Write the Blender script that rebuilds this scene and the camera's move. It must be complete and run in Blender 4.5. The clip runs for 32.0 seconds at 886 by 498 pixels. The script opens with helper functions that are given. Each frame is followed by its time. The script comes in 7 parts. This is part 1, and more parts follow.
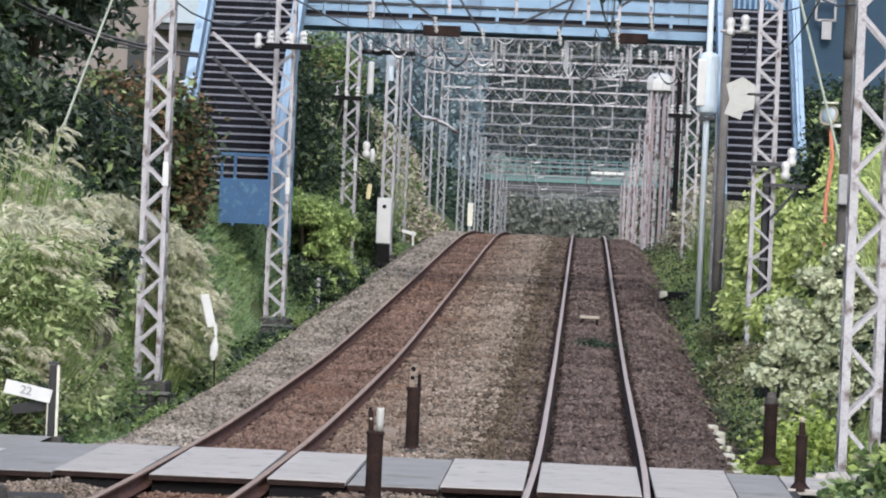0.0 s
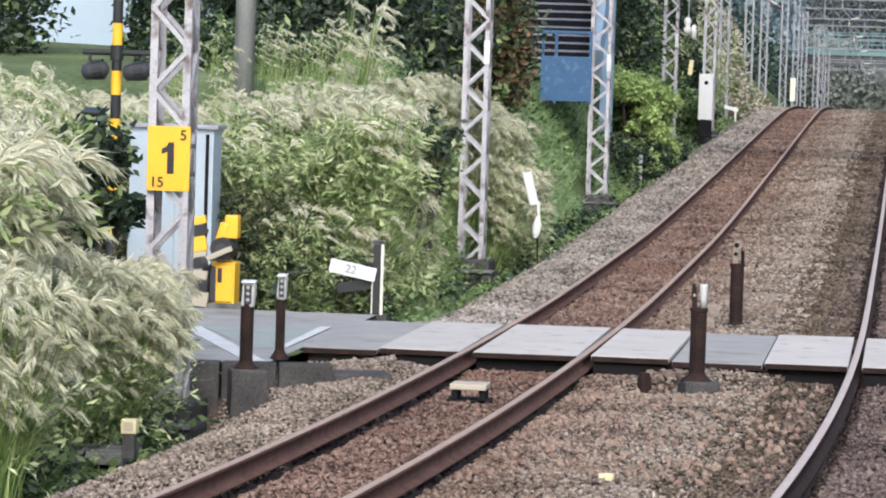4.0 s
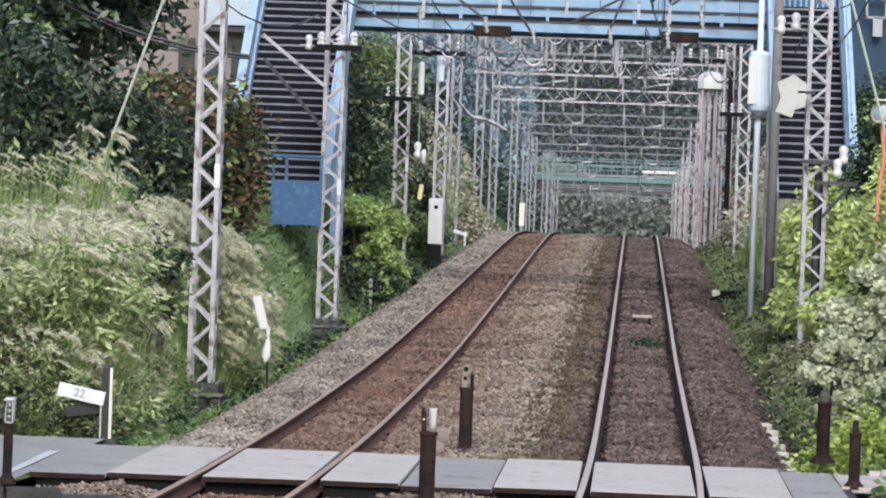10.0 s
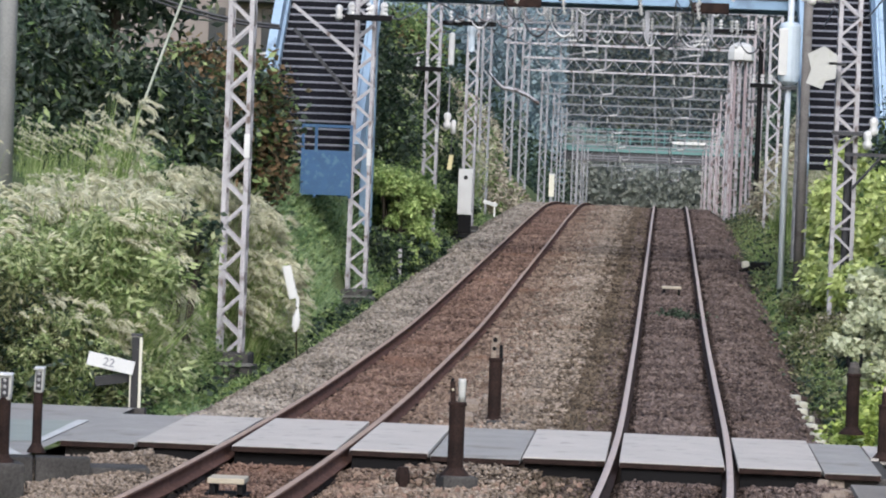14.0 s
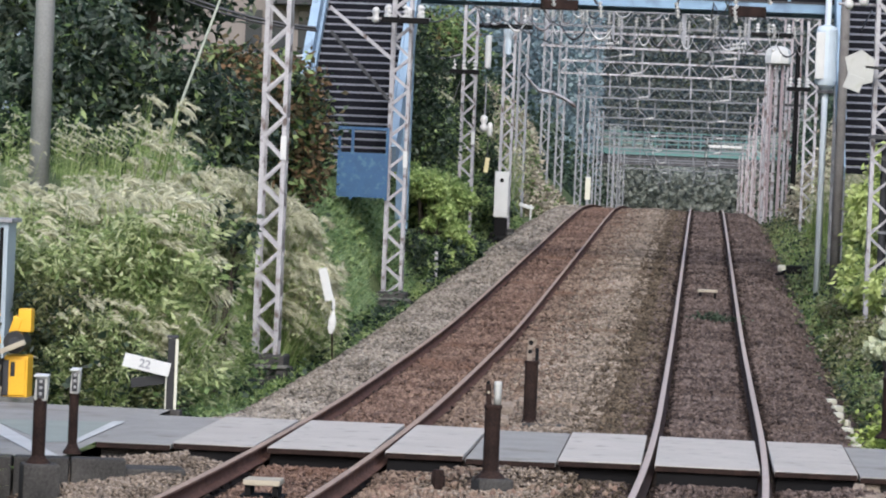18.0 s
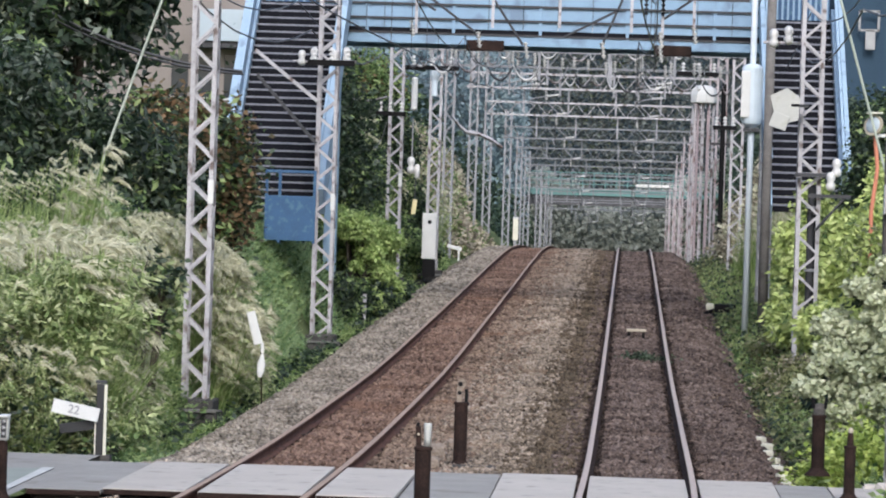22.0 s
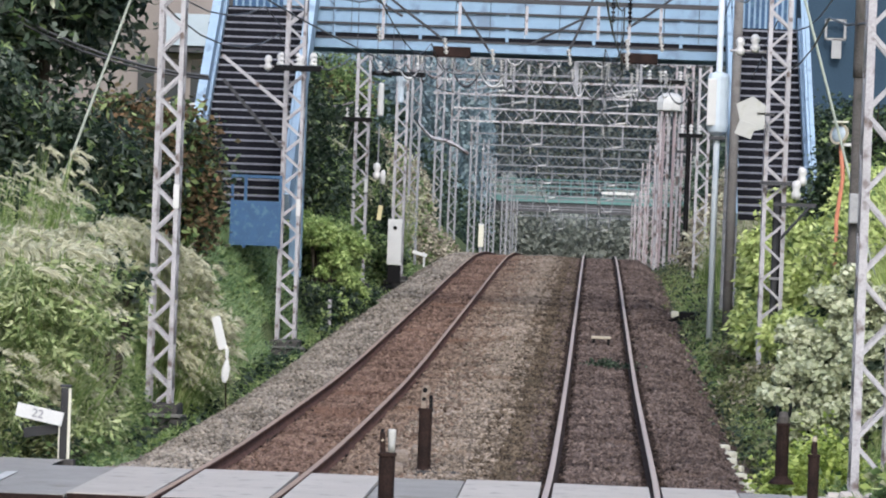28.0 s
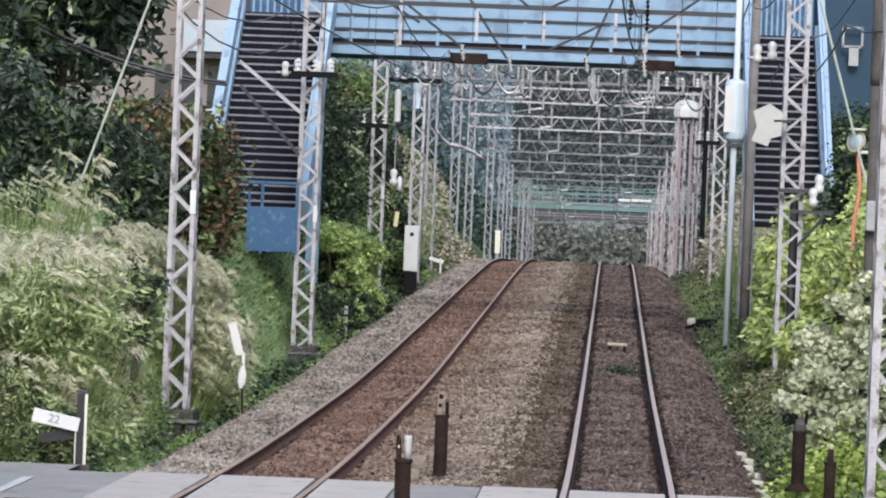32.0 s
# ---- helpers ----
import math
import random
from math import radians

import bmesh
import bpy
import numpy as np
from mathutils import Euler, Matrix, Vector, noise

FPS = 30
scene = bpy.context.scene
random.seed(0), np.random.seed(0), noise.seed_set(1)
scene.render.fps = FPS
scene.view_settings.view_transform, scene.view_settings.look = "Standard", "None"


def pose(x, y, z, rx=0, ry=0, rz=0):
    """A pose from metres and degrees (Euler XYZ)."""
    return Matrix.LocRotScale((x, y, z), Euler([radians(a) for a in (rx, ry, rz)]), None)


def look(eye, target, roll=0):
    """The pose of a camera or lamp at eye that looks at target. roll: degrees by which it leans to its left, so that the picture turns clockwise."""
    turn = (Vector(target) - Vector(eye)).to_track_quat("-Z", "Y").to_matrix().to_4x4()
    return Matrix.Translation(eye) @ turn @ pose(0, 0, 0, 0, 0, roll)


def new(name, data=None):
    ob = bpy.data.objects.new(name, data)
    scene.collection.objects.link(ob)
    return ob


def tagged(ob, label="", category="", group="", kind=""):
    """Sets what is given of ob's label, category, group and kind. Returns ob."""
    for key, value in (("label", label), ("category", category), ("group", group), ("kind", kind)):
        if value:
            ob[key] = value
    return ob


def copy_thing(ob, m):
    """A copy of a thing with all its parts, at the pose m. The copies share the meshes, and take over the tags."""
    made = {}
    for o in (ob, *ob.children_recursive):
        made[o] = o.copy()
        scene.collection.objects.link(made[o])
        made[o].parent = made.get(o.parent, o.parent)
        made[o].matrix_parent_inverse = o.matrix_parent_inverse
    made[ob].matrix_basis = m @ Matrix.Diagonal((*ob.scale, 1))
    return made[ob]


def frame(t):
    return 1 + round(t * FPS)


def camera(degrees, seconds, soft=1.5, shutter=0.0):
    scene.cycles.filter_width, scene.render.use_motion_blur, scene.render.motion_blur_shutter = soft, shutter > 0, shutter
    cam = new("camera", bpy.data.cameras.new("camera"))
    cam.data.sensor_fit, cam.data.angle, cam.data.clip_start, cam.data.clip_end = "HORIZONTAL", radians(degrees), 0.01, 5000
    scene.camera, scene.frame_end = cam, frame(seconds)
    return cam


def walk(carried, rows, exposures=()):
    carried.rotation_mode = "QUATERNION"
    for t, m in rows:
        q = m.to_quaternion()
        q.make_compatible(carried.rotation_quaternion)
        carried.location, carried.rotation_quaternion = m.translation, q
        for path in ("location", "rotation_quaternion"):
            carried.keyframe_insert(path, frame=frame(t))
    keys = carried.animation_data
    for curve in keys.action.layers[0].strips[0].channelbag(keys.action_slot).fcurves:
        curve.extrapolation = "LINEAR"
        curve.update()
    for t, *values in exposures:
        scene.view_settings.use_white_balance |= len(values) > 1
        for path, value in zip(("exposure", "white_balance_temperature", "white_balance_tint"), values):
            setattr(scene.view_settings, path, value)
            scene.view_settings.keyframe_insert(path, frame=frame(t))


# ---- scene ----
EYE = 2.69
cam = camera(13.549, 32.0, soft=2.0)
# seconds, yaw, pitch, roll of a camera held at one spot on the platform
ROWS = [
    (0, 2.1771, -0.7048, -2.456),
    (0.5, 2.2140, -0.8256, -2.329),
    (1, 2.3353, -0.8356, -2.188),
    (1.5, 2.7086, -0.7048, -2.064),
    (2, 3.0977, -0.7064, -1.961),
    (2.5, 4.0464, -1.4907, -1.752),
    (4.5, 7.4270, -2.8020, -1.860),
    (5, 5.8088, -2.4613, -2.025),
    (5.5, 3.4924, -2.1304, -2.154),
    (6, 1.8809, -1.9215, -2.105),
    (6.5, 1.0607, -1.7164, -2.121),
    (7, 1.1548, -1.5357, -2.130),
    (7.5, 1.1882, -1.6295, -2.237),
    (8, 1.3252, -1.6885, -2.281),
    (8.5, 1.5771, -1.6790, -2.294),
    (9, 2.0027, -1.5099, -2.181),
    (9.5, 2.6141, -0.9806, -2.032),
    (10, 2.9694, -0.7316, -2.066),
    (10.5, 3.1789, -0.6819, -2.052),
    (11, 3.4224, -0.7679, -2.058),
    (11.5, 3.4326, -0.9215, -2.096),
    (12, 3.4878, -1.0120, -2.179),
    (12.5, 3.5350, -1.0370, -2.302),
    (13, 3.4678, -1.1820, -2.327),
    (13.5, 3.4783, -1.1413, -2.280),
    (14, 3.4263, -1.2021, -2.235),
    (14.5, 3.5122, -1.2486, -2.287),
    (15, 3.8581, -1.3409, -2.286),
    (15.5, 4.4570, -1.4764, -2.434),
    (17.5, 4.2940, -1.3512, -2.477),
    (18, 3.9844, -1.1842, -2.397),
    (18.5, 3.7467, -1.0607, -2.287),
    (19, 3.5409, -0.9109, -2.195),
    (19.5, 3.4428, -1.1016, -2.012),
    (20, 3.2240, -1.1564, -1.858),
    (20.5, 3.0347, -0.8504, -1.771),
    (21, 2.9343, -0.8523, -1.703),
    (21.5, 2.9502, -0.8605, -1.756),
    (22, 2.8715, -0.5012, -1.809),
    (22.5, 2.8092, -0.5077, -1.966),
    (23, 2.4996, -0.5114, -2.151),
    (23.5, 2.3884, -0.6028, -2.301),
    (24, 2.4958, -0.6682, -2.385),
    (24.5, 2.6445, -0.4693, -2.380),
    (25, 2.6601, -0.4417, -2.335),
    (25.5, 2.5049, -0.3558, -2.150),
    (27.5, 2.4149, -0.2766, -2.193),
    (28, 2.3419, -0.3877, -2.165),
    (28.5, 2.3642, -0.3705, -2.074),
    (29, 2.3766, -0.3485, -2.014),
    (29.5, 2.4428, -0.3316, -2.081),
    (30, 2.5364, -0.2181, -2.065),
    (30.5, 2.5497, -0.1632, -2.146),
    (31, 2.5556, -0.3011, -2.288),
    (31.5, 2.5699, -0.3081, -2.294),
    (32, 2.5975, -0.2988, -2.307),
]
EXPOSURES = [(0, 0.70), (2.5, 0.71), (4.5, 1.01), (5.0, 0.98), (6.0, 0.91), (8.0, 0.81), (10.0, 0.74), (14.0, 0.68), (20.0, 0.66), (32.0, 0.67)]
walk(cam, [(t, pose(0, 0, EYE, 90 + pitch, roll, yaw)) for t, yaw, pitch, roll in ROWS], [(t, stops, 6060, 10) for t, stops in EXPOSURES])

# ---- light ----
world = bpy.data.worlds.new("sky")
scene.world = world
world.use_nodes = True
wn = world.node_tree.nodes
sky = wn.new("ShaderNodeTexSky")
sky.sky_type, sky.sun_disc = "NISHITA", False
sky.sun_elevation, sky.sun_rotation = radians(39), radians(173)
sky.air_density, sky.dust_density = 1.0, 3.0
wn["Background"].inputs["Strength"].default_value = 0.135
world.node_tree.links.new(sky.outputs["Color"], wn["Background"].inputs["Color"])
sun = new("sun", bpy.data.lights.new("sun", "SUN"))
sun.data.energy, sun.data.angle, sun.data.color = 1.68, radians(26), (1.0, 0.98, 0.97)
sun.matrix_world = look((5, -46, 38), (0, 0, 0))


# ---- materials ----
def material(name, colors, rough=0.8, metal=0.0, scale=3.0, fine=40.0, bump=0.3, island=0.0, objvar=0.0, through_light=0.0, stain=None, spread=0.35):
    """Base colour from noise at two scales between the given colours, with fine relief."""
    m = bpy.data.materials.new(name)
    m.use_nodes = True
    nt = m.node_tree
    N, L = nt.nodes, nt.links
    b = N["Principled BSDF"]
    b.inputs["Roughness"].default_value, b.inputs["Metallic"].default_value = rough, metal
    if rough >= 0.8:
        b.inputs["Specular IOR Level"].default_value = 0.12
    tc = N.new("ShaderNodeTexCoord")
    n1 = N.new("ShaderNodeTexNoise")
    n1.inputs["Scale"].default_value, n1.inputs["Detail"].default_value = scale, 5
    n2 = N.new("ShaderNodeTexNoise")
    n2.inputs["Scale"].default_value, n2.inputs["Detail"].default_value = fine, 4
    L.new(tc.outputs["Object"], n1.inputs["Vector"])
    L.new(tc.outputs["Object"], n2.inputs["Vector"])
    mix = N.new("ShaderNodeMath")
    mix.operation = "MULTIPLY_ADD"
    mix.inputs[1].default_value = 0.5
    half = N.new("ShaderNodeMath")
    half.operation = "MULTIPLY"
    half.inputs[1].default_value = 0.5
    L.new(n2.outputs["Fac"], half.inputs[0])
    L.new(n1.outputs["Fac"], mix.inputs[0])
    L.new(half.outputs[0], mix.inputs[2])
    fac = mix.outputs[0]
    if island or objvar:
        src = N.new("ShaderNodeNewGeometry").outputs["Random Per Island"] if island else N.new("ShaderNodeObjectInfo").outputs["Random"]
        ad = N.new("ShaderNodeMath")
        ad.operation = "MULTIPLY_ADD"
        ad.inputs[1].default_value = island or objvar
        sb = N.new("ShaderNodeMath")
        sb.operation = "SUBTRACT"
        sb.inputs[1].default_value = (island or objvar) / 2
        L.new(src, ad.inputs[0])
        L.new(fac, ad.inputs[2])
        L.new(ad.outputs[0], sb.inputs[0])
        fac = sb.outputs[0]
    ramp = N.new("ShaderNodeValToRGB")
    e = ramp.color_ramp.elements
    while len(e) < len(colors):
        e.new(0.5)
    for i, c in enumerate(colors):
        e[i].position = 0.5 - spread / 2 + spread * i / max(1, len(colors) - 1)
        e[i].color = (*c, 1)
    L.new(fac, ramp.inputs["Fac"])
    out = ramp.outputs["Color"]
    if stain:
        n3 = N.new("ShaderNodeTexNoise")
        n3.inputs["Scale"].default_value, n3.inputs["Detail"].default_value = stain[1], 6
        L.new(tc.outputs["Object"], n3.inputs["Vector"])
        r3 = N.new("ShaderNodeMapRange")
        r3.inputs["From Min"].default_value, r3.inputs["From Max"].default_value = stain[2], stain[2] + 0.12
        L.new(n3.outputs["Fac"], r3.inputs["Value"])
        mx = N.new("ShaderNodeMix")
        mx.data_type = "RGBA"
        L.new(r3.outputs["Result"], mx.inputs["Factor"])
        L.new(out, mx.inputs["A"])
        mx.inputs["B"].default_value = (*stain[0], 1)
        out = mx.outputs["Result"]
    L.new(out, b.inputs["Base Color"])
    if bump:
        bp = N.new("ShaderNodeBump")
        bp.inputs["Strength"].default_value, bp.inputs["Distance"].default_value = bump, 0.02
        L.new(n2.outputs["Fac"], bp.inputs["Height"])
        L.new(bp.outputs["Normal"], b.inputs["Normal"])
    if through_light:
        tr = N.new("ShaderNodeBsdfTranslucent")
        L.new(out, tr.inputs["Color"])
        ms = N.new("ShaderNodeMixShader")
        ms.inputs["Fac"].default_value = through_light
        L.new(b.outputs["BSDF"], ms.inputs[1])
        L.new(tr.outputs["BSDF"], ms.inputs[2])
        L.new(ms.outputs["Shader"], N["Material Output"].inputs["Surface"])
    return m


def plain(name, c, rough=0.5, metal=0.0, var=0.18, stain=None, scale=2.5):
    """Paint or plastic with slight mottling."""
    d = tuple(v * (1 - var) for v in c)
    return material(name, [d, c], rough, metal, scale, 60, 0.08, stain=stain)


M_BALLAST = material("ballast_grey", [(0.0713, 0.0558, 0.0426), (0.2262, 0.1814, 0.1422), (0.363, 0.3003, 0.2431)], 0.95, scale=0.8, fine=30, bump=0.4, island=0.22, stain=((0.19, 0.135, 0.096), 0.5, 0.6))
M_TANBALLAST = material("ballast_tan", [(0.0527, 0.0364, 0.0279), (0.1792, 0.1277, 0.0963), (0.2882, 0.2145, 0.165)], 0.95, scale=0.8, fine=30, bump=0.4, island=0.22, stain=((0.17, 0.105, 0.072), 0.5, 0.58))
M_OLIVEBALLAST = material("ballast_olive_brown", [(0.0264, 0.0202, 0.0143), (0.1008, 0.0762, 0.0538), (0.1848, 0.1452, 0.1056)], 0.95, scale=0.8, fine=30, bump=0.4, island=0.22, stain=((0.075, 0.06, 0.042), 0.5, 0.58))
M_RUSTBALLAST = material("ballast_rusty", [(0.0295, 0.0217, 0.0191), (0.1086, 0.0806, 0.07), (0.209, 0.1628, 0.1408)], 0.95, scale=0.8, fine=30, bump=0.4, island=0.22, stain=((0.115, 0.082, 0.066), 0.5, 0.6))
M_GREYBALLAST = material("ballast_plain_grey", [(0.0775, 0.0667, 0.055), (0.2486, 0.2162, 0.1792), (0.396, 0.3498, 0.2948)], 0.95, scale=0.8, fine=30, bump=0.4, island=0.22, stain=((0.2, 0.162, 0.122), 0.35, 0.6))
M_BROWNBALLAST = material("ballast_brown", [(0.0481, 0.0295, 0.0228), (0.159, 0.103, 0.079), (0.2662, 0.1848, 0.143)], 0.95, scale=0.8, fine=30, bump=0.4, island=0.22, stain=((0.165, 0.098, 0.07), 0.35, 0.58))
M_BED = material("gravel_bed", [(0.03, 0.022, 0.0175), (0.1, 0.075, 0.059), (0.19, 0.146, 0.116)], 0.95, scale=1.2, fine=28, bump=0.9)
M_SOIL = material("soil_and_undergrowth", [(0.045, 0.062, 0.028), (0.10, 0.128, 0.054), (0.17, 0.20, 0.09)], 0.95, scale=0.7, fine=12, bump=0.8)
M_RUST = material("rail_rust", [(0.072, 0.037, 0.029), (0.17, 0.093, 0.07)], 0.9, 0.1, 6, 60, 0.3)
# Rust darkened so its colour carries the shade on the rail webs.
M_SHADERUST = material("shaded_rail_rust", [(0.022, 0.014, 0.012), (0.055, 0.034, 0.028)], 0.85, 0.1, 6, 60, 0.3)
M_STEEL = material("rail_running_steel", [(0.345, 0.285, 0.255), (0.475, 0.402, 0.368)], 0.85, 0.0, 8, 90, 0.05)
M_DULLSTEEL = material("rail_dull_head", [(0.26, 0.19, 0.15), (0.39, 0.3, 0.245)], 0.85, 0.0, 8, 90, 0.1)
M_SLAB = material("crossing_slab_concrete", [(0.375, 0.345, 0.312), (0.475, 0.44, 0.4)], 0.85, scale=1.4, fine=50, bump=0.12, objvar=0.14, stain=((0.30, 0.28, 0.253), 4.0, 0.58))
M_ASPHALT = material("worn_asphalt", [(0.235, 0.225, 0.21), (0.33, 0.32, 0.302)], 0.9, scale=2.0, fine=60, bump=0.3, stain=((0.2, 0.185, 0.165), 1.3, 0.58))
M_CONC = material("old_concrete", [(0.10, 0.10, 0.095), (0.20, 0.195, 0.18)], 0.92, scale=3, fine=40, bump=0.5, stain=((0.05, 0.055, 0.045), 2.5, 0.55))
M_DARKCONC = material("sooty_concrete", [(0.035, 0.034, 0.032), (0.085, 0.08, 0.075)], 0.92, scale=4, fine=40, bump=0.5)
M_RUSTPOST = material("rusty_post", [(0.009, 0.0065, 0.006), (0.04, 0.0235, 0.019)], 0.8, scale=5, fine=50, bump=0.4)
M_GALV = material("weathered_galvanised_steel", [(0.30, 0.29, 0.30), (0.49, 0.475, 0.492)], 0.6, 0.25, 2.5, 40, 0.15, stain=((0.125, 0.095, 0.085), 4.5, 0.53))
M_GALVDARK = material("dull_galvanised_steel", [(0.20, 0.202, 0.215), (0.35, 0.35, 0.368)], 0.65, 0.25, 2.5, 40, 0.15, stain=((0.14, 0.115, 0.105), 2.2, 0.58))
M_POLE = material("concrete_pole", [(0.26, 0.26, 0.26), (0.38, 0.38, 0.38)], 0.85, scale=2, fine=40, bump=0.15)
M_BROWNPOLE = material("stained_brown_concrete", [(0.105, 0.097, 0.092), (0.2, 0.188, 0.178)], 0.9, scale=2.5, fine=40, bump=0.3, stain=((0.075, 0.068, 0.06), 2.0, 0.57))
M_WETCONC = material("damp_brown_concrete", [(0.05, 0.046, 0.042), (0.115, 0.105, 0.096)], 0.9, scale=3, fine=40, bump=0.4, stain=((0.035, 0.04, 0.03), 2.5, 0.56))
M_PLATE = plain("scuffed_white_plate", (0.47, 0.47, 0.44), 0.55, var=0.25, stain=((0.36, 0.36, 0.31), 5.0, 0.55))
M_HOUSEBLUE = plain("pale_blue_house_wall", (0.40, 0.48, 0.55), 0.8, scale=0.8)
M_RUBBLE = material("broken_tan_stone", [(0.15, 0.115, 0.09), (0.30, 0.25, 0.205)], 0.95, scale=6, fine=40, bump=0.5)
M_BLACK = plain("black_rubber", (0.010, 0.0095, 0.010), 0.8)
M_DARKSTEEL = plain("dark_steel", (0.05, 0.05, 0.055), 0.6, 0.3)
M_BLUE = plain("pale_blue_bridge_paint", (0.225, 0.345, 0.475), 0.55, stain=((0.14, 0.205, 0.29), 2.0, 0.54))
M_BLUEPALE = plain("chalky_pale_blue_paint", (0.34, 0.455, 0.57), 0.6, stain=((0.2, 0.27, 0.35), 2.5, 0.56))
M_BLUEDEEP = plain("deep_blue_gate_paint", (0.03, 0.095, 0.205), 0.55, var=0.35, stain=((0.06, 0.13, 0.20), 9.0, 0.54))
M_TREAD = material("stair_tread_edge", [(0.13, 0.135, 0.16), (0.25, 0.255, 0.285)], 0.8, scale=3, fine=30, bump=0.2)
# Near-black: shade under treads, landings and deck is put into this colour.
M_STAIRSHADE = material("stair_shade_black", [(0.004, 0.0042, 0.006), (0.011, 0.0112, 0.015)], 0.85, scale=3, fine=30, bump=0.2)
M_WHITE = plain("white_enamel", (0.62, 0.62, 0.60), 0.45)
M_IVORY = plain("ivory_paint", (0.66, 0.64, 0.52), 0.5)
M_TAN = plain("dirty_tan_plastic", (0.42, 0.37, 0.28), 0.7)
M_PALEBLUE = plain("pale_blue_grey_enamel", (0.60, 0.68, 0.74), 0.45)
M_YELLOW = plain("signal_yellow", (0.80, 0.44, 0.02), 0.5)
M_PALEYELLOW = plain("faded_yellow_paint", (0.62, 0.55, 0.30), 0.6)
M_BLACKPAINT = plain("black_paint", (0.015, 0.015, 0.016), 0.5)
M_ORANGE = plain("orange_paint", (0.60, 0.22, 0.13), 0.5)
M_GREY = plain("grey_cabinet_paint", (0.38, 0.445, 0.49), 0.5)
M_GREEN = plain("green_road_paint", (0.29, 0.315, 0.285), 0.8)
M_ROADWHITE = plain("road_marking_white", (0.58, 0.58, 0.57), 0.8, var=0.3)
M_PORC = plain("white_porcelain", (0.60, 0.59, 0.57), 0.3)
M_WIRE = plain("wire_dark", (0.09, 0.09, 0.095), 0.55, 0.4)
M_WIRELIGHT = plain("wire_pale", (0.42, 0.46, 0.38), 0.55, 0.1)
M_BEIGE = material("beige_wall", [(0.19, 0.165, 0.148), (0.25, 0.22, 0.20)], 0.85, scale=1.0, fine=30, bump=0.1)
M_SLATE = material("slate_blue_wall", [(0.028, 0.05, 0.077), (0.041, 0.07, 0.104)], 0.8, scale=0.6, fine=20, bump=0.1)
M_GLASS = plain("dark_window_glass", (0.03, 0.035, 0.04), 0.08)
M_TEAL = plain("teal_bridge_paint", (0.10, 0.22, 0.21), 0.6)
M_PLATFORM = material("platform_asphalt", [(0.15, 0.137, 0.122), (0.245, 0.225, 0.20)], 0.92, scale=4, fine=70, bump=0.3)
M_BARK = material("bark", [(0.035, 0.028, 0.022), (0.09, 0.075, 0.06)], 0.9, scale=4, fine=30, bump=0.7)
LEAF = dict(rough=0.65, bump=0, island=0.48, through_light=0.45, scale=0.9, fine=4)
# Besides truly dark leaves, it colours in shade inside shrubs and among weeds.
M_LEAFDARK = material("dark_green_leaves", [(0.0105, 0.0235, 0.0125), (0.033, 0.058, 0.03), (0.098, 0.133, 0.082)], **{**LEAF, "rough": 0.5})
M_LEAF = material("green_leaves", [(0.072, 0.124, 0.04), (0.19, 0.28, 0.096), (0.37, 0.455, 0.19)], **LEAF)
M_LEAFYELLOW = material("yellow_green_leaves", [(0.34, 0.42, 0.12), (0.49, 0.575, 0.19), (0.63, 0.70, 0.30)], **{**LEAF, "through_light": 0.25})
M_LEAFGREY = material("grey_green_leaves", [(0.055, 0.075, 0.055), (0.13, 0.165, 0.122), (0.29, 0.33, 0.265)], **LEAF)
M_LEAFRED = material("russet_leaves", [(0.055, 0.058, 0.028), (0.165, 0.118, 0.058), (0.29, 0.18, 0.095)], **LEAF)
M_LEAFPALE = material("pale_olive_leaves", [(0.12, 0.15, 0.06), (0.26, 0.29, 0.14), (0.42, 0.43, 0.27)], **LEAF)
M_SOFT = material("soft_meadow_grass", [(0.166, 0.28, 0.115), (0.335, 0.48, 0.23), (0.51, 0.62, 0.355)], **{**LEAF, "through_light": 0.45})
M_BLADE = material("grass_blades", [(0.15, 0.235, 0.06), (0.33, 0.44, 0.15), (0.50, 0.56, 0.26)], **LEAF)
M_REED = material("reed_leaves", [(0.15, 0.21, 0.07), (0.36, 0.43, 0.18), (0.58, 0.62, 0.36)], **{**LEAF, "through_light": 0.3})
M_PLUME = material("pampas_plumes", [(0.39, 0.385, 0.25), (0.605, 0.59, 0.42), (0.78, 0.755, 0.585)], **{**LEAF, "through_light": 0.35, "island": 0.34})
M_SAGE = material("sage_grey_leaves", [(0.33, 0.36, 0.215), (0.48, 0.51, 0.33), (0.62, 0.64, 0.46)], **{**LEAF, "through_light": 0.2})
M_OLIVELEAF = material("olive_weeds", [(0.075, 0.092, 0.035), (0.19, 0.21, 0.085), (0.33, 0.335, 0.165)], **LEAF)
M_LIMEGREEN = material("fresh_lime_leaves", [(0.2, 0.29, 0.08), (0.35, 0.46, 0.15), (0.5, 0.6, 0.24)], **{**LEAF, "through_light": 0.25})
M_LIME = material("lime_green_weeds", [(0.2, 0.28, 0.045), (0.36, 0.45, 0.09), (0.52, 0.60, 0.17)], **{**LEAF, "through_light": 0.2})
M_DRY = material("dry_beige_leaves", [(0.21, 0.18, 0.125), (0.39, 0.345, 0.255), (0.55, 0.5, 0.39)], **{**LEAF, "through_light": 0.25})
# Far paler than leaves are: the haze of distance is in the colour.
M_FARSCRUB = material("haze_paled_scrub", [(0.32, 0.345, 0.3), (0.4, 0.42, 0.37), (0.48, 0.495, 0.43)], **{**LEAF, "island": 0.12, "through_light": 0.6, "scale": 0.3})
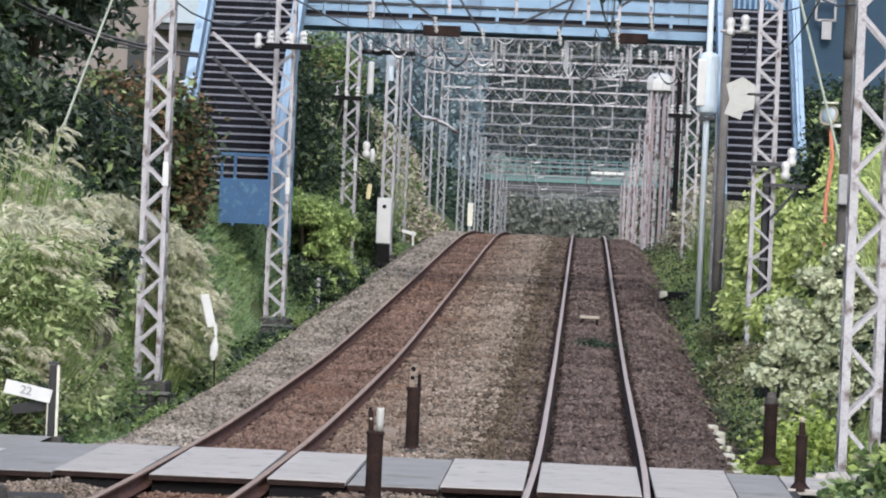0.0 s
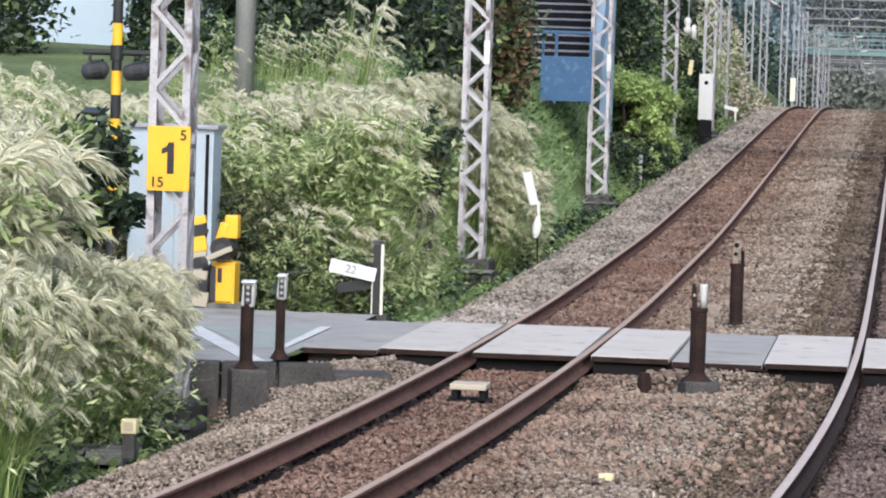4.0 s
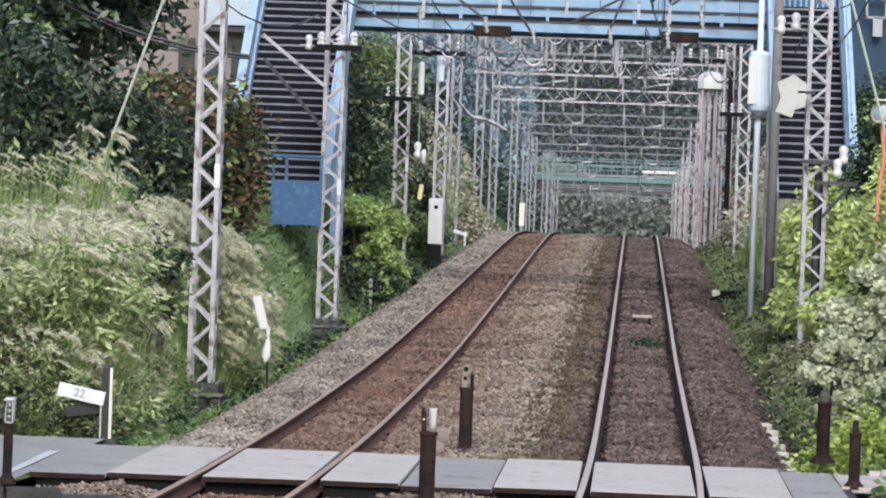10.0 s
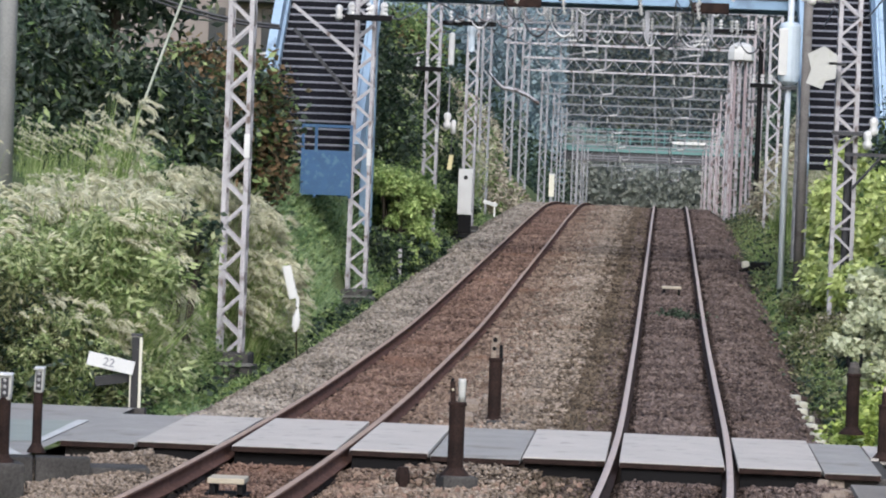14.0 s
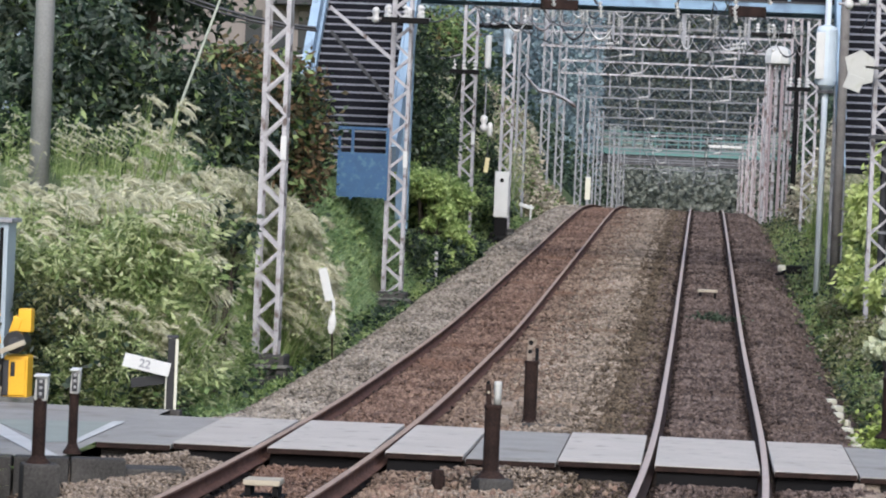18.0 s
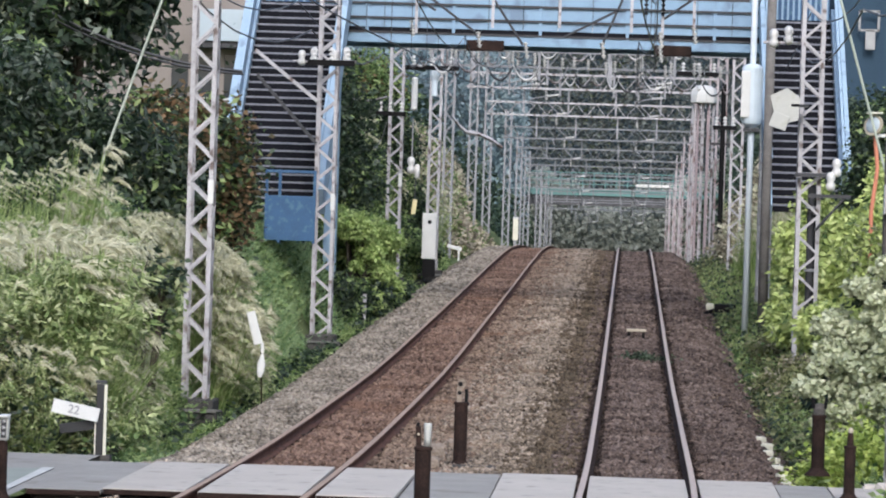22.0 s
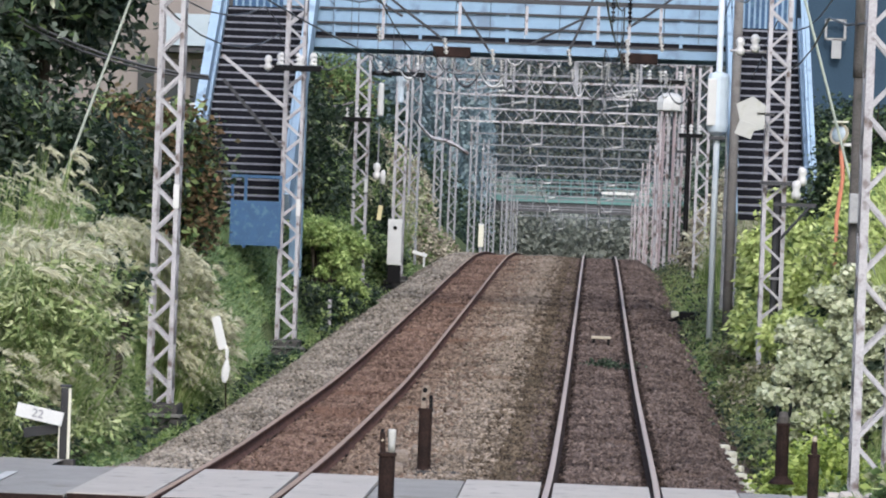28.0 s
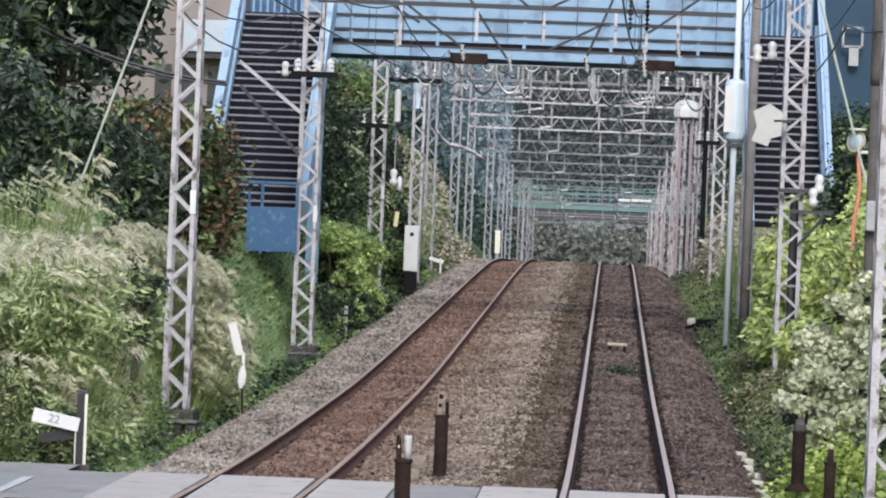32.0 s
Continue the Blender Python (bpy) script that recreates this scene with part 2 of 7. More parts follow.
# Distance haze is mixed into the leaf colours as a pale blue cast.
M_HAZE = material("haze_tinted_leaves", [(0.15, 0.19, 0.23), (0.25, 0.33, 0.36), (0.37, 0.46, 0.47)], **{**LEAF, "scale": 0.22, "fine": 0.9, "island": 0.2})
# Darker, bluer copy of the dull steel; distance is put into its colour.
M_DIMSTEEL = material("distance_dimmed_steel", [(0.13, 0.135, 0.145), (0.235, 0.24, 0.255)], 0.7, 0.2, 2.5, 40, 0.1)
M_PINKPIPE = plain("faded_pinkish_pipe", (0.34, 0.275, 0.29), 0.6)
# Woods' tones, with a bluish haze cast put into them.
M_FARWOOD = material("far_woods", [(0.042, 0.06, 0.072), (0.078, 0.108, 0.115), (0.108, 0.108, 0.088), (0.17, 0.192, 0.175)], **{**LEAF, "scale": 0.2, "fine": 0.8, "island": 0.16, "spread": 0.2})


# ---- mesh helpers ----
def finish(name, me, mat, parent=None, label="", smooth=False):
    ob = new(name, me)
    if mat:
        me.materials.append(mat)
    if smooth:
        me.polygons.foreach_set("use_smooth", [True] * len(me.polygons))
    if parent:
        ob.parent = parent
    if label:
        ob["label"] = label
    return ob


def part(name, bm, mat, parent=None, label="", smooth=False):
    me = bpy.data.meshes.new(name)
    bm.to_mesh(me)
    bm.free()
    return finish(name, me, mat, parent, label, smooth)


def thing(name, at, label, category, group="", rz=0.0):
    ob = new(name)
    ob.matrix_basis = pose(*at, 0, 0, rz)
    return tagged(ob, label, category, group)


def box(bm, c, s, rot=None, bevel=0.0):
    r = bmesh.ops.create_cube(bm, size=1, matrix=Matrix.Translation(c) @ (rot or Matrix()) @ Matrix.Diagonal((*s, 1)))
    if bevel:
        bmesh.ops.bevel(bm, geom=list({e for v in r["verts"] for e in v.link_edges}), offset=bevel, segments=2, affect="EDGES", profile=0.6)
    return bm


def boxed(c, s, rot=None, bevel=0.0):
    return box(bmesh.new(), c, s, rot, bevel)


def rod(bm, a, b, r, seg=8, r2=None):
    a, b = Vector(a), Vector(b)
    d = b - a
    m = Matrix.Translation((a + b) / 2) @ d.to_track_quat("Z", "Y").to_matrix().to_4x4()
    bmesh.ops.create_cone(bm, cap_ends=True, segments=seg, radius1=r, radius2=r if r2 is None else r2, depth=d.length, matrix=m)
    return bm


def rodded(a, b, r, seg=8, r2=None):
    return rod(bmesh.new(), a, b, r, seg, r2)


def bar(bm, a, b, w, t):
    """A flat bar from a to b, w wide and t thick."""
    a, b = Vector(a), Vector(b)
    d = b - a
    return box(bm, (a + b) / 2, (t, w, d.length), d.to_track_quat("Z", "Y").to_matrix().to_4x4())


def turned(profile, seg=16, centre=(0, 0, 0)):
    """A body of revolution from (radius, height) pairs."""
    bm = bmesh.new()
    rings = [[bm.verts.new((centre[0] + r * math.cos(2 * math.pi * i / seg), centre[1] + r * math.sin(2 * math.pi * i / seg), centre[2] + z)) for i in range(seg)] for r, z in profile]
    for a, b in zip(rings, rings[1:]):
        for i in range(seg):
            bm.faces.new((a[i], a[(i + 1) % seg], b[(i + 1) % seg], b[i]))
    bm.faces.new(rings[0][::-1])
    bm.faces.new(rings[-1])
    return bm


def raw(name, verts, faces, mat, parent=None, label="", smooth=False):
    """A mesh from arrays of vertices and equal-sized faces."""
    v, f = np.asarray(verts, np.float32), np.asarray(faces, np.int32)
    me = bpy.data.meshes.new(name)
    me.vertices.add(len(v))
    me.vertices.foreach_set("co", v.ravel())
    k = f.shape[1]
    me.loops.add(f.size)
    me.loops.foreach_set("vertex_index", f.ravel())
    me.polygons.add(len(f))
    me.polygons.foreach_set("loop_start", np.arange(0, f.size, k, dtype=np.int32))
    me.polygons.foreach_set("loop_total", np.full(len(f), k, np.int32))
    me.update(calc_edges=True)
    return finish(name, me, mat, parent, label, smooth)


def words(text, size, mat, parent, m, name="lettering"):
    cu = bpy.data.curves.new("lettering", "FONT")
    cu.body, cu.size, cu.align_x, cu.align_y, cu.extrude = text, size, "CENTER", "CENTER", 0.002
    cu.offset = size * 0.015
    tmp = bpy.data.objects.new("lettering", cu)
    scene.collection.objects.link(tmp)
    me = bpy.data.meshes.new_from_object(tmp.evaluated_get(bpy.context.evaluated_depsgraph_get()))
    bpy.data.objects.remove(tmp)
    ob = finish(name, me, mat, parent)
    ob.matrix_basis = m
    return ob


# ---- the line ----
PROFILE = [(-300, 0), (44, 0), (52, 0.06), (60, 0.14), (68, 0.30), (78, 0.54), (93, 0.90), (112, 1.38), (126, 1.68), (137, 1.74), (154, 1.55), (187, 0.7), (275, -1.9), (420, -6.2), (2000, -6.2)]
GAP = 3.7


def rise(y):
    """Height of the rail tops along the line, smoothed over the grade changes."""
    xs, zs = zip(*PROFILE)
    return (np.interp(np.asarray(y) - 3, xs, zs) + np.interp(np.asarray(y), xs, zs) * 2 + np.interp(np.asarray(y) + 3, xs, zs)) / 4


def swing(y):
    """Where the nearer track's centre lies."""
    y = np.asarray(y, float)
    return 0.185 - 3.5e-5 * np.clip(46 - y, 0, 60) ** 3


def ease(a, b, v):
    t = np.clip((np.asarray(v, float) - a) / (b - a), 0, 1)
    return t * t * (3 - 2 * t)


def land(x, y):
    """Height of the natural ground: a shallow cutting with the line at its bottom, and a wooded hill at the end."""
    x, y = np.asarray(x, float), np.asarray(y, float)
    u = x - swing(y)
    base = rise(y) - 0.6
    toe = 6.75 + 0.5 * np.exp(-(((y - 77.0) / 2.2) ** 2))
    left = np.clip(-toe - u, 0, 1.6) * 1.73 * ease(43, 54, y) + np.clip(-7.5 - u, 0, 4) * 0.06
    right = np.clip(u - 3.3, 0, 1.9) * 1.5 * ease(46, 62, y) + np.clip(u - 5, 0, 40) * 0.05
    side = 0.06 * ease(5.6, 6.6, -u) + 0.35 * ease(1.9, 2.6, u)
    hill = np.clip(y - 352, 0, 260) * 0.3
    ditch = 0.3 * np.exp(-(((u + 6.6) / 0.32) ** 2)) * ease(48, 52, y) * (1 - ease(84, 92, y))
    bumps = 0.06 * np.sin(1.7 * x + 0.6 * y) * np.sin(1.1 * y - 0.4 * x) * (np.abs(u + 1.8) > 4.6)
    return base + left + right + side + hill + bumps - ditch


def sheet(name, xs, ys, height, mat, parent=None):
    X, Y = np.meshgrid(xs, ys)
    Z = height(X, Y)
    nx = len(xs)
    i = (np.arange(len(ys) - 1)[:, None] * nx + np.arange(nx - 1)[None, :]).ravel()
    return raw(name, np.stack([X.ravel(), Y.ravel(), Z.ravel()], 1), np.stack([i, i + 1, i + nx + 1, i + nx], 1), mat, parent, smooth=True)


xs = np.unique(np.concatenate([np.linspace(-1500, -60, 25), np.linspace(-60, -14, 24), np.linspace(-14, 9, 93), np.linspace(9, 60, 26), np.linspace(60, 1500, 25)]))
ys = np.unique(np.concatenate([np.linspace(-900, -20, 30), np.linspace(-20, 160, 241), np.linspace(160, 420, 80), np.linspace(420, 3000, 40)]))
tagged(sheet("ground", xs, ys, land, M_SOIL), "dark soil and undergrowth of the cutting's banks", "ground", kind="structure")


def bed(u, y):
    """Top of the ballast across the line, u counted from the nearer track's centre."""
    u = np.asarray(u, float)
    top = -0.135 + 0.05 * np.exp(-((u + GAP / 2) / 0.55) ** 2) + 0.05 * np.exp(-((u + GAP + 1.15) / 0.3) ** 2)
    fall = np.clip(-GAP - 1.55 - u, 0, 1.2) * 0.6 + np.clip(u - 1.35, 0, 1.0) * 0.55
    fall = fall * (1 - 0.85 * ease(31.5, 33.5, y) * (1 - ease(40.5, 43, y)))
    trough = sum(d * np.exp(-(((np.abs(u + g) - 0.566) / 0.11) ** 2)) for g, d in ((0.0, 0.075), (GAP, 0.05)))
    near = 0.07 * (1 - ease(33.6, 35.3, y))
    pit = 0.26 * np.exp(-(((u + 2.0) / 0.42) ** 2) - ((np.asarray(y) - 34.05) / 0.45) ** 2)
    gap = 0.11 * np.exp(-((np.asarray(y) - 35.3) / 0.3) ** 2) * (np.abs(np.abs(u + GAP / 2) - GAP / 2) < 1.2)
    return rise(y) + top - fall - trough - near - pit - gap


us = np.linspace(-6.2, 2.9, 66)
ys = np.concatenate([np.linspace(-15, 160, 400), np.linspace(161, 420, 130)])
U, Y = np.meshgrid(us, ys)
Z = bed(U, Y) - 0.02 + 0.012 * np.sin(13 * U + 5 * Y) * np.sin(7 * Y - 3 * U)
i = (np.arange(len(ys) - 1)[:, None] * 66 + np.arange(65)[None, :]).ravel()
ballast = tagged(raw("ballast_bed", np.stack([(U + swing(Y)).ravel(), Y.ravel(), Z.ravel()], 1), np.stack([i, i + 1, i + 67, i + 66], 1), M_BED, smooth=True), "brown-grey crushed stone bed under both tracks", "ballast", kind="structure")

rng = np.random.default_rng(7)
OCT = np.array([(1, 0, 0), (-1, 0, 0), (0, 1, 0), (0, -1, 0), (0, 0, 1), (0, 0, -1)], float)
OCTF = np.array([(0, 2, 4), (2, 1, 4), (1, 3, 4), (3, 0, 4), (2, 0, 5), (1, 2, 5), (3, 1, 5), (0, 3, 5)])


def turns(n):
    """n random turns as matrices."""
    q = rng.normal(size=(n, 4))
    q /= np.linalg.norm(q, axis=1)[:, None]
    w, x, y, z = q.T
    return np.stack([1 - 2 * (y * y + z * z), 2 * (x * y - z * w), 2 * (x * z + y * w), 2 * (x * y + z * w), 1 - 2 * (x * x + z * z), 2 * (y * z - x * w), 2 * (x * z - y * w), 2 * (y * z + x * w), 1 - 2 * (x * x + y * y)], 1).reshape(n, 3, 3)


def stones(name, zones, mat, label):
    pos, size = [], []
    for u0, u1, y0, y1, density, s in zones:
        n = int((u1 - u0) * (y1 - y0) * density)
        u, y = rng.uniform(u0, u1, n), rng.uniform(y0, y1, n)
        pos.append(np.stack([u + swing(y), y, bed(u, y) + rng.uniform(-0.012, 0.02, n)], 1))
        size.append(s * rng.uniform(0.6, 1.35, n))
    pos, size = np.concatenate(pos), np.concatenate(size)
    n = len(pos)
    loc = OCT[None] * rng.uniform(0.55, 1.1, (n, 6, 1)) + rng.normal(0, 0.18, (n, 6, 3))
    v = np.einsum("nij,nkj->nki", turns(n), loc) * (size[:, None, None] * np.array([1, 1, 0.75])) + pos[:, None]
    f = OCTF[None] + 6 * np.arange(n)[:, None, None]
    return tagged(raw(name, v.reshape(-1, 3), f.reshape(-1, 3), mat), label, "ballast", kind="stuff")


def across(u0, u1, part_=1.0):
    return [(u0, u1, y0, y1, n * part_, s) for y0, y1, n, s in ((22, 35.25, 640, 0.028), (39.55, 52, 260, 0.04), (52, 75, 150, 0.048), (75, 138, 70, 0.06))]


stones("ballast_stones", across(-GAP + 0.64, -2.65) + across(-2.65, -2.2, 0.6) + across(-2.2, -1.9, 0.25), M_TANBALLAST, "loose reddish-tan crushed stones beside the rusty rails")
stones("ballast_stones", across(-2.65, -2.2, 0.4) + across(-2.2, -1.9, 0.75) + across(-1.9, -1.55) + across(-1.55, -1.25, 0.5), M_BALLAST, "loose pale grey-tan crushed stones heaped between the tracks")
stones("ballast_stones", across(-1.55, -1.25, 0.5) + across(-1.25, -1.0, 0.9) + across(-1.0, -0.71, 0.6), M_OLIVEBALLAST, "olive-brown crushed stones beside the bright rails")
stones("ballast_stones", across(-0.43, 0.43) + across(0.71, 2.1) + across(-1.0, -0.71, 0.4), M_RUSTBALLAST, "grey-brown stained crushed stones between and beside the rails")
stones("ballast_stones", [z for z in across(-6.1, -GAP - 0.64) if z[2] < 30], M_BALLAST, "loose brown-grey crushed stones of the near shoulder")
stones("ballast_stones", [z for z in across(-6.1, -GAP - 0.64) if z[2] > 30], M_GREYBALLAST, "loose grey crushed stones of the ballast shoulder")
stones("ballast_stones", [(2.1, 2.8, 32.2, 35.3, 260, 0.042)], M_BALLAST, "loose stones before the end of the crossing")
stones("ballast_stones", across(-GAP - 0.47, -GAP + 0.47), M_BROWNBALLAST, "rusty brown crushed stones between the rails")
# Oil stain plus the rails' own shade, both put into the stone colour.
M_SHADEOIL = material("shade_and_oil_ballast", [(0.012, 0.009, 0.008), (0.035, 0.025, 0.021), (0.08, 0.058, 0.05)], 0.9, scale=1.5, fine=30, bump=0.4, island=0.3)
stones("ballast_stones", [z for g, a in ((0.0, 0.14), (GAP, 0.09)) for s in (-1, 1) for e in (-0.566 * s,) for z in across(-g + e - a, -g + e - 0.05) + across(-g + e + 0.05, -g + e + a)], M_SHADEOIL, "oil-stained stones coloured darker for the shade along the rails")

RAIL = [(-0.064, -0.153), (0.064, -0.153), (0.064, -0.138), (0.012, -0.12), (0.009, -0.045), (0.032, -0.034), (0.0325, -0.004), (0.026, 0.0), (-0.026, 0.0), (-0.0325, -0.004), (-0.032, -0.034), (-0.009, -0.045), (-0.012, -0.12), (-0.064, -0.138)]


def track(offset, head, side, label):
    t = thing("railway_track", (0, 0, 0), label, "railway track", "the two tracks")
    ys = np.concatenate([np.linspace(-14, 60, 75), np.linspace(62, 420, 150)])
    k = len(RAIL)
    for q in (-0.566, 0.566):
        cx = swing(ys) + offset + q
        v = np.stack([np.stack([cx + px, ys, rise(ys) + pz], 1) for px, pz in RAIL], 1)
        i = (np.arange(len(ys) - 1)[:, None] * k + np.arange(k)[None, :]).ravel()
        j = (np.arange(len(ys) - 1)[:, None] * k + (np.arange(k)[None, :] + 1) % k).ravel()
        ob = raw("rail", v.reshape(-1, 3), np.stack([i, j, j + k, i + k], 1), side, t)
        ob.data.materials.append(head)
        idx = np.zeros((len(ys) - 1, k), np.int32)
        idx[:, 6:9] = 1
        ob.data.polygons.foreach_set("material_index", idx.ravel())
    return t


track(0.0, M_STEEL, M_SHADERUST, "narrow-gauge track with bright worn rail heads in stone ballast")
track(-GAP, M_DULLSTEEL, M_RUST, "narrow-gauge track with brown rusty rails in stone ballast")


# ---- level crossing ----
crossing = thing("level_crossing", (float(swing(37.4)), 35.4, 0), "pale concrete slabs laid flush between the rails for a road", "level crossing")
SLABS = [(-5.85, -5.13, 0), (-5.11, -4.33, 1), (-4.2, -3.2, 1), (-3.07, -2.32, 1), (-2.30, -1.44, 0), (-1.42, -0.63, 1), (-0.5, 0.5, 1), (0.63, 1.42, 1), (1.44, 1.98, 0)]
for k, (a, b, pale) in enumerate(SLABS):
    z = (0.0 if pale else -0.025) + 0.005 * math.sin(5.1 * k)
    tilt = Matrix.Rotation(0.004 * math.sin(2.3 * k), 4, "Y") @ Matrix.Rotation(0.0015 * math.sin(3.7 * k), 4, "X")
    part("slab", boxed(((a + b) / 2, 2.0, z - 0.0225), (b - a, 4.0, 0.045), tilt, 0.008), M_SLAB if pale else M_ASPHALT, crossing, "" if pale else "grey asphalt panel")
    part("edge_angle", boxed(((a + b) / 2, -0.014, z - 0.034), (b - a - 0.01, 0.02, 0.05), tilt, 0.004), M_RUSTPOST, crossing, "dark rusty steel angle along the slab's edge")
    if pale or a == -2.30:
        # Added black bar: stands for the shade in the gap below the slab.
        part("edge_beam", boxed(((a + b) / 2, 0.10 + 0.03 * math.sin(4 * k), z - 0.16), (b - a - 0.04, 0.12, 0.19), Matrix.Rotation(0.012 * math.sin(3 * k), 4, "Y"), 0.01), M_BLACK, crossing, "near-black bar put in as shade under the slab")

road = sheet("road", np.linspace(-26, -5.685, 30), np.linspace(33.3, 40.4, 10), lambda x, y: -0.03 - 0.006 * np.clip(-8 - x, 0, 30), M_ASPHALT)
tagged(road, "worn grey asphalt road leading up to the crossing", "road", kind="structure")


def strip(name, pts, z, mat, label):
    bm = bmesh.new()
    top = [bm.verts.new((x, y, z)) for x, y in pts]
    low = [bm.verts.new((x, y, z - 0.003)) for x, y in pts]
    bm.faces.new(top)
    n = len(pts)
    for k in range(n):
        bm.faces.new((top[k - 1], low[k - 1], low[k], top[k]))
    ob = part(name, bm, mat)
    return tagged(ob, label, "road marking", kind="structure")


strip("road_marking", [(-6.1, 35.0), (-5.88, 35.2), (-5.9, 38.1), (-7.15, 37.7)], -0.026, M_GREEN, "faded green pedestrian strip painted on the road")
strip("road_marking", [(-7.25, 37.3), (-7.1, 37.55), (-5.72, 33.45), (-5.9, 33.4)], -0.022, M_ROADWHITE, "worn white line on the road")
strip("road_marking", [(-5.88, 35.0), (-5.8, 35.0), (-5.83, 38.1), (-5.95, 38.1)], -0.018, M_ROADWHITE, "worn white line on the road")
kerb = thing("retaining_kerb", (-7.6, 33.1, -0.62), "dark sooty concrete kerb wall holding the road's edge", "kerb")
for k in range(5):
    part("block", boxed((0.27 + 0.5 * k, 0.015 * k * k, 0.3), (0.49, 0.26, 0.6), Matrix.Rotation(0.05 * k, 4, "Z"), 0.02), M_DARKCONC, kerb)
part("block", boxed((2.55, 0.55, 0.46), (0.9, 0.5, 0.1), Matrix.Rotation(0.25, 4, "Z"), 0.02), M_DARKCONC, kerb, "low flat kerb plate")
part("apron", boxed((2.32, 3.3, -0.075), (0.62, 1.8, 0.06), None, 0.012), M_SLAB, crossing, "pale concrete apron beside the end panel")
part("footing", boxed((1.8, 2.0, -0.24), (0.62, 3.8, 0.34), None, 0.02), M_DARKCONC, crossing, "dark footing under the end panel")
part("footing", boxed((-5.49, 2.0, -0.24), (0.66, 3.8, 0.34), None, 0.02), M_DARKCONC, crossing, "dark footing under the end panel")


def bollard(at, h, label, top, block=0.0, r=0.075):
    """A cast post: top is 'shell' (a broken half tube), 'eye' (a ring lug), 'lugs', 'tip' or 'hood'."""
    t = thing("bollard", at, label, "bollard", "posts at the crossing")
    if block:
        part("base_block", boxed((0.02, 0, -block / 2 + 0.02), (0.33, 0.33, block), Matrix.Rotation(0.3, 4, "Z"), 0.03), M_DARKCONC, t, "dark concrete base")
    part("foot", turned([(r * 2.0, 0), (r * 1.85, 0.025), (r * 1.3, 0.06), (r, 0.09)], 14), M_RUSTPOST, t)
    if top == "hood":
        part("post", turned([(r, 0.05), (r, h * 0.8)], 14), M_RUSTPOST, t)
        case = part("reflector_box", boxed((0.01, 0, h * 0.88), (r * 1.9, 0.11, 0.22), Matrix.Rotation(0.06, 4, "Y"), 0.02), M_PLATE, t, "grey-white reflector housing")
        part("face_plate", boxed((0.01, -0.058, h * 0.88), (r * 1.15, 0.008, 0.17), None, 0.004), M_DARKSTEEL, case)
        for k in range(3):
            part("lens", turned([(0.017, 0), (0.014, 0.006), (0.007, 0.01)], 10), M_POLE, case).matrix_basis = pose(0.01, -0.061, h * 0.82 + 0.055 * k, 90, 0, 0)
        part("hood", boxed((0.01, -0.01, h * 0.88 + 0.115), (r * 2.1, 0.14, 0.016), Matrix.Rotation(0.08, 4, "X"), 0.005), M_WHITE, t)
        return t
    part("post", turned([(r, 0.05), (r * 0.98, h * 0.5), (r, h * 0.74)], 14), M_RUSTPOST, t)
    part("collar", turned([(r * 1.02, h * 0.715), (r * 1.14, h * 0.72), (r * 1.14, h * 0.75), (r * 1.02, h * 0.757)], 14), M_RUSTPOST, t)
    if top == "shell":
        part("tube_shell", turned([(r * 0.42, h * 0.757), (r * 0.44, h * 0.84), (r * 0.5, h * 0.95), (r * 0.46, h * 0.99), (r * 0.3, h * 0.992), (r * 0.3, h * 0.93)], 12, (r * 0.5, 0, 0)), M_PLATE, t, "chipped pale remains of the broken tube", smooth=True)
        part("prong", boxed((-r * 0.6, 0, h * 0.85), (r * 0.62, r * 0.9, h * 0.22), Matrix.Rotation(-0.06, 4, "Y"), 0.012), M_RUSTPOST, t)
        part("prong", boxed((-r * 0.75, 0, h * 0.965), (r * 0.34, r * 0.6, h * 0.06), Matrix.Rotation(0.3, 4, "Y"), 0.006), M_BLACK, t)
        part("bolt", rodded((-r * 0.6, -r * 0.5, h * 0.88), (-r * 0.6, -r * 0.42, h * 0.88), r * 0.17, 10), M_TAN, t)
    elif top == "eye":
        part("lug", boxed((-r * 0.35, 0, h * 0.83), (r * 0.8, r * 0.7, h * 0.19), None, 0.012), M_RUBBLE, t, "pale worn lug")
        ring = part("eye_ring", turned([(r * 0.38, -0.02), (r * 0.72, -0.02), (r * 0.72, 0.02), (r * 0.38, 0.02)], 16), M_RUBBLE, t)
        ring.matrix_basis = pose(-r * 0.05, 0, h * 0.965, 90, 0, 0)
        part("eye_hole", rodded((-r * 0.2, -r * 0.42, h * 0.96), (-r * 0.2, -r * 0.36, h * 0.96), r * 0.36, 12), M_BLACK, t)
        part("eye_hole", rodded((-r * 0.3, -r * 0.42, h * 0.86), (-r * 0.3, -r * 0.36, h * 0.86), r * 0.3, 12), M_BLACK, t)
        part("prong", boxed((r * 0.72, 0, h * 0.82), (r * 0.5, r * 0.9, h * 0.17), None, 0.012), M_BLACK, t)
    elif top == "lugs":
        part("cap", turned([(r * 0.9, h * 0.757), (r * 0.95, h * 0.83), (r * 0.75, h * 0.88), (r * 0.3, h * 0.9)], 12), M_WETCONC, t, "grey worn cap")
        for q in (-1, 1):
            part("lug", boxed((q * r * 0.95, -0.01, h * 0.9), (r * 0.5, r * 0.8, h * 0.14), Matrix.Rotation(q * 0.12, 4, "Y"), 0.012), M_BLACK, t)
    else:
        part("spike", turned([(r * 0.62, h * 0.75), (r * 0.5, h * 0.9), (r * 0.3, h * 0.97)], 10), M_RUSTPOST, t)
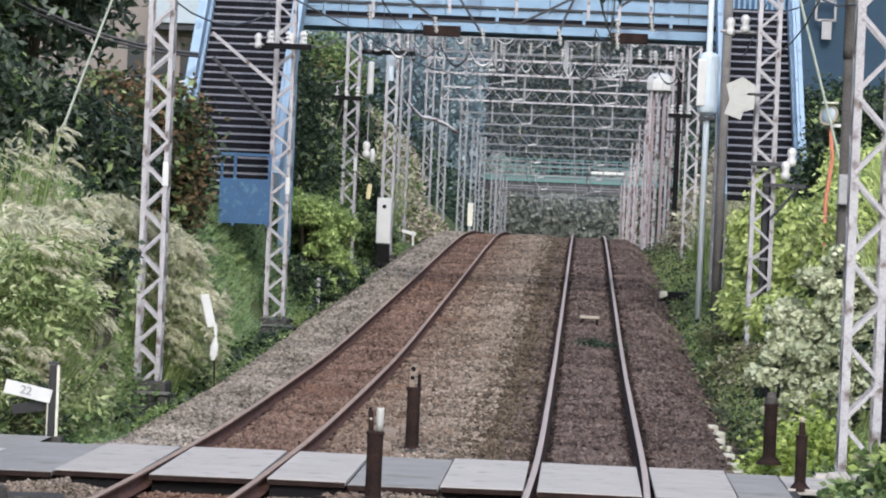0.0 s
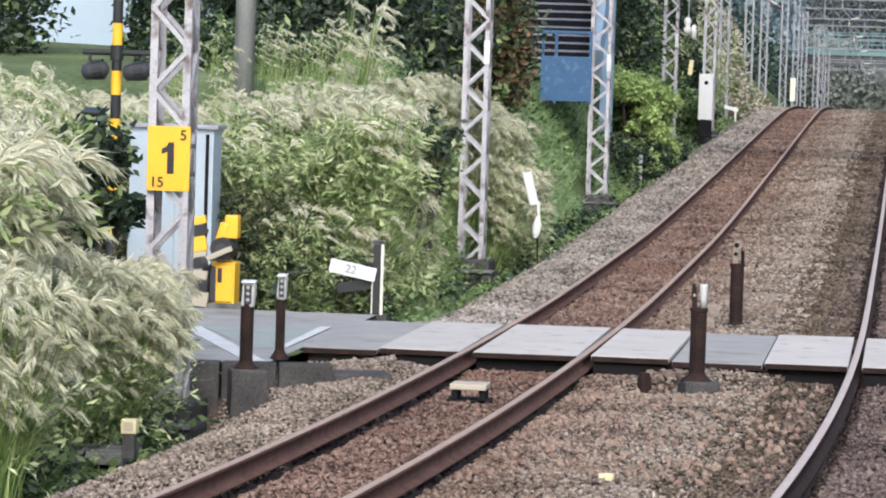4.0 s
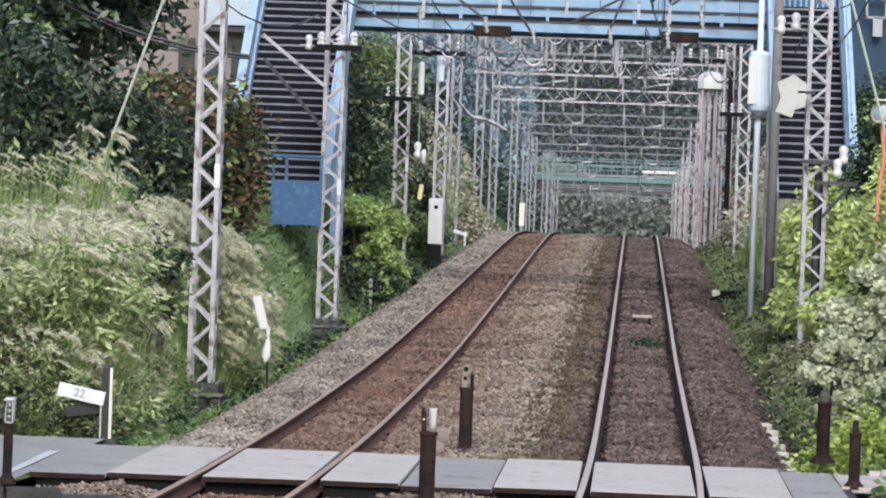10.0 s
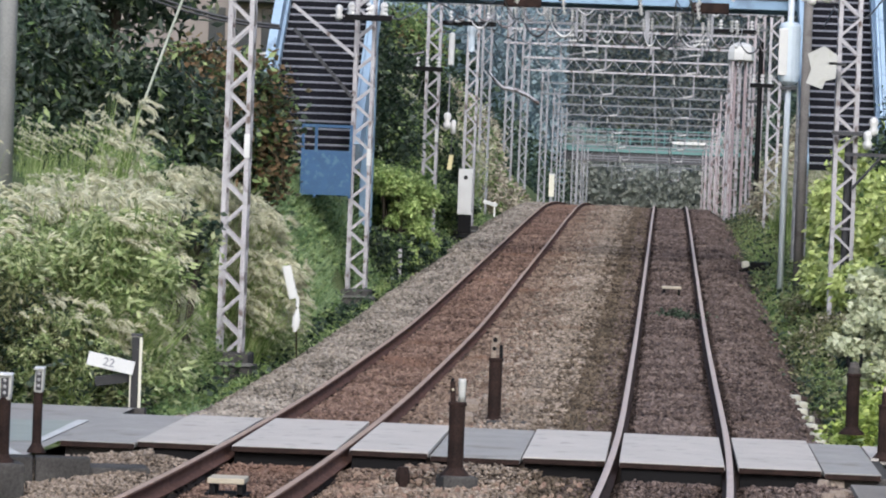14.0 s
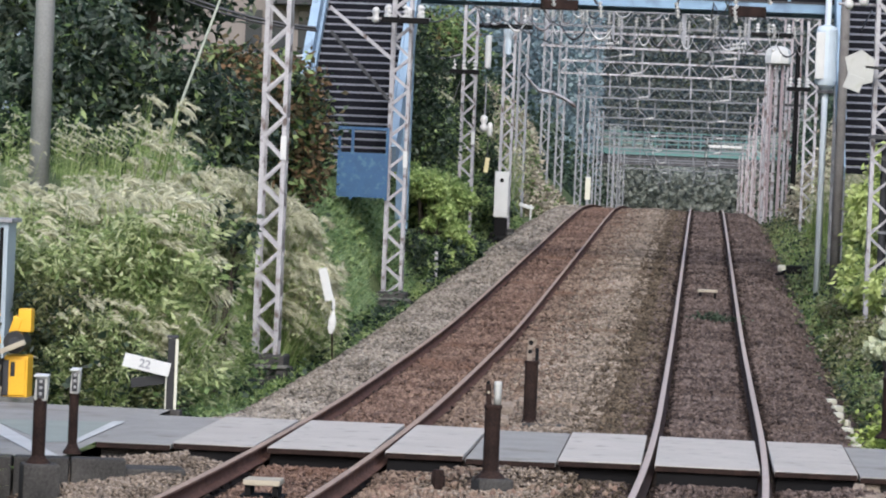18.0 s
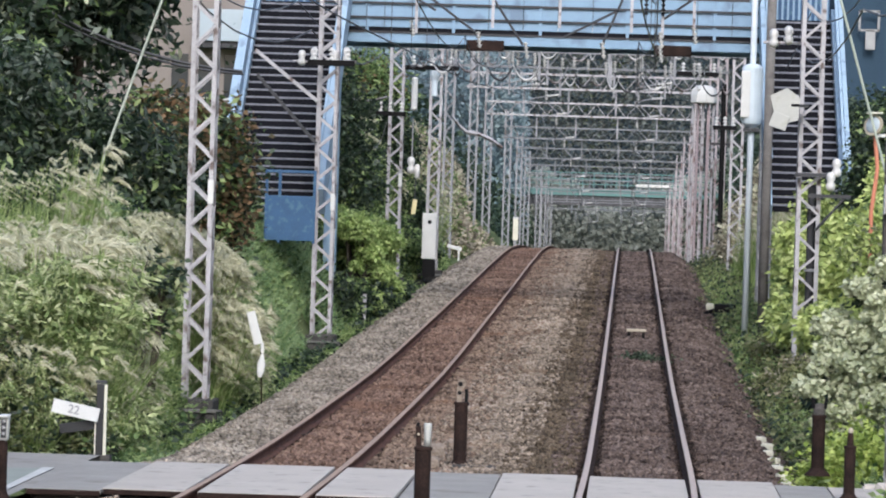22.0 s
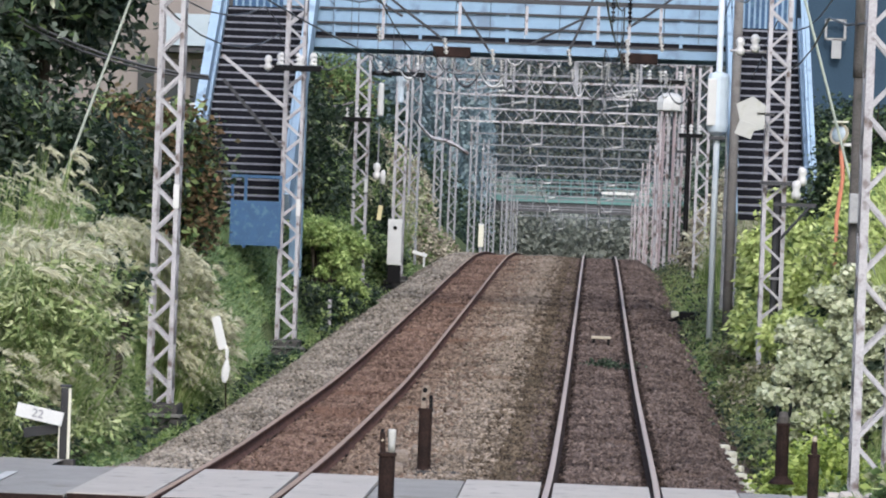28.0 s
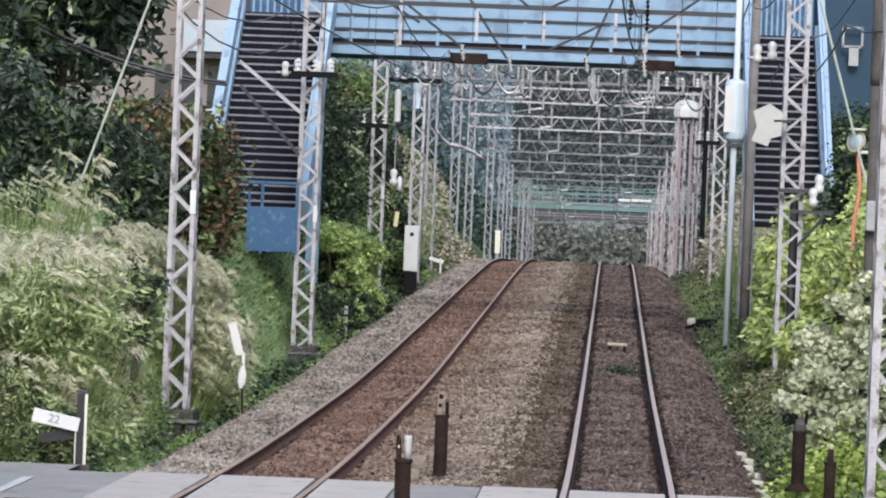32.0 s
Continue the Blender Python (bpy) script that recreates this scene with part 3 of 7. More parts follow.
        part("tip", turned([(r * 0.42, h * 0.93), (r * 0.5, h * 0.965), (r * 0.25, h * 1.0)], 10), M_TAN, t, "pale worn tip")
    return t


bollard((-1.83, 34.2, -0.12), 0.915, "rusty iron bollard on a dark concrete block, its top broken open", "shell", 0.3)
bollard((-1.81, 41.5, -0.115), 0.985, "rusty iron bollard with a ringed top standing in the ballast", "eye")
bollard((2.2, 42.2, -0.1), 0.91, "dark rusty iron bollard in front of yellow-green weeds", "lugs")
bollard((2.3, 37.9, -0.07), 0.75, "slim rusty iron post with a pale worn tip", "tip", r=0.058)
bollard((-5.75, 32.6, -0.05), 0.775, "black post with a white reflector head on a concrete block", "hood", 0.5, r=0.06)
bollard((-5.65, 33.8, -0.03), 0.75, "black post with a white reflector head beside the road", "hood", r=0.044)
pad = thing("mooring_block", (-1.66, 41.35, -0.17), "flat grey concrete block beside an iron bollard", "concrete block", rz=8)
part("block", boxed((0, 0, 0.05), (0.5, 0.3, 0.12), None, 0.025), M_DARKCONC, pad)
for x, y, w in ((-2.13, 41.3, 0.21), (-2.2, 43.2, 0.26), (-2.0, 44.6, 0.2)):
    st = thing("pale_stone", (x, y, float(rise(y)) - 0.13), "large pale tan stone on the ballast beside a bollard", "stone", "large tan stones", rz=40 * w)
    part("stone", boxed((0, 0, 0.07), (w, w * 0.8, w * 0.75), Matrix.Rotation(0.3, 4, "X"), 0.05), M_RUBBLE, st)

grade = thing("gradient_post", (-5.73, 40.5, -0.1), "short black and white gradient post with a tilted white arm", "sign")
part("post", boxed((0.02, 0, 0.42), (0.085, 0.07, 0.85), None, 0.008), M_BLACKPAINT, grade)
part("edge_strip", boxed((0.074, -0.01, 0.42), (0.034, 0.04, 0.84), None, 0.005), M_IVORY, grade, "white edge strip")
part("edge_strip", boxed((-0.029, -0.01, 0.28), (0.014, 0.04, 0.5), None, 0.003), M_IVORY, grade, "white edge strip")
part("cap", boxed((0.025, 0, 0.865), (0.12, 0.08, 0.03), None, 0.006), M_DARKSTEEL, grade)
part("plinth", boxed((0.02, 0, 0.02), (0.26, 0.2, 0.1), None, 0.02), M_DARKCONC, grade)
arm = part("arm", boxed((-0.25, 0, 0), (0.52, 0.03, 0.15), None, 0.006), M_WHITE, grade, "white board with the number 22")
arm.matrix_basis = pose(0.0, -0.045, 0.50, 0, 11, 0)
words("22", 0.13, M_GALVDARK, arm, pose(-0.27, -0.018, 0.0, 90, 0, 0))
low = part("lower_arm", boxed((-0.2, 0, 0), (0.42, 0.03, 0.11), None, 0.006), M_BLACKPAINT, grade, "black lower arm")
low.matrix_basis = pose(-0.02, 0.03, 0.40, 0, -9, 0)


# ---- masts ----
brace_meshes = {}


def brace_mesh(length):
    key = round(length, 3)
    if key not in brace_meshes:
        me = bpy.data.meshes.new("brace")
        bm = boxed((0, 0, 0), (length, 0.006, 0.042))
        box(bm, (0, 0.02, -0.018), (length, 0.036, 0.006))
        bm.to_mesh(me)
        bm.free()
        me.materials.append(M_GALV)
        brace_meshes[key] = me
    return brace_meshes[key]


def lattice_mast(x, y, z, h, label, w=0.36, single=True, mat=None, foot=True, step=0.34, plate=None, leg=0.07):
    """Four angle legs laced with zigzag bars, on a concrete footing."""
    mat = mat or M_GALV
    t = thing("lattice_mast", (x, y, z), label, "catenary mast", "lattice masts along the line")
    a = w / 2
    for sx in (-1, 1):
        for sy in (-1, 1):
            bm = boxed((sx * a, sy * (a - 0.03), h / 2), (0.009, leg, h))
            box(bm, (sx * (a - leg / 2), sy * a, h / 2), (leg - 0.01, 0.009, h))
            part("leg", bm, mat, t)
    n = int(h / step)
    if single:
        length = math.hypot(w - 0.03, step)
        me = brace_mesh(length)
        ang = math.atan2(step, w - 0.03)
        for k in range(n):
            s = 1 if k % 2 else -1
            zc = (k + 0.5) * step
            for face in range(4):
                if zc > 7.4:
                    continue
                ob = new("brace", me)
                ob.parent = t
                ob.matrix_basis = pose(0, 0, zc, 0, 0, 90 * face) @ pose(0, -a - 0.008, 0, 0, math.degrees((-s if face > 1 else s) * ang), 0)
    else:
        for face in range(4):
            bm = bmesh.new()
            for k in range(n):
                s = (1 if k % 2 else -1) * (-1 if face > 1 else 1)
                bar(bm, (-s * (a - 0.02), -a, k * step), (s * (a - 0.02), -a, (k + 1) * step), 0.035, 0.035)
            lace = tagged(part("lacing", bm, mat, t), kind="stuff")
            lace.matrix_basis = pose(0, 0, 0, 0, 0, 90 * face)
    if foot:
        part("footing", boxed((0.02, -0.1, -0.16), (0.62, 0.85, 0.56), None, 0.03), M_DARKCONC, t, "dark concrete footing")
    if foot and single and x < 0:
        part("footing", boxed((0.08, -0.9, -0.32), (0.8, 0.9, 0.6), None, 0.04), M_DARKCONC, t, "dark lower step of the footing")
        part("footing", boxed((-0.12, -1.75, -0.42), (0.7, 0.8, 0.5), None, 0.04), M_DARKCONC, t, "lowest step of the footing")
        part("footing_edge", boxed((0.08, -1.36, 0.0), (0.84, 0.06, 0.05), None, 0.01), M_CONC, t, "pale edge of the footing")
    if plate:
        part("number_plate", boxed((a - 0.03, -a - 0.02, plate), (0.09, 0.012, 0.36), None, 0.004), M_WHITE, t, "small white plate")
    return t


PALE = "tall pale galvanised lattice mast beside the track"
mast_n = lattice_mast(-6.5, 32.75, -0.45, 9.5, "pale lattice mast with rusty lower bars rising from pampas grass", step=0.36)
lattice_mast(-6.5, 56.3, -0.3, 9.4, "pale lattice mast with a small white plate among pampas grass", w=0.385, plate=3.25)
lattice_mast(-6.5, 79.2, -0.02, 9.2, "pale lattice mast on a dark block in front of the stairs", w=0.43, plate=2.94)
lattice_mast(-6.5, 102.3, 0.85, 9.0, PALE, w=0.40, plate=2.8)
lattice_mast(-5.75, 108.5, 1.0, 9.0, "slim lattice mast behind a white equipment box", w=0.36)
lattice_mast(3.035, 40.1, -0.35, 9.7, "large pale lattice mast with a dark conduit behind it", w=0.43, step=0.44, leg=0.09)
lattice_mast(3.1, 65.5, -0.15, 9.5, "pale lattice mast carrying plates and insulators before the stairs", w=0.40)
inner = thing("cable_riser", (3.16, 65.5, -0.15), "dark cable riser running up inside a lattice mast", "conduit")
part("pipe", rodded((0, 0, 0), (0, 0, 3.6), 0.07, 10), M_DARKSTEEL, inner)
part("pipe", rodded((0.1, 0.03, 0), (0.1, 0.03, 3.4), 0.04, 8), M_BLACK, inner)
for z in (0.9, 2.1, 3.2):
    part("clip", boxed((0.03, -0.06, z), (0.26, 0.03, 0.05)), M_GALVDARK, inner)
lattice_mast(3.12, 112, 1.2, 9.0, PALE, w=0.38)
lattice_mast(3.3, 92, 0.6, 9.0, PALE, w=0.34, mat=M_GALVDARK)
FAR = [132, 150, 171, 193, 215, 237, 259, 281, 303]
M_ROSESTEEL = material("rust_tinted_pale_steel", [(0.30, 0.262, 0.272), (0.47, 0.43, 0.44)], 0.65, 0.2, 2.5, 40, 0.1, stain=((0.2, 0.13, 0.125), 1.6, 0.5))
for k, y in enumerate(FAR):
    z = float(rise(y)) - 0.5
    for x in (-6.5, 3.1):
        lattice_mast(x + 0.12 * math.sin(k * 2.3), y, z, 8.3, "distant pale lattice mast of a catenary portal", w=0.36, single=False, step=0.4, foot=False, mat=M_ROSESTEEL if x > 0 else M_GALVDARK)


def portal(y, z, x0=-6.7, x1=3.3, deep=0.58, mat=None, label="pale lattice beam spanning both tracks between two masts"):
    t = thing("portal_beam", (0, y, z), label, "portal beam", "portal beams over the line")
    mat = mat or M_GALV
    for sy in (-0.2, 0.2):
        part("chord", boxed(((x0 + x1) / 2, sy, 0), (x1 - x0, 0.06, 0.07)), mat, t)
        part("chord", boxed(((x0 + x1) / 2, sy, deep), (x1 - x0, 0.06, 0.07)), mat, t)
        bm = bmesh.new()
        n = 22
        for k in range(n):
            p, q = x0 + (x1 - x0) * k / n, x0 + (x1 - x0) * (k + 1) / n
            s = k % 2
            bar(bm, (p, sy, deep * s), (q, sy, deep * (1 - s)), 0.02, 0.05)
        part("lacing", bm, mat, t)
    return t


def insulator(bm, a, b, r=0.06, n=5):
    a, b = Vector(a), Vector(b)
    d = (b - a).normalized()
    for k in range(n):
        p = a + (b - a) * ((k + 0.5) / n)
        rod(bm, p - d * 0.022, p + d * 0.022, r, 10, r * 0.55)
    rod(bm, a, b, r * 0.35, 6)
    return bm


def fittings(y, z, label="insulated brackets and drop arms hung from a portal beam"):
    """Steady arms with their insulators over both tracks."""
    t = thing("catenary_bracket", (0, y, z), label, "catenary bracket", "brackets under the portal beams")
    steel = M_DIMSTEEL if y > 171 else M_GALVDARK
    for cx in (float(swing(y)) - GAP, float(swing(y))):
        part("drop_post", boxed((cx + 0.9, 0, -0.5), (0.07, 0.07, 1.0)), steel, t)
        part("drop_post", boxed((cx - 0.9, 0, -0.5), (0.07, 0.07, 1.0)), steel, t)
        bm = bmesh.new()
        insulator(bm, (cx, 0, -0.05), (cx, 0, -0.45), 0.075)
        part("insulator", bm, M_PORC, t, "white porcelain insulator")
        part("insulator", insulator(bmesh.new(), (cx + 0.85, 0, -0.95), (cx + 0.45, 0, -1.0), 0.06), M_PORC, t, "white porcelain insulator")
        bm = bmesh.new()
        rod(bm, (cx + 0.45, 0, -1.0), (cx - 0.15, 0, -1.12), 0.02, 6)
        rod(bm, (cx - 0.15, 0, -1.12), (cx - 0.05, 0, -1.35), 0.016, 6)
        rod(bm, (cx + 0.5, 0, -0.98), (cx, 0, -0.5), 0.018, 6)
        part("steady_arm", bm, M_GALVDARK, t)
    return t


for y in (79.2, 102.3, 112, *FAR):
    z = float(rise(y)) + 6.35
    if y > 80:
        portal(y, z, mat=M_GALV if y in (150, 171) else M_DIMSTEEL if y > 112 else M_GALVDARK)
        fittings(y, z)
portal(56.3, 6.9)

# bracing in front of the footbridge
br = thing("portal_brace", (0, 78, 0), "dark steel stays and hangers of a portal before the footbridge", "portal brace")
part("tie_bar", boxed((-2.0, 0, 7.38), (8.7, 0.07, 0.06)), M_DARKSTEEL, br)
for a, b in (((-4.75, 7.57), (-3.31, 6.53)), ((-3.45, 7.95), (-2.35, 6.32)), ((0.0, 8.05), (-0.72, 6.33)), ((-0.9, 7.7), (-1.48, 7.42)), ((-0.35, 7.12), (-1.49, 6.52)), ((-5.9, 8.0), (-4.2, 7.0)), ((1.9, 7.9), (0.5, 6.9)), ((-2.6, 7.9), (-1.9, 7.4))):
    part("stay", rodded((a[0], 0, a[1]), (b[0], 0, b[1]), 0.026, 6), M_DARKSTEEL, br)
for x in (-4.6, -3.0, -1.6, -0.1, 0.55, 1.2):
    part("hanger", boxed((x, 0, 7.0), (0.06, 0.06, 0.8 + 0.2 * math.sin(5 * x))), M_GALV, br)
for x, z in ((-3.3, 6.4), (-2.3, 6.2), (-0.7, 6.25), (0.5, 6.5), (0.5, 6.2), (-4.7, 6.6), (1.2, 6.6)):
    part("insulator", insulator(bmesh.new(), (x, -0.05, z + 0.18), (x + 0.05, -0.05, z - 0.16), 0.06, 4), M_PORC, br, "white porcelain insulator")
for x in (0.2, 0.55):
    bm = bmesh.new()
    insulator(bm, (x, -0.1, 8.1), (x, -0.1, 7.0), 0.055, 12)
    part("dropper_string", bm, M_BLACK, br, "dark insulator string")
for y, x0, x1, z in ((100, -6.15, -4.71, 6.66), (108, 1.21, 2.48, 7.03), (108, 2.3, 3.0, 5.5), (78.5, -6.9, -5.9, 5.85), (100, -6.9, -6.1, 5.4)):
    ca_ = thing("dark_cross_arm", (0, y, z), "dark steel cross arm with pale insulators between masts", "cross arm", "dark cross arms")
    part("beam", boxed(((x0 + x1) / 2, 0, 0), (x1 - x0, 0.12, 0.12), None, 0.01), M_BLACK, ca_)
    for q in (0.15, 0.5, 0.85):
        part("insulator", insulator(bmesh.new(), (x0 + (x1 - x0) * q, 0, 0.05), (x0 + (x1 - x0) * q, 0, 0.33), 0.07, 3), M_PORC, ca_)
wb = thing("arrester", (-5.86, 99.6, 5.5), "white vertical arrester tube hung from a cross arm", "arrester")
part("tube", turned([(0.03, 0), (0.085, 0.03), (0.085, 0.84), (0.03, 0.9)], 12), M_WHITE, wb)
wb = thing("arrester", (-5.33, 99.6, 5.9), "pale grey tapered fitting hung from a cross arm", "arrester")
part("tube", turned([(0.08, 0), (0.09, 0.4), (0.14, 0.55), (0.14, 0.68)], 12), M_PALEBLUE, wb)

# overhead wires
SPANS = [10, 33, 56.3, 79.2, 102.3, 132, 150, 171, 193, 215, 237, 259, 281, 303, 340]


def wire(name, pts, r, mat, parent):
    bm = bmesh.new()
    rings = [[bm.verts.new((x + r * c, y, z + r * s)) for c, s in ((1, 0), (0, 1), (-1, 0), (0, -1))] for x, y, z in pts]
    if abs(pts[-1][1] - pts[0][1]) < 2:
        for ring, (x, y, z) in zip(rings, pts):
            for v, (c, s) in zip(ring, ((1, 0), (0, 1), (-1, 0), (0, -1))):
                v.co = (x, y + r * c, z + r * s)
    for a, b in zip(rings, rings[1:]):
        for k in range(4):
            bm.faces.new((a[k - 1], a[k], b[k], b[k - 1]))
    bmesh.ops.recalc_face_normals(bm, faces=bm.faces)
    return part(name, bm, mat, parent)


# pale and dark jumper wires looping under the first beams
for k in range(46):
    x, y = -5.9 + 0.19 * k, 99.0 + 1.1 * math.sin(2.3 * k)
    w_ = 0.5 + 0.25 * math.sin(1.7 * k)
    z = 7.05 + 0.45 * math.sin(3.1 * k)
    jw = thing("jumper_wire", (x, y, z), "pale jumper wire looping below a portal beam with an insulator", "wire", "jumper wires")
    wire("loop", [(w_ * (q / 8 - 0.5), 0.02 * q, -0.42 * (1 - (2 * q / 8 - 1) ** 2) + 0.12 * math.sin(k) * q / 8) for q in range(9)], 0.027 + 0.012 * (k % 4 == 0), M_PORC if k % 3 == 1 else M_GALV if k % 3 else M_WIRE, jw)
    part("insulator", insulator(bmesh.new(), (-w_ / 2, 0, 0.32), (-w_ / 2, 0, 0.0), 0.07, 4), M_PORC, jw)

tg = thing("hanging_tag", (-5.8, 100, 2.72), "small faded yellow tag hung from the mast's cables", "tag")
part("tag", boxed((0, 0, 0.2), (0.12, 0.03, 0.4), Matrix.Rotation(0.12, 4, "Y"), 0.01), M_PALEYELLOW, tg)
part("cord", rodded((0, 0, 0.38), (0.03, 0, 1.1), 0.012, 6), M_WIRE, tg)
tg = thing("hanging_insulator", (-5.92, 100, 3.8), "pale insulator cluster on a short hanging rod", "insulator")
part("porcelain", turned([(0.03, 0), (0.1, 0.05), (0.11, 0.16), (0.06, 0.22), (0.1, 0.3), (0.09, 0.42), (0.03, 0.46)], 12), M_PORC, tg, smooth=True)
part("porcelain", turned([(0.03, -0.12), (0.07, -0.08), (0.07, 0.22), (0.03, 0.27)], 10, (0.17, 0, 0)), M_PORC, tg, smooth=True)
part("rod", rodded((0.02, 0, 0.44), (0.02, 0, 1.5), 0.02, 6), M_GALVDARK, tg)
tg = thing("drooping_conduit", (0, 130, 0), "thick pale conduit drooping across from a distant mast", "conduit")
wire("cable", [(-6.32, 0, 6.21), (-6.05, 0, 5.86), (-5.8, 0, 5.66), (-5.31, 0, 5.58), (-4.9, 0, 5.4), (-4.51, 0, 5.14)], 0.075, M_GALV, tg)
lp = thing("hanging_cable_loop", (0, 98, 0), "pale cable loop sagging between two masts", "cable")
wire("cable", [(x, 0.05 * k, z) for k, (x, z) in enumerate(((-7.45, 5.0), (-7.27, 4.66), (-7.1, 4.48), (-6.9, 4.4), (-6.74, 4.46), (-6.62, 4.68), (-6.5, 5.1)))], 0.03, M_GALV, lp)
wire("cable", [(x, 0.05 * k, z) for k, (x, z) in enumerate(((-7.5, 5.75), (-7.2, 5.66), (-6.9, 5.68), (-6.5, 5.8)))], 0.025, M_GALV, lp)

for off in (-GAP, 0.0):
    t = thing("overhead_line", (0, 0, 0), "thin dark contact and carrier wires above a track", "overhead line", "overhead lines")
    con, mes = [], []
    for a, b in zip(SPANS, SPANS[1:]):
        for k in range(6):
            s = k / 6
            y = a + (b - a) * s
            x, z = float(swing(y)) + off + 0.15 * math.sin(y * 0.13), float(rise(y))
            con.append((x, y, z + 5.05))
            mes.append((x, y, z + 5.95 - 0.45 * 4 * s * (1 - s)))
            part("dropper", rodded(con[-1], mes[-1], 0.005, 4), M_WIRE, t)
    wire("contact_wire", con, 0.011, M_WIRE, t)
    wire("carrier_wire", mes, 0.012, M_WIRE, t)
for x, dz, r in ((-6.9, 6.0, 0.016), (-6.2, 7.3, 0.014), (3.4, 5.9, 0.016), (2.7, 7.2, 0.014), (-7.2, 6.6, 0.014), (3.7, 6.7, 0.014)):
    t = thing("feeder_cable", (0, 0, 0), "dark feeder cable sagging from mast to mast", "cable", "feeder cables")
    pts = []
    for a, b in zip(SPANS, SPANS[1:]):
        for k in range(6):
            s = k / 6
            y = a + (b - a) * s
            pts.append((x, y, float(rise(y)) + dz - 0.5 * 4 * s * (1 - s)))
    wire("cable", pts, r, M_WIRE, t)

# ---- the footbridge with its two flights ----
bridge = thing("footbridge", (0, 86, 6.66), "pale blue steel footbridge crossing high over both tracks", "footbridge")
part("girder", boxed((-2.2, 0.0, 0.12), (10.4, 0.24, 0.24), None, 0.01), M_BLUE, bridge)
part("girder", boxed((-2.2, 2.2, 0.12), (10.4, 0.24, 0.24), None, 0.01), M_BLUE, bridge)
part("deck", boxed((-2.2, 1.1, 0.3), (10.4, 2.4, 0.12), None, 0.01), M_STAIRSHADE, bridge)
for r in range(6):
    for k in range(13):
        part("side_panel", boxed((-7.0 + 0.8 * k, -0.06, 0.41 + 0.335 * r), (0.785, 0.05, 0.285), None, 0.006), M_BLUE, bridge)
    part("rail_bar", boxed((-2.2, -0.1, 0.24 + 0.335 * r), (10.4, 0.09, 0.045)), M_DARKSTEEL, bridge)
for k in range(5):
    part("stiffener", boxed((-6.2 + 2.0 * k, -0.11, 1.1), (0.07, 0.06, 1.9)), M_BLUE, bridge)
for x in (-4.2, 0.1):
    part("hanging_box", boxed((x + 0.75, -0.35, -0.02), (0.86, 0.3, 0.24), None, 0.02), M_RUSTPOST, bridge, "brown box under the girder")
part("pier", boxed((2.74, 1.1, -3.2), (0.13, 0.3, 6.6), None, 0.02), M_BLUE, bridge)
part("pier", boxed((-7.0, 1.1, -3.0), (0.3, 0.3, 6.2), None, 0.02), M_BLUE, bridge)


def stairs(x0, x1, y_top, z_top, y_low, z_low, label, group, thick=0.17):
    w = x1 - x0
    t = thing("staircase", ((x0 + x1) / 2, y_low, z_low), label, "staircase", group)
    n = int((z_top - z_low) / 0.172)
    run, up = (y_top - y_low) / n, (z_top - z_low) / n
    me = bpy.data.meshes.new("tread")
    bm = boxed((0, 0.15, -0.02), (w - 0.1, run + 0.03, 0.044), None, 0.006)
    bm.to_mesh(me)
    bm.free()
    me.materials.append(M_TREAD)
    # The flight is open; these black plates are added as shade between treads.
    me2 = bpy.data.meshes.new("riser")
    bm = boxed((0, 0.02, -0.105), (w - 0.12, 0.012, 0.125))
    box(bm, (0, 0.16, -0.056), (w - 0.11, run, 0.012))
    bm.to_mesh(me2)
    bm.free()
    me2.materials.append(M_STAIRSHADE)
    for k in range(n):
        for nm, m in (("tread", me), ("riser", me2)):
            ob = new(nm, m)
            ob.parent = t
            ob.location = (0, k * run, (k + 1) * up)
    d = Vector((0, y_top - y_low, z_top - z_low))
    rot = Matrix.Rotation(math.atan2(d.z, d.y), 4, "X")
    for s in (-1, 1):
        part("stringer", boxed((s * w / 2, d.y / 2, d.z / 2 + 0.1), (0.09, d.length + 0.3, 0.34), rot, 0.01), M_BLUEPALE, t, "pale blue side beam")
        part("handrail", boxed((s * w / 2, d.y / 2, d.z / 2 + 1.15), (0.06, d.length, 0.07), rot, 0.01), M_BLUEPALE, t)
        part("balustrade", boxed((s * (w / 2 + 0.1), d.y / 2, d.z / 2 + 0.62), (thick, d.length, 0.7), rot, 0.01), M_BLUEPALE, t)
    part("landing", boxed((0, d.y + 0.9, d.z), (w + 0.1, 1.8, 0.1), None, 0.01), M_STAIRSHADE, t)
    part("fence_sheet", boxed((0, d.y + 1.56, d.z + 0.6), (w, 0.03, 1.15)), M_BLUEDEEP, t)
    for k in range(12):
        part("picket", boxed((-w / 2 + w * (k + 0.5) / 12, d.y + 1.5, d.z + 0.6), (0.05, 0.03, 1.15)), M_BLUE, t)
    return t


st_l = stairs(-8.72, -6.74, 86, 7.5, 79.6, 2.3, "dark open stairs between pale blue side beams climbing to the footbridge", "stairs of the footbridge")
part("gate_panel", boxed((0.53, -0.8, 0.25), (1.08, 0.05, 0.95), None, 0.01), M_BLUEDEEP, st_l, "deep blue sheet-metal panel at the foot")
for x in (0.02, 0.3, 1.04):
    part("gate_post", boxed((x, -0.8, 0.5), (0.06, 0.06, 1.55)), M_BLUEDEEP, st_l)
part("gate_rail", boxed((0.53, -0.8, 1.24), (1.08, 0.04, 0.06)), M_BLUEDEEP, st_l)
stairs(2.95, 4.5, 86, 7.4, 79.4, 3.0, "dark open stairs with pale blue side beams on the far bank", "stairs of the footbridge", 0.1)
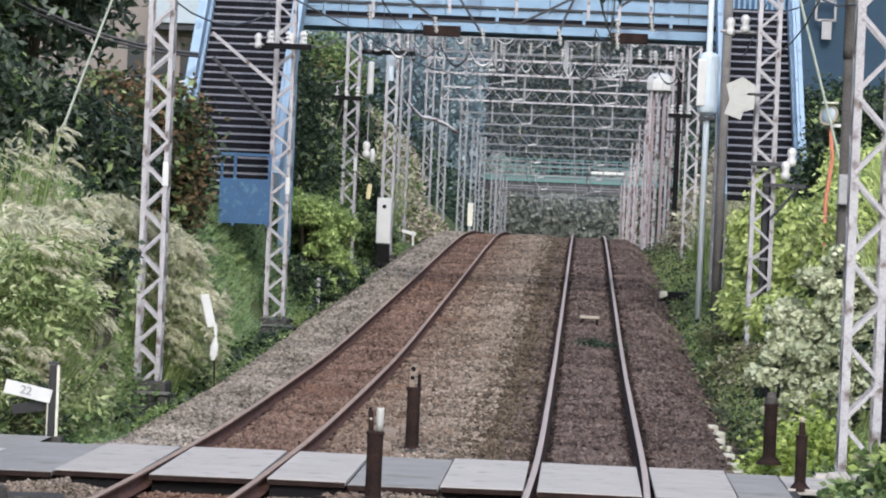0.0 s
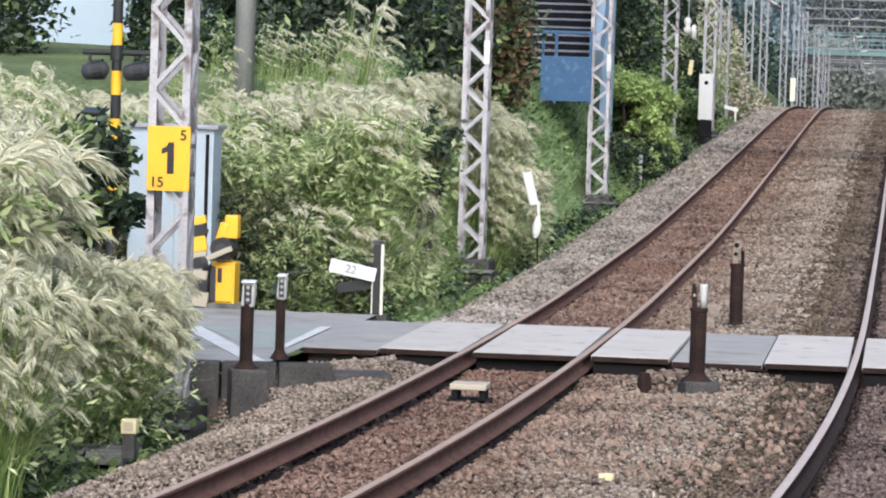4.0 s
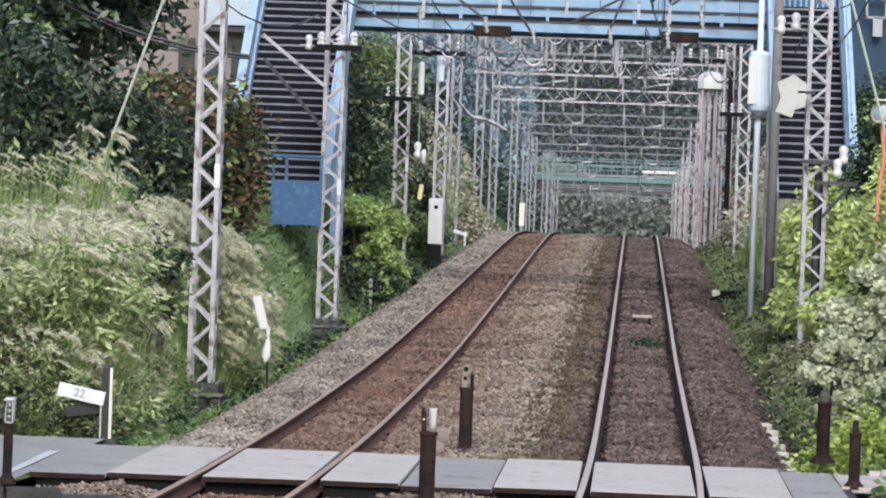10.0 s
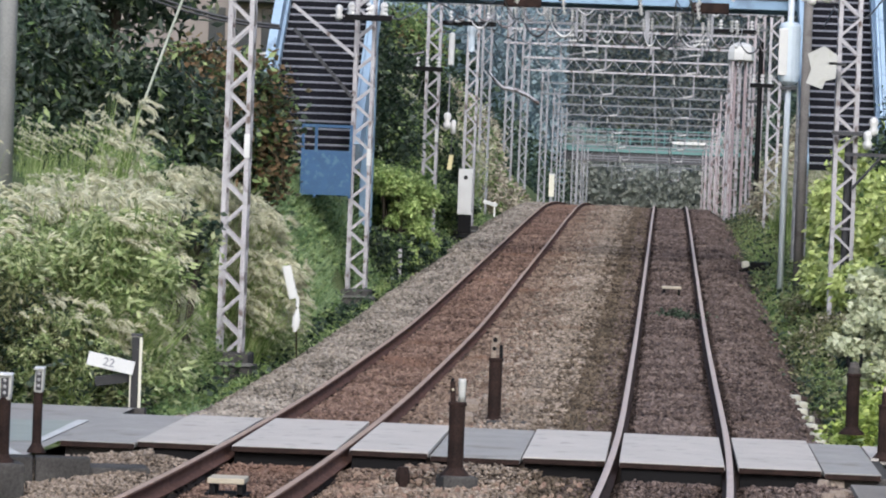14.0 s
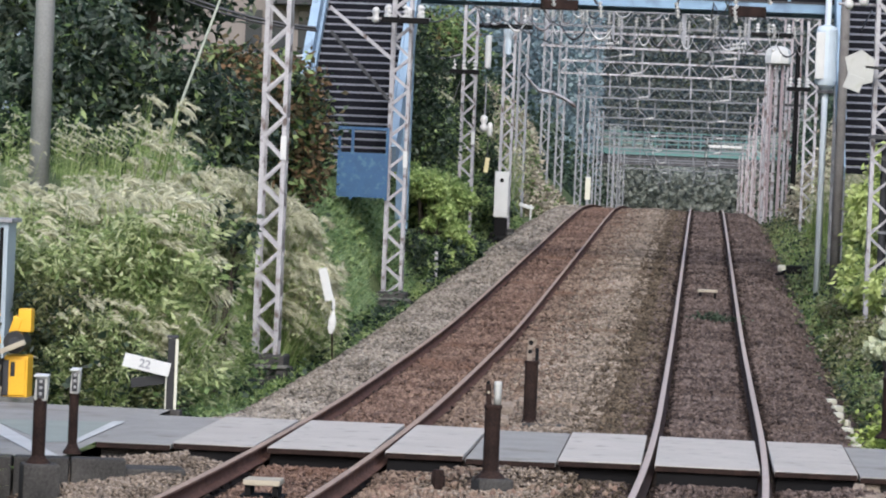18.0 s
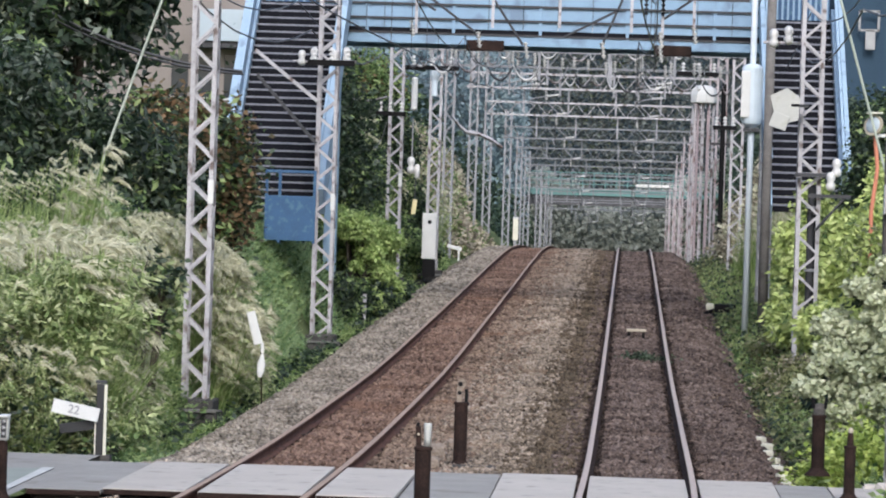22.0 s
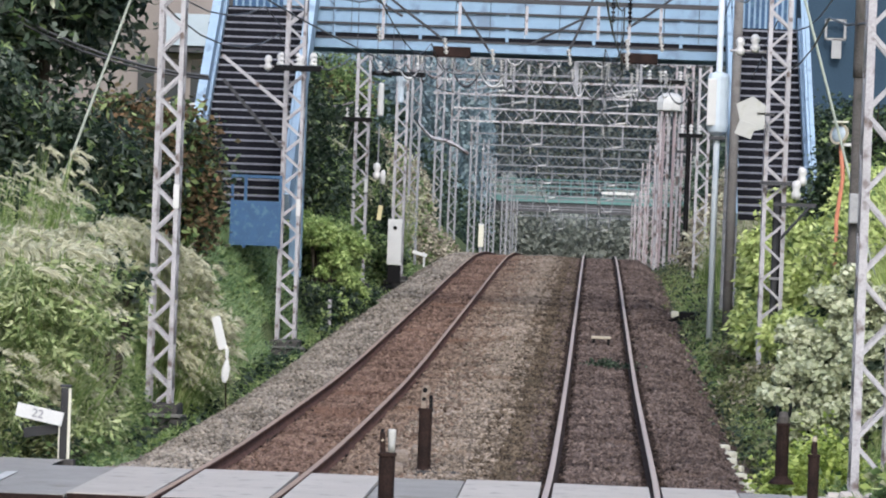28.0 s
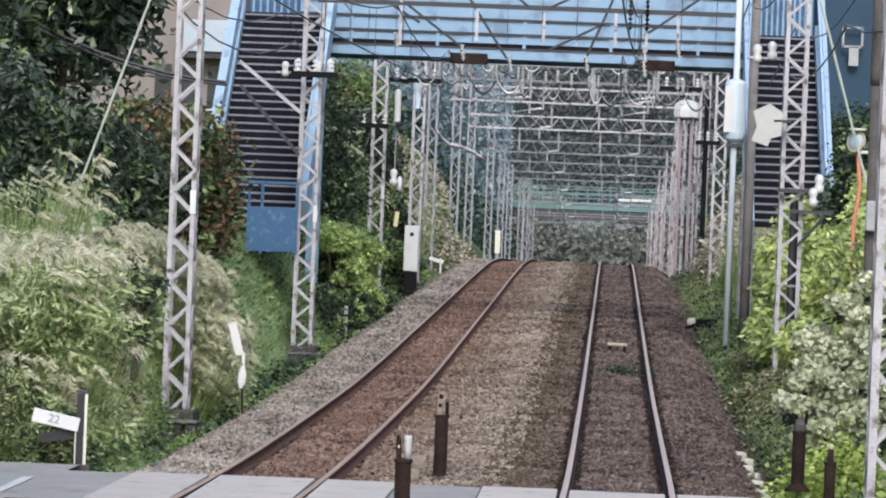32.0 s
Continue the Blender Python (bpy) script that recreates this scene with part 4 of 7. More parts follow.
for a, b, m in (((-8.05, 6.1), (-6.7, 5.05), M_GALV), ((-8.0, 5.58), (-6.7, 4.15), M_DARKSTEEL)):
    ds = thing("diagonal_stay", (a[0], 78.9, a[1]), "steel angle stay slanting from the stair beam to the mast", "stay", "stays before the stairs")
    part("angle", bar(bmesh.new(), (0, 0, 0), (b[0] - a[0], 0, b[1] - a[1]), 0.07, 0.07), m, ds)


# ---- lineside equipment ----
sign = thing("stop_sign", (-6.48, 32.5, 1.53), "yellow plate with black figures fixed to a lattice mast", "sign")
part("plate", boxed((0, 0, 0.285), (0.385, 0.012, 0.575), None, 0.004), M_YELLOW, sign)
bm = bmesh.new()
bm.faces.new([bm.verts.new((x, -0.009, z)) for x, z in ((-0.012, 0.15), (0.05, 0.15), (0.05, 0.43), (0.0, 0.43), (-0.02, 0.392), (-0.062, 0.372), (-0.062, 0.322), (-0.012, 0.345))])
part("figure_one", bm, M_BLACKPAINT, sign)
words("5", 0.13, M_BLACKPAINT, sign, pose(0.13, -0.009, 0.49, 90, 0, 0))
words("15", 0.13, M_BLACKPAINT, sign, pose(-0.1, -0.009, 0.07, 90, 0, 0))
part("clamp", boxed((0.08, 0.03, 0.4), (0.3, 0.05, 0.04)), M_DARKSTEEL, sign)
part("clamp", boxed((0.08, 0.03, 0.15), (0.3, 0.05, 0.04)), M_DARKSTEEL, sign)
part("support_strut", boxed((0.16, 0.02, -0.5), (0.05, 0.04, 1.0)), M_GALV, sign)

cab = thing("control_cabinet", (-8.35, 42.3, -0.05), "grey-blue steel control cabinet behind the mast", "cabinet")
part("body", boxed((0, 0, 0.98), (0.98, 0.5, 1.96), None, 0.015), M_GREY, cab)
part("door", boxed((-0.2, -0.26, 0.98), (0.5, 0.02, 1.8), None, 0.005), M_GREY, cab)
part("door", boxed((0.28, -0.26, 0.98), (0.42, 0.02, 1.8), None, 0.005), M_GREY, cab)
part("roof", boxed((0, 0, 1.98), (1.08, 0.6, 0.05), None, 0.01), M_GALVDARK, cab)
part("side_seam", boxed((0.42, -0.275, 1.0), (0.04, 0.02, 1.8)), M_BLACK, cab)

flash = thing("crossing_signal", (-8.58, 40.0, -0.05), "yellow and black striped crossing signal pole with twin lamps", "crossing signal")
for k in range(16):
    part("band", turned([(0.057, 0.26 * k), (0.057, 0.26 * k + 0.26)], 14), M_YELLOW if k % 2 else M_BLACKPAINT, flash, "yellow band" if k % 2 else "black band")
for s in (-1, 1):
    lamp = part("lamp", turned([(0.03, -0.15), (0.085, -0.12), (0.1, -0.02), (0.1, 0.08), (0.07, 0.14), (0.02, 0.16)], 14), M_DARKSTEEL, flash, "sooty grey lamp housing", smooth=True)
    lamp.matrix_basis = pose(s * 0.23, -0.05, 2.6, 0, 80, 0)
    part("visor", turned([(0.105, -0.02), (0.115, 0.1), (0.11, 0.1), (0.1, -0.02)], 14), M_BLACKPAINT, lamp)
    part("hanger", boxed((s * 0.3, 0, 2.74), (0.03, 0.04, 0.14)), M_BLACKPAINT, flash)
part("cross_arm", rodded((-0.38, 0, 2.8), (0.38, 0, 2.8), 0.032, 10), M_BLACKPAINT, flash)
part("clamp", turned([(0.075, 2.72), (0.075, 2.88)], 12), M_BLACKPAINT, flash)
part("arrow_box", boxed((-0.2, -0.1, 2.0), (0.22, 0.2, 0.28), None, 0.02), M_BLACKPAINT, flash, "black train-direction box")
part("arrow_lens", rodded((-0.17, -0.215, 2.02), (-0.17, -0.2, 2.02), 0.03, 12), M_WHITE, flash)
part("box_hood", boxed((-0.2, -0.14, 2.16), (0.26, 0.32, 0.02), Matrix.Rotation(0.15, 4, "X"), 0.006), M_BLACKPAINT, flash)

gate = thing("barrier_machine", (-7.56, 41.0, -0.05), "yellow and black crossing barrier machine with its boom raised", "crossing barrier")
part("cabinet", boxed((0.06, 0.05, 0.26), (0.27, 0.34, 0.5), None, 0.02), M_YELLOW, gate)
part("cabinet_door", boxed((0.07, -0.13, 0.27), (0.2, 0.02, 0.4), None, 0.008), M_YELLOW, gate)
part("door_stripe", boxed((0.03, -0.144, 0.36), (0.05, 0.012, 0.16), None, 0.003), M_BLACKPAINT, gate)
part("side_stripe", boxed((-0.085, 0.0, 0.3), (0.02, 0.3, 0.36), None, 0.004), M_BLACKPAINT, gate)
part("head", boxed((0.13, 0.03, 0.9), (0.15, 0.2, 0.26), None, 0.015), M_YELLOW, gate)
part("head_plate", boxed((0.03, 0.0, 0.84), (0.1, 0.16, 0.2), Matrix.Rotation(0.3, 4, "Y"), 0.012), M_YELLOW, gate)
part("cross_piece", boxed((0.07, 0.06, 0.86), (0.16, 0.12, 0.12), None, 0.01), M_BLACKPAINT, gate)
part("hub", rodded((0.05, -0.22, 0.66), (0.05, 0.16, 0.66), 0.125, 16), M_BLACKPAINT, gate)
part("hub_cap", rodded((0.05, -0.25, 0.66), (0.05, -0.22, 0.66), 0.06, 12), M_DARKSTEEL, gate)
part("crank", boxed((0.02, -0.28, 0.6), (0.36, 0.04, 0.06), Matrix.Rotation(-0.42, 4, "Y"), 0.012), M_TAN, gate)
part("crank_pin", rodded((-0.12, -0.31, 0.53), (-0.12, -0.25, 0.53), 0.035, 10), M_DARKSTEEL, gate)
SEGS = [(M_YELLOW, 0.09), (M_BLACKPAINT, 0.13), (M_YELLOW, 0.17), (M_TAN, 0.06), (M_BLACKPAINT, 0.13), (M_TAN, 0.1), (M_BLACKPAINT, 0.14), (M_TAN, 0.17)]
z = 1.0
for k, (c, h) in enumerate(SEGS):
    part("counterweight", boxed((-0.27 + 0.012 * k, -0.24 - 0.004 * (k % 2), z - h / 2), (0.3 - 0.012 * k, 0.08, h * 0.97), Matrix.Rotation(-0.22 if k < 5 else 0.12, 4, "Y"), 0.008), c, gate)
    z -= h
part("boom_clamp", boxed((-0.2, -0.2, 0.72), (0.1, 0.1, 0.34), Matrix.Rotation(0.3, 4, "Y"), 0.012), M_DARKSTEEL, gate)
part("motor", boxed((-0.08, -0.05, 0.26), (0.14, 0.2, 0.4), None, 0.02), M_DARKSTEEL, gate)
part("plinth", boxed((-0.05, 0, -0.02), (0.7, 0.5, 0.14), None, 0.02), M_CONC, gate)

stub = thing("marker_stub", (-5.95, 28.6, -0.43), "small concrete stub with a yellow reflective cap", "marker")
part("stub", boxed((0, 0, 0.09), (0.1, 0.1, 0.2), None, 0.01), M_DARKCONC, stub)
part("cap", boxed((0, 0, 0.245), (0.125, 0.125, 0.115), None, 0.012), M_PALEYELLOW, stub)
part("inset", boxed((0, -0.064, 0.245), (0.075, 0.006, 0.07), None, 0.002), M_TAN, stub)
stub = thing("marker_stub", (-2.0, 26.0, -0.29), "low yellow reflective peg between the tracks", "marker")
part("peg", boxed((0, 0, 0.09), (0.11, 0.08, 0.18), None, 0.01), M_PALEYELLOW, stub)
stub = thing("cable_stub", (-2.32, 34.35, -0.3), "short rusty stub in the ballast", "stub")
part("stub", turned([(0.07, 0), (0.065, 0.18), (0.05, 0.24)], 10), M_RUSTPOST, stub)


def transponder(x, y, z, s, label):
    t = thing("track_transponder", (x, y, z), label, "transponder")
    part("plate", boxed((0, 0, 0.13 * s), (0.32 * s, 0.36, 0.05), None, 0.01), M_TAN, t)
    for q in (-1, 1):
        part("bracket", boxed((q * 0.12 * s, 0, 0.05 * s), (0.05, 0.3, 0.11 * s)), M_BLACK, t)
    part("sole", boxed((0, 0.02, 0.0), (0.38 * s, 0.34, 0.03)), M_BLACK, t)


transponder(-3.68, 32.1, -0.185, 1.0, "dirty tan transponder plate on black brackets between the rails")
transponder(0.2, 76.2, 0.33, 1.25, "tan transponder plate lying between bright rails")

mk = thing("lineside_marker", (-5.5, 55, -0.2), "two leaning white marker boards at the foot of the bank", "marker")
b = part("board", boxed((0, 0, 0.26), (0.135, 0.03, 0.5), None, 0.014), M_WHITE, mk)
b.matrix_basis = pose(0.07, 0, 0.9, 0, -15, 0)
part("torn_edge", boxed((0.045, 0, -0.05), (0.05, 0.025, 0.16), Matrix.Rotation(0.2, 4, "Y"), 0.01), M_WHITE, b)
bm = turned([(0.02, 0.0), (0.055, 0.08), (0.06, 0.2), (0.03, 0.31), (0.01, 0.36)], 10)
bmesh.ops.scale(bm, vec=(1, 0.3, 1), verts=bm.verts)
b = part("board", bm, M_WHITE, mk, "white drop-shaped tag")
b.matrix_basis = pose(0.1, 0, 0.42, 0, 5, 0)
part("stake", rodded((0.14, 0.03, -0.1), (0.1, 0.03, 1.0), 0.011, 8), M_RUSTPOST, mk)

rb = thing("equipment_box", (-5.68, 106, 1.0), "tall white equipment box on a black stand beside the track", "equipment box")
part("stand", boxed((0, 0, 0.2), (0.36, 0.3, 0.5), None, 0.02), M_BLACK, rb)
part("case", boxed((0, 0, 1.12), (0.42, 0.34, 1.3), None, 0.02), M_WHITE, rb)
part("vent", rodded((0, -0.18, 1.52), (0, -0.165, 1.52), 0.06, 12), M_BLACK, rb)
part("hinge", boxed((0.2, -0.17, 1.1), (0.02, 0.02, 1.1)), M_GALVDARK, rb)

yp = thing("marker_post", (-5.2, 170, 1.0), "faded yellow marker post at the brow of the line", "marker")
part("post", boxed((0, 0, 1.2), (0.24, 0.1, 1.0), None, 0.02), M_IVORY, yp)
part("stake", boxed((0, 0, 0.4), (0.1, 0.08, 0.8)), M_GALVDARK, yp)
part("cap", boxed((0, 0, 1.72), (0.26, 0.12, 0.06), None, 0.01), M_WHITE, yp)
wp = thing("marker_post", (-5.9, 126, 1.3), "low white boards beside the ballast shoulder", "marker")
part("board", boxed((0, 0, 0.35), (0.5, 0.06, 0.12), Matrix.Rotation(0.25, 4, "Y"), 0.01), M_WHITE, wp)
part("leg", boxed((0.15, 0, 0.15), (0.06, 0.05, 0.5)), M_WHITE, wp)
for x, y, h in ((-7.0, 96, 0.75), (-6.05, 85.8, 0.75)):
    p = thing("stake", (x, y, float(land(x, y))), "short pale stake on the bank", "stake")
    part("shaft", boxed((0, 0, h / 2), (0.08, 0.08, h), None, 0.01), M_GALV, p)

# far bank: poles, plates and fittings
co = thing("cable_conduit", (3.375, 40.55, -0.1), "thick black ribbed cable conduit strapped behind the mast", "conduit")
part("pipe", turned([(0.092 + 0.009 * (k % 2), 0.035 * k) for k in range(260)], 12), M_BLACK, co)
for z in (1.4, 3.0, 3.9):
    part("strap", boxed((-0.04, -0.11, z), (0.34, 0.04, 0.045)), M_BLACK, co)
zg = float(land(4.77, 55)) - 0.1
up = thing("utility_pole", (4.77, 55, zg), "grey concrete utility pole with a yellow band near the ground", "utility pole")
part("pole", turned([(0.092, 0), (0.085, 9)], 16), M_POLE, up, smooth=True)
part("band", turned([(0.096, 2.95 - zg), (0.095, 3.4 - zg)], 16), M_PALEYELLOW, up)
part("lamp", rodded((-0.02, -0.14, 4.3 - zg), (-0.02, -0.08, 4.3 - zg), 0.05, 12), M_WHITE, up)
up = thing("utility_pole", (3.44, 50, -0.2), "weathered grey pole behind the lattice mast", "utility pole")
part("pole", turned([(0.075, 0), (0.07, 5.1)], 14), M_WETCONC, up, smooth=True)
part("box", boxed((0.02, -0.13, 3.3), (0.2, 0.16, 0.4), None, 0.02), M_POLE, up)
part("sleeve", turned([(0.085, 5.05), (0.085, 5.2), (0.08, 9)], 14), M_WETCONC, up, smooth=True)
up = thing("utility_pole", (-9.32, 52, 1.8), "round grey concrete utility pole rising out of the grass", "utility pole")
part("pole", turned([(0.15, 0), (0.11, 10)], 18), M_POLE, up, smooth=True)

hr = thing("handrail_frame", (3.1, 33, -0.2), "thin grey pipe frame beside the path", "handrail")
part("upright", rodded((0, 0, 0), (0, 0, 2.4), 0.03, 8), M_GALVDARK, hr)
part("upright", rodded((0.9, 0, 0), (0.9, 0, 2.4), 0.03, 8), M_GALVDARK, hr)
part("top_rail", boxed((0.45, 0, 2.42), (1.0, 0.08, 0.05)), M_WHITE, hr)
part("low_rail", rodded((0, 0, 0.75), (0.9, 0, 0.75), 0.022, 8), M_RUSTPOST, hr)

for k in range(5):
    x, y = 2.9 + 0.13 * k, 74.5 + 0.8 * math.sin(3 * k)
    p = thing("stake", (x, y, 0.0), "short grey weathered stake among dry grass", "stake", "grey stakes by the poles")
    part("shaft", boxed((0, 0, 0.45), (0.05, 0.05, 0.95 - 0.08 * k), None, 0.008), M_POLE, p)
jb = thing("junction_box", (2.35, 90, 0.55), "low black junction box at the ballast toe", "junction box")
part("case", boxed((0, 0, 0.14), (0.5, 0.4, 0.2), None, 0.04), M_BLACK, jb)
part("stub_cable", rodded((-0.25, 0, 0.1), (-0.5, -0.1, 0.0), 0.04, 8), M_BLACK, jb)
st = thing("pale_stone", (2.03, 92, 0.62), "pale round stone at the ballast toe", "stone")
part("stone", boxed((0, 0, 0.05), (0.2, 0.2, 0.18), None, 0.06), M_IVORY, st)

sh = thing("sheet_fence", (7.4, 70.6, 2.78), "pale grey sheet-metal wall panel with a dark cap", "fence")
part("sheet", boxed((0, 0, 0.85), (2.4, 0.05, 1.75), None, 0.01), M_PALEBLUE, sh)
part("cap", boxed((0, 0, 1.76), (2.45, 0.12, 0.08)), M_DARKSTEEL, sh)

M_PALEPOLE = plain("pale_pole_paint", (0.66, 0.72, 0.76), 0.5)
tp = thing("feeder_pole", (2.52, 80, -0.1), "slim pale blue steel pole carrying a white cylindrical switch", "pole")
part("shaft", turned([(0.068, 0), (0.066, 10)], 12), M_PALEPOLE, tp, smooth=True)
part("switch_case", turned([(0.1, 4.9), (0.2, 4.98), (0.23, 5.1), (0.23, 6.15), (0.2, 6.22), (0.08, 6.26)], 18), M_PALEBLUE, tp, "white cylindrical switch case")
part("switch_box", boxed((-0.14, -0.17, 5.6), (0.2, 0.12, 1.0), None, 0.03), M_WHITE, tp)
part("clamp", boxed((0, 0, 4.84), (0.34, 0.3, 0.07)), M_DARKSTEEL, tp)
cp = thing("concrete_pole", (2.85, 79, -0.1), "brownish grey concrete pole stained by damp", "pole")
part("shaft", turned([(0.105, 0), (0.095, 9)], 14), M_BROWNPOLE, cp, smooth=True)
bp_ = thing("signal_post", (3.0, 125, 1.2), "thin black steel post with a cross arm", "post")
part("shaft", turned([(0.09, 0), (0.08, 6.2)], 10), M_BLACK, bp_)
part("cross_arm", boxed((0.1, 0, 4.2), (1.0, 0.1, 0.09)), M_DARKSTEEL, bp_)
lh = thing("lamp_hood", (2.385, 128, 6.83), "white domed hood over pinkish cable pipes", "hood")
lh.scale = (1.16, 1.16, 1.16)
part("hood", turned([(0.30, 0), (0.40, 0.03), (0.40, 0.25), (0.36, 0.42), (0.22, 0.52), (0.05, 0.55)], 9), M_WHITE, lh)
for k in range(5):
    part("pipe", rodded((-0.3 + 0.15 * k, 0.05 * (k % 2), -4.7), (-0.3 + 0.15 * k, 0.05 * (k % 2), 0.02), 0.042, 8), M_PINKPIPE if k % 2 else M_GALV, lh)

pl = thing("warning_plates", (2.62, 64.7, 4.5), "tilted white plates hung beside the lattice mast", "plates")
bm = bmesh.new()
pts = [(-0.3, 0.52), (0.02, 0.68), (0.28, 0.5), (0.26, 0.05), (0.02, -0.02), (-0.18, 0.02)]
f = [bm.verts.new((x, 0, z)) for x, z in pts]
g = [bm.verts.new((x, 0.03, z)) for x, z in pts]
bm.faces.new(f)
bm.faces.new(g[::-1])
for k in range(6):
    bm.faces.new((f[k - 1], g[k - 1], g[k], f[k]))
bmesh.ops.recalc_face_normals(bm, faces=bm.faces)
bmesh.ops.scale(bm, vec=(0.88, 1, 0.88), verts=bm.verts)
part("plate", bm, M_PLATE, pl)
part("small_plate", boxed((-0.1, -0.04, 0.02), (0.3, 0.02, 0.26), Matrix.Rotation(0.32, 4, "Y"), 0.008), M_PLATE, pl, "smaller plate hanging askew")
part("bracket", boxed((0.25, 0.2, 0.3), (0.3, 0.4, 0.04)), M_DARKSTEEL, pl)

ar = thing("cross_arm", (3.1, 65.2, 3.55), "dark steel arm and strut with white insulators on the mast", "cross arm")
part("arm", boxed((0.1, -0.05, 0.06), (0.72, 0.08, 0.07)), M_DARKSTEEL, ar)
part("lower_arm", boxed((0.35, -0.05, -0.3), (0.75, 0.07, 0.06)), M_DARKSTEEL, ar)
part("strut", rodded((0.12, -0.05, -0.9), (0.62, -0.05, -0.32), 0.025, 8), M_DARKSTEEL, ar)
KNOB = [(0.03, -0.17), (0.075, -0.14), (0.088, -0.07), (0.055, -0.01), (0.082, 0.05), (0.07, 0.12), (0.03, 0.16)]
part("insulator", turned(KNOB, 12, (0.46, -0.05, 0.2)), M_PORC, ar, smooth=True)
part("insulator", turned(KNOB, 12, (0.36, -0.12, -0.04)), M_PORC, ar, smooth=True)
for x, y, z in ((2.55, 66, 6.0), (-6.95, 79.0, 5.95), (-6.25, 78.9, 5.97)):
    i_ = thing("line_insulator", (x, y, z), "white porcelain insulators on a mast arm", "insulator", "line insulators")
    part("porcelain", turned(KNOB, 12, (-0.12, 0, 0.02)), M_PORC, i_, smooth=True)
    part("porcelain", turned(KNOB, 12, (0.14, 0, 0.08)), M_PORC, i_, smooth=True)
    part("pin", rodded((-0.3, 0, -0.06), (0.35, 0, -0.06), 0.025, 6), M_GALV, i_)

zg = float(land(4.0, 62))
mi = thing("convex_mirror", (4.0, 62, zg), "round traffic mirror seen from behind on a bent orange pole", "traffic mirror")
bm = bmesh.new()
rod(bm, (0.0, 0, 0), (-0.02, 0, 3.0 - zg), 0.035, 10)
rod(bm, (-0.02, 0, 3.0 - zg), (0.06, 0, 3.7 - zg), 0.035, 10)
rod(bm, (0.06, 0, 3.7 - zg), (0.0, 0, 4.3 - zg), 0.035, 10)
part("pole", bm, M_ORANGE, mi)
dish = part("dish", turned([(0.02, 0.05), (0.11, 0.035), (0.15, 0.0), (0.16, -0.02), (0.02, -0.03)], 20), M_GREY, mi, "grey back of the mirror", smooth=True)
dish.matrix_basis = pose(-0.04, -0.1, 4.42 - zg, 78, 0, -40)
rim = part("rim", turned([(0.15, -0.03), (0.18, -0.03), (0.18, 0.01), (0.15, 0.01)], 20), M_TAN, mi)
rim.matrix_basis = pose(-0.04, -0.1, 4.42 - zg, 78, 0, -40)
part("hood", boxed((-0.02, -0.12, 4.62 - zg), (0.26, 0.18, 0.03), None, 0.01), M_IVORY, mi)
part("clamp", boxed((0.1, -0.08, 4.25 - zg), (0.14, 0.08, 0.05)), M_WHITE, mi)

for a, b in (((-9.62, 60, 0.25), (-6.9, 60, 8.3)), ((4.65, 60, 1.6), (2.95, 60, 7.4))):
    gw = thing("guy_wire", (0, 0, 0), "pale green sleeved guy wire slanting up to a mast", "guy wire")
    part("wire", rodded(a, b, 0.022, 6), M_WIRELIGHT, gw)
ca = thing("power_cable", (0, 0, 0), "thick dark power cables sagging across to the stairs", "cable")
wire("cable", [(-11.6 + 0.58 * k, 66, 6.78 - 0.38 * k + 0.022 * k * k) for k in range(9)], 0.028, M_WIRE, ca)
wire("cable", [(-11.6 + 0.58 * k, 66.2, 6.66 - 0.37 * k + 0.022 * k * k) for k in range(9)], 0.022, M_WIRE, ca)

cs = thing("cover_slab", (-6.42, 29.3, float(land(-6.42, 29.3)) + 0.08), "flat grey concrete cover slab among weeds beside the ballast", "slab", rz=4)
part("slab", boxed((0, 0, 0), (0.7, 1.1, 0.1), None, 0.015), M_CONC, cs)
# debris and cables lying behind the road
for k in range(7):
    x, y = -8.0 + 0.3 * k, 41.1 + 0.25 * math.sin(2.7 * k)
    d = thing("cable_offcut", (x, y, float(land(x, y)) + 0.05), "black cable offcut lying among weeds by the road", "cable", "cable offcuts", rz=35 * math.sin(1.9 * k))
    bm = bmesh.new()
    for j in range(5):
        rod(bm, (-0.5 + 0.2 * j, 0, 0.05 + 0.05 * math.sin(j + k)), (-0.3 + 0.2 * j, 0, 0.05 + 0.05 * math.sin(j + 1 + k)), 0.022, 7)
    part("cable", bm, M_BLACK, d)
for k in range(6):
    x, y = -8.1 + 0.36 * k + 0.1 * math.sin(4 * k), 40.75 + 0.12 * math.sin(3 * k)
    d = thing("rubble_stone", (x, y, float(land(x, y)) + 0.1), "small pale stone on the verge of the road", "stone", "pale verge stones", rz=50 * k)
    part("lump", boxed((0, 0, 0.03), (0.1 + 0.03 * math.sin(k), 0.08, 0.1), Matrix.Rotation(0.6 * k, 4, "X"), 0.025), M_WHITE if k % 2 else M_CONC, d)

# white edging stones along the ballast toe
for k in range(7):
    y = 43.2 + 1.35 * k
    s = thing("edging_stone", (1.9 + 0.03 * math.sin(3 * k), y, float(bed(1.72, y)) - 0.02), "small whitewashed edging stone beside the ballast", "stone", "row of white stones", rz=23 * k)
    part("stone", boxed((0, 0, 0.05), (0.13, 0.15, 0.12), None, 0.035), M_IVORY, s)

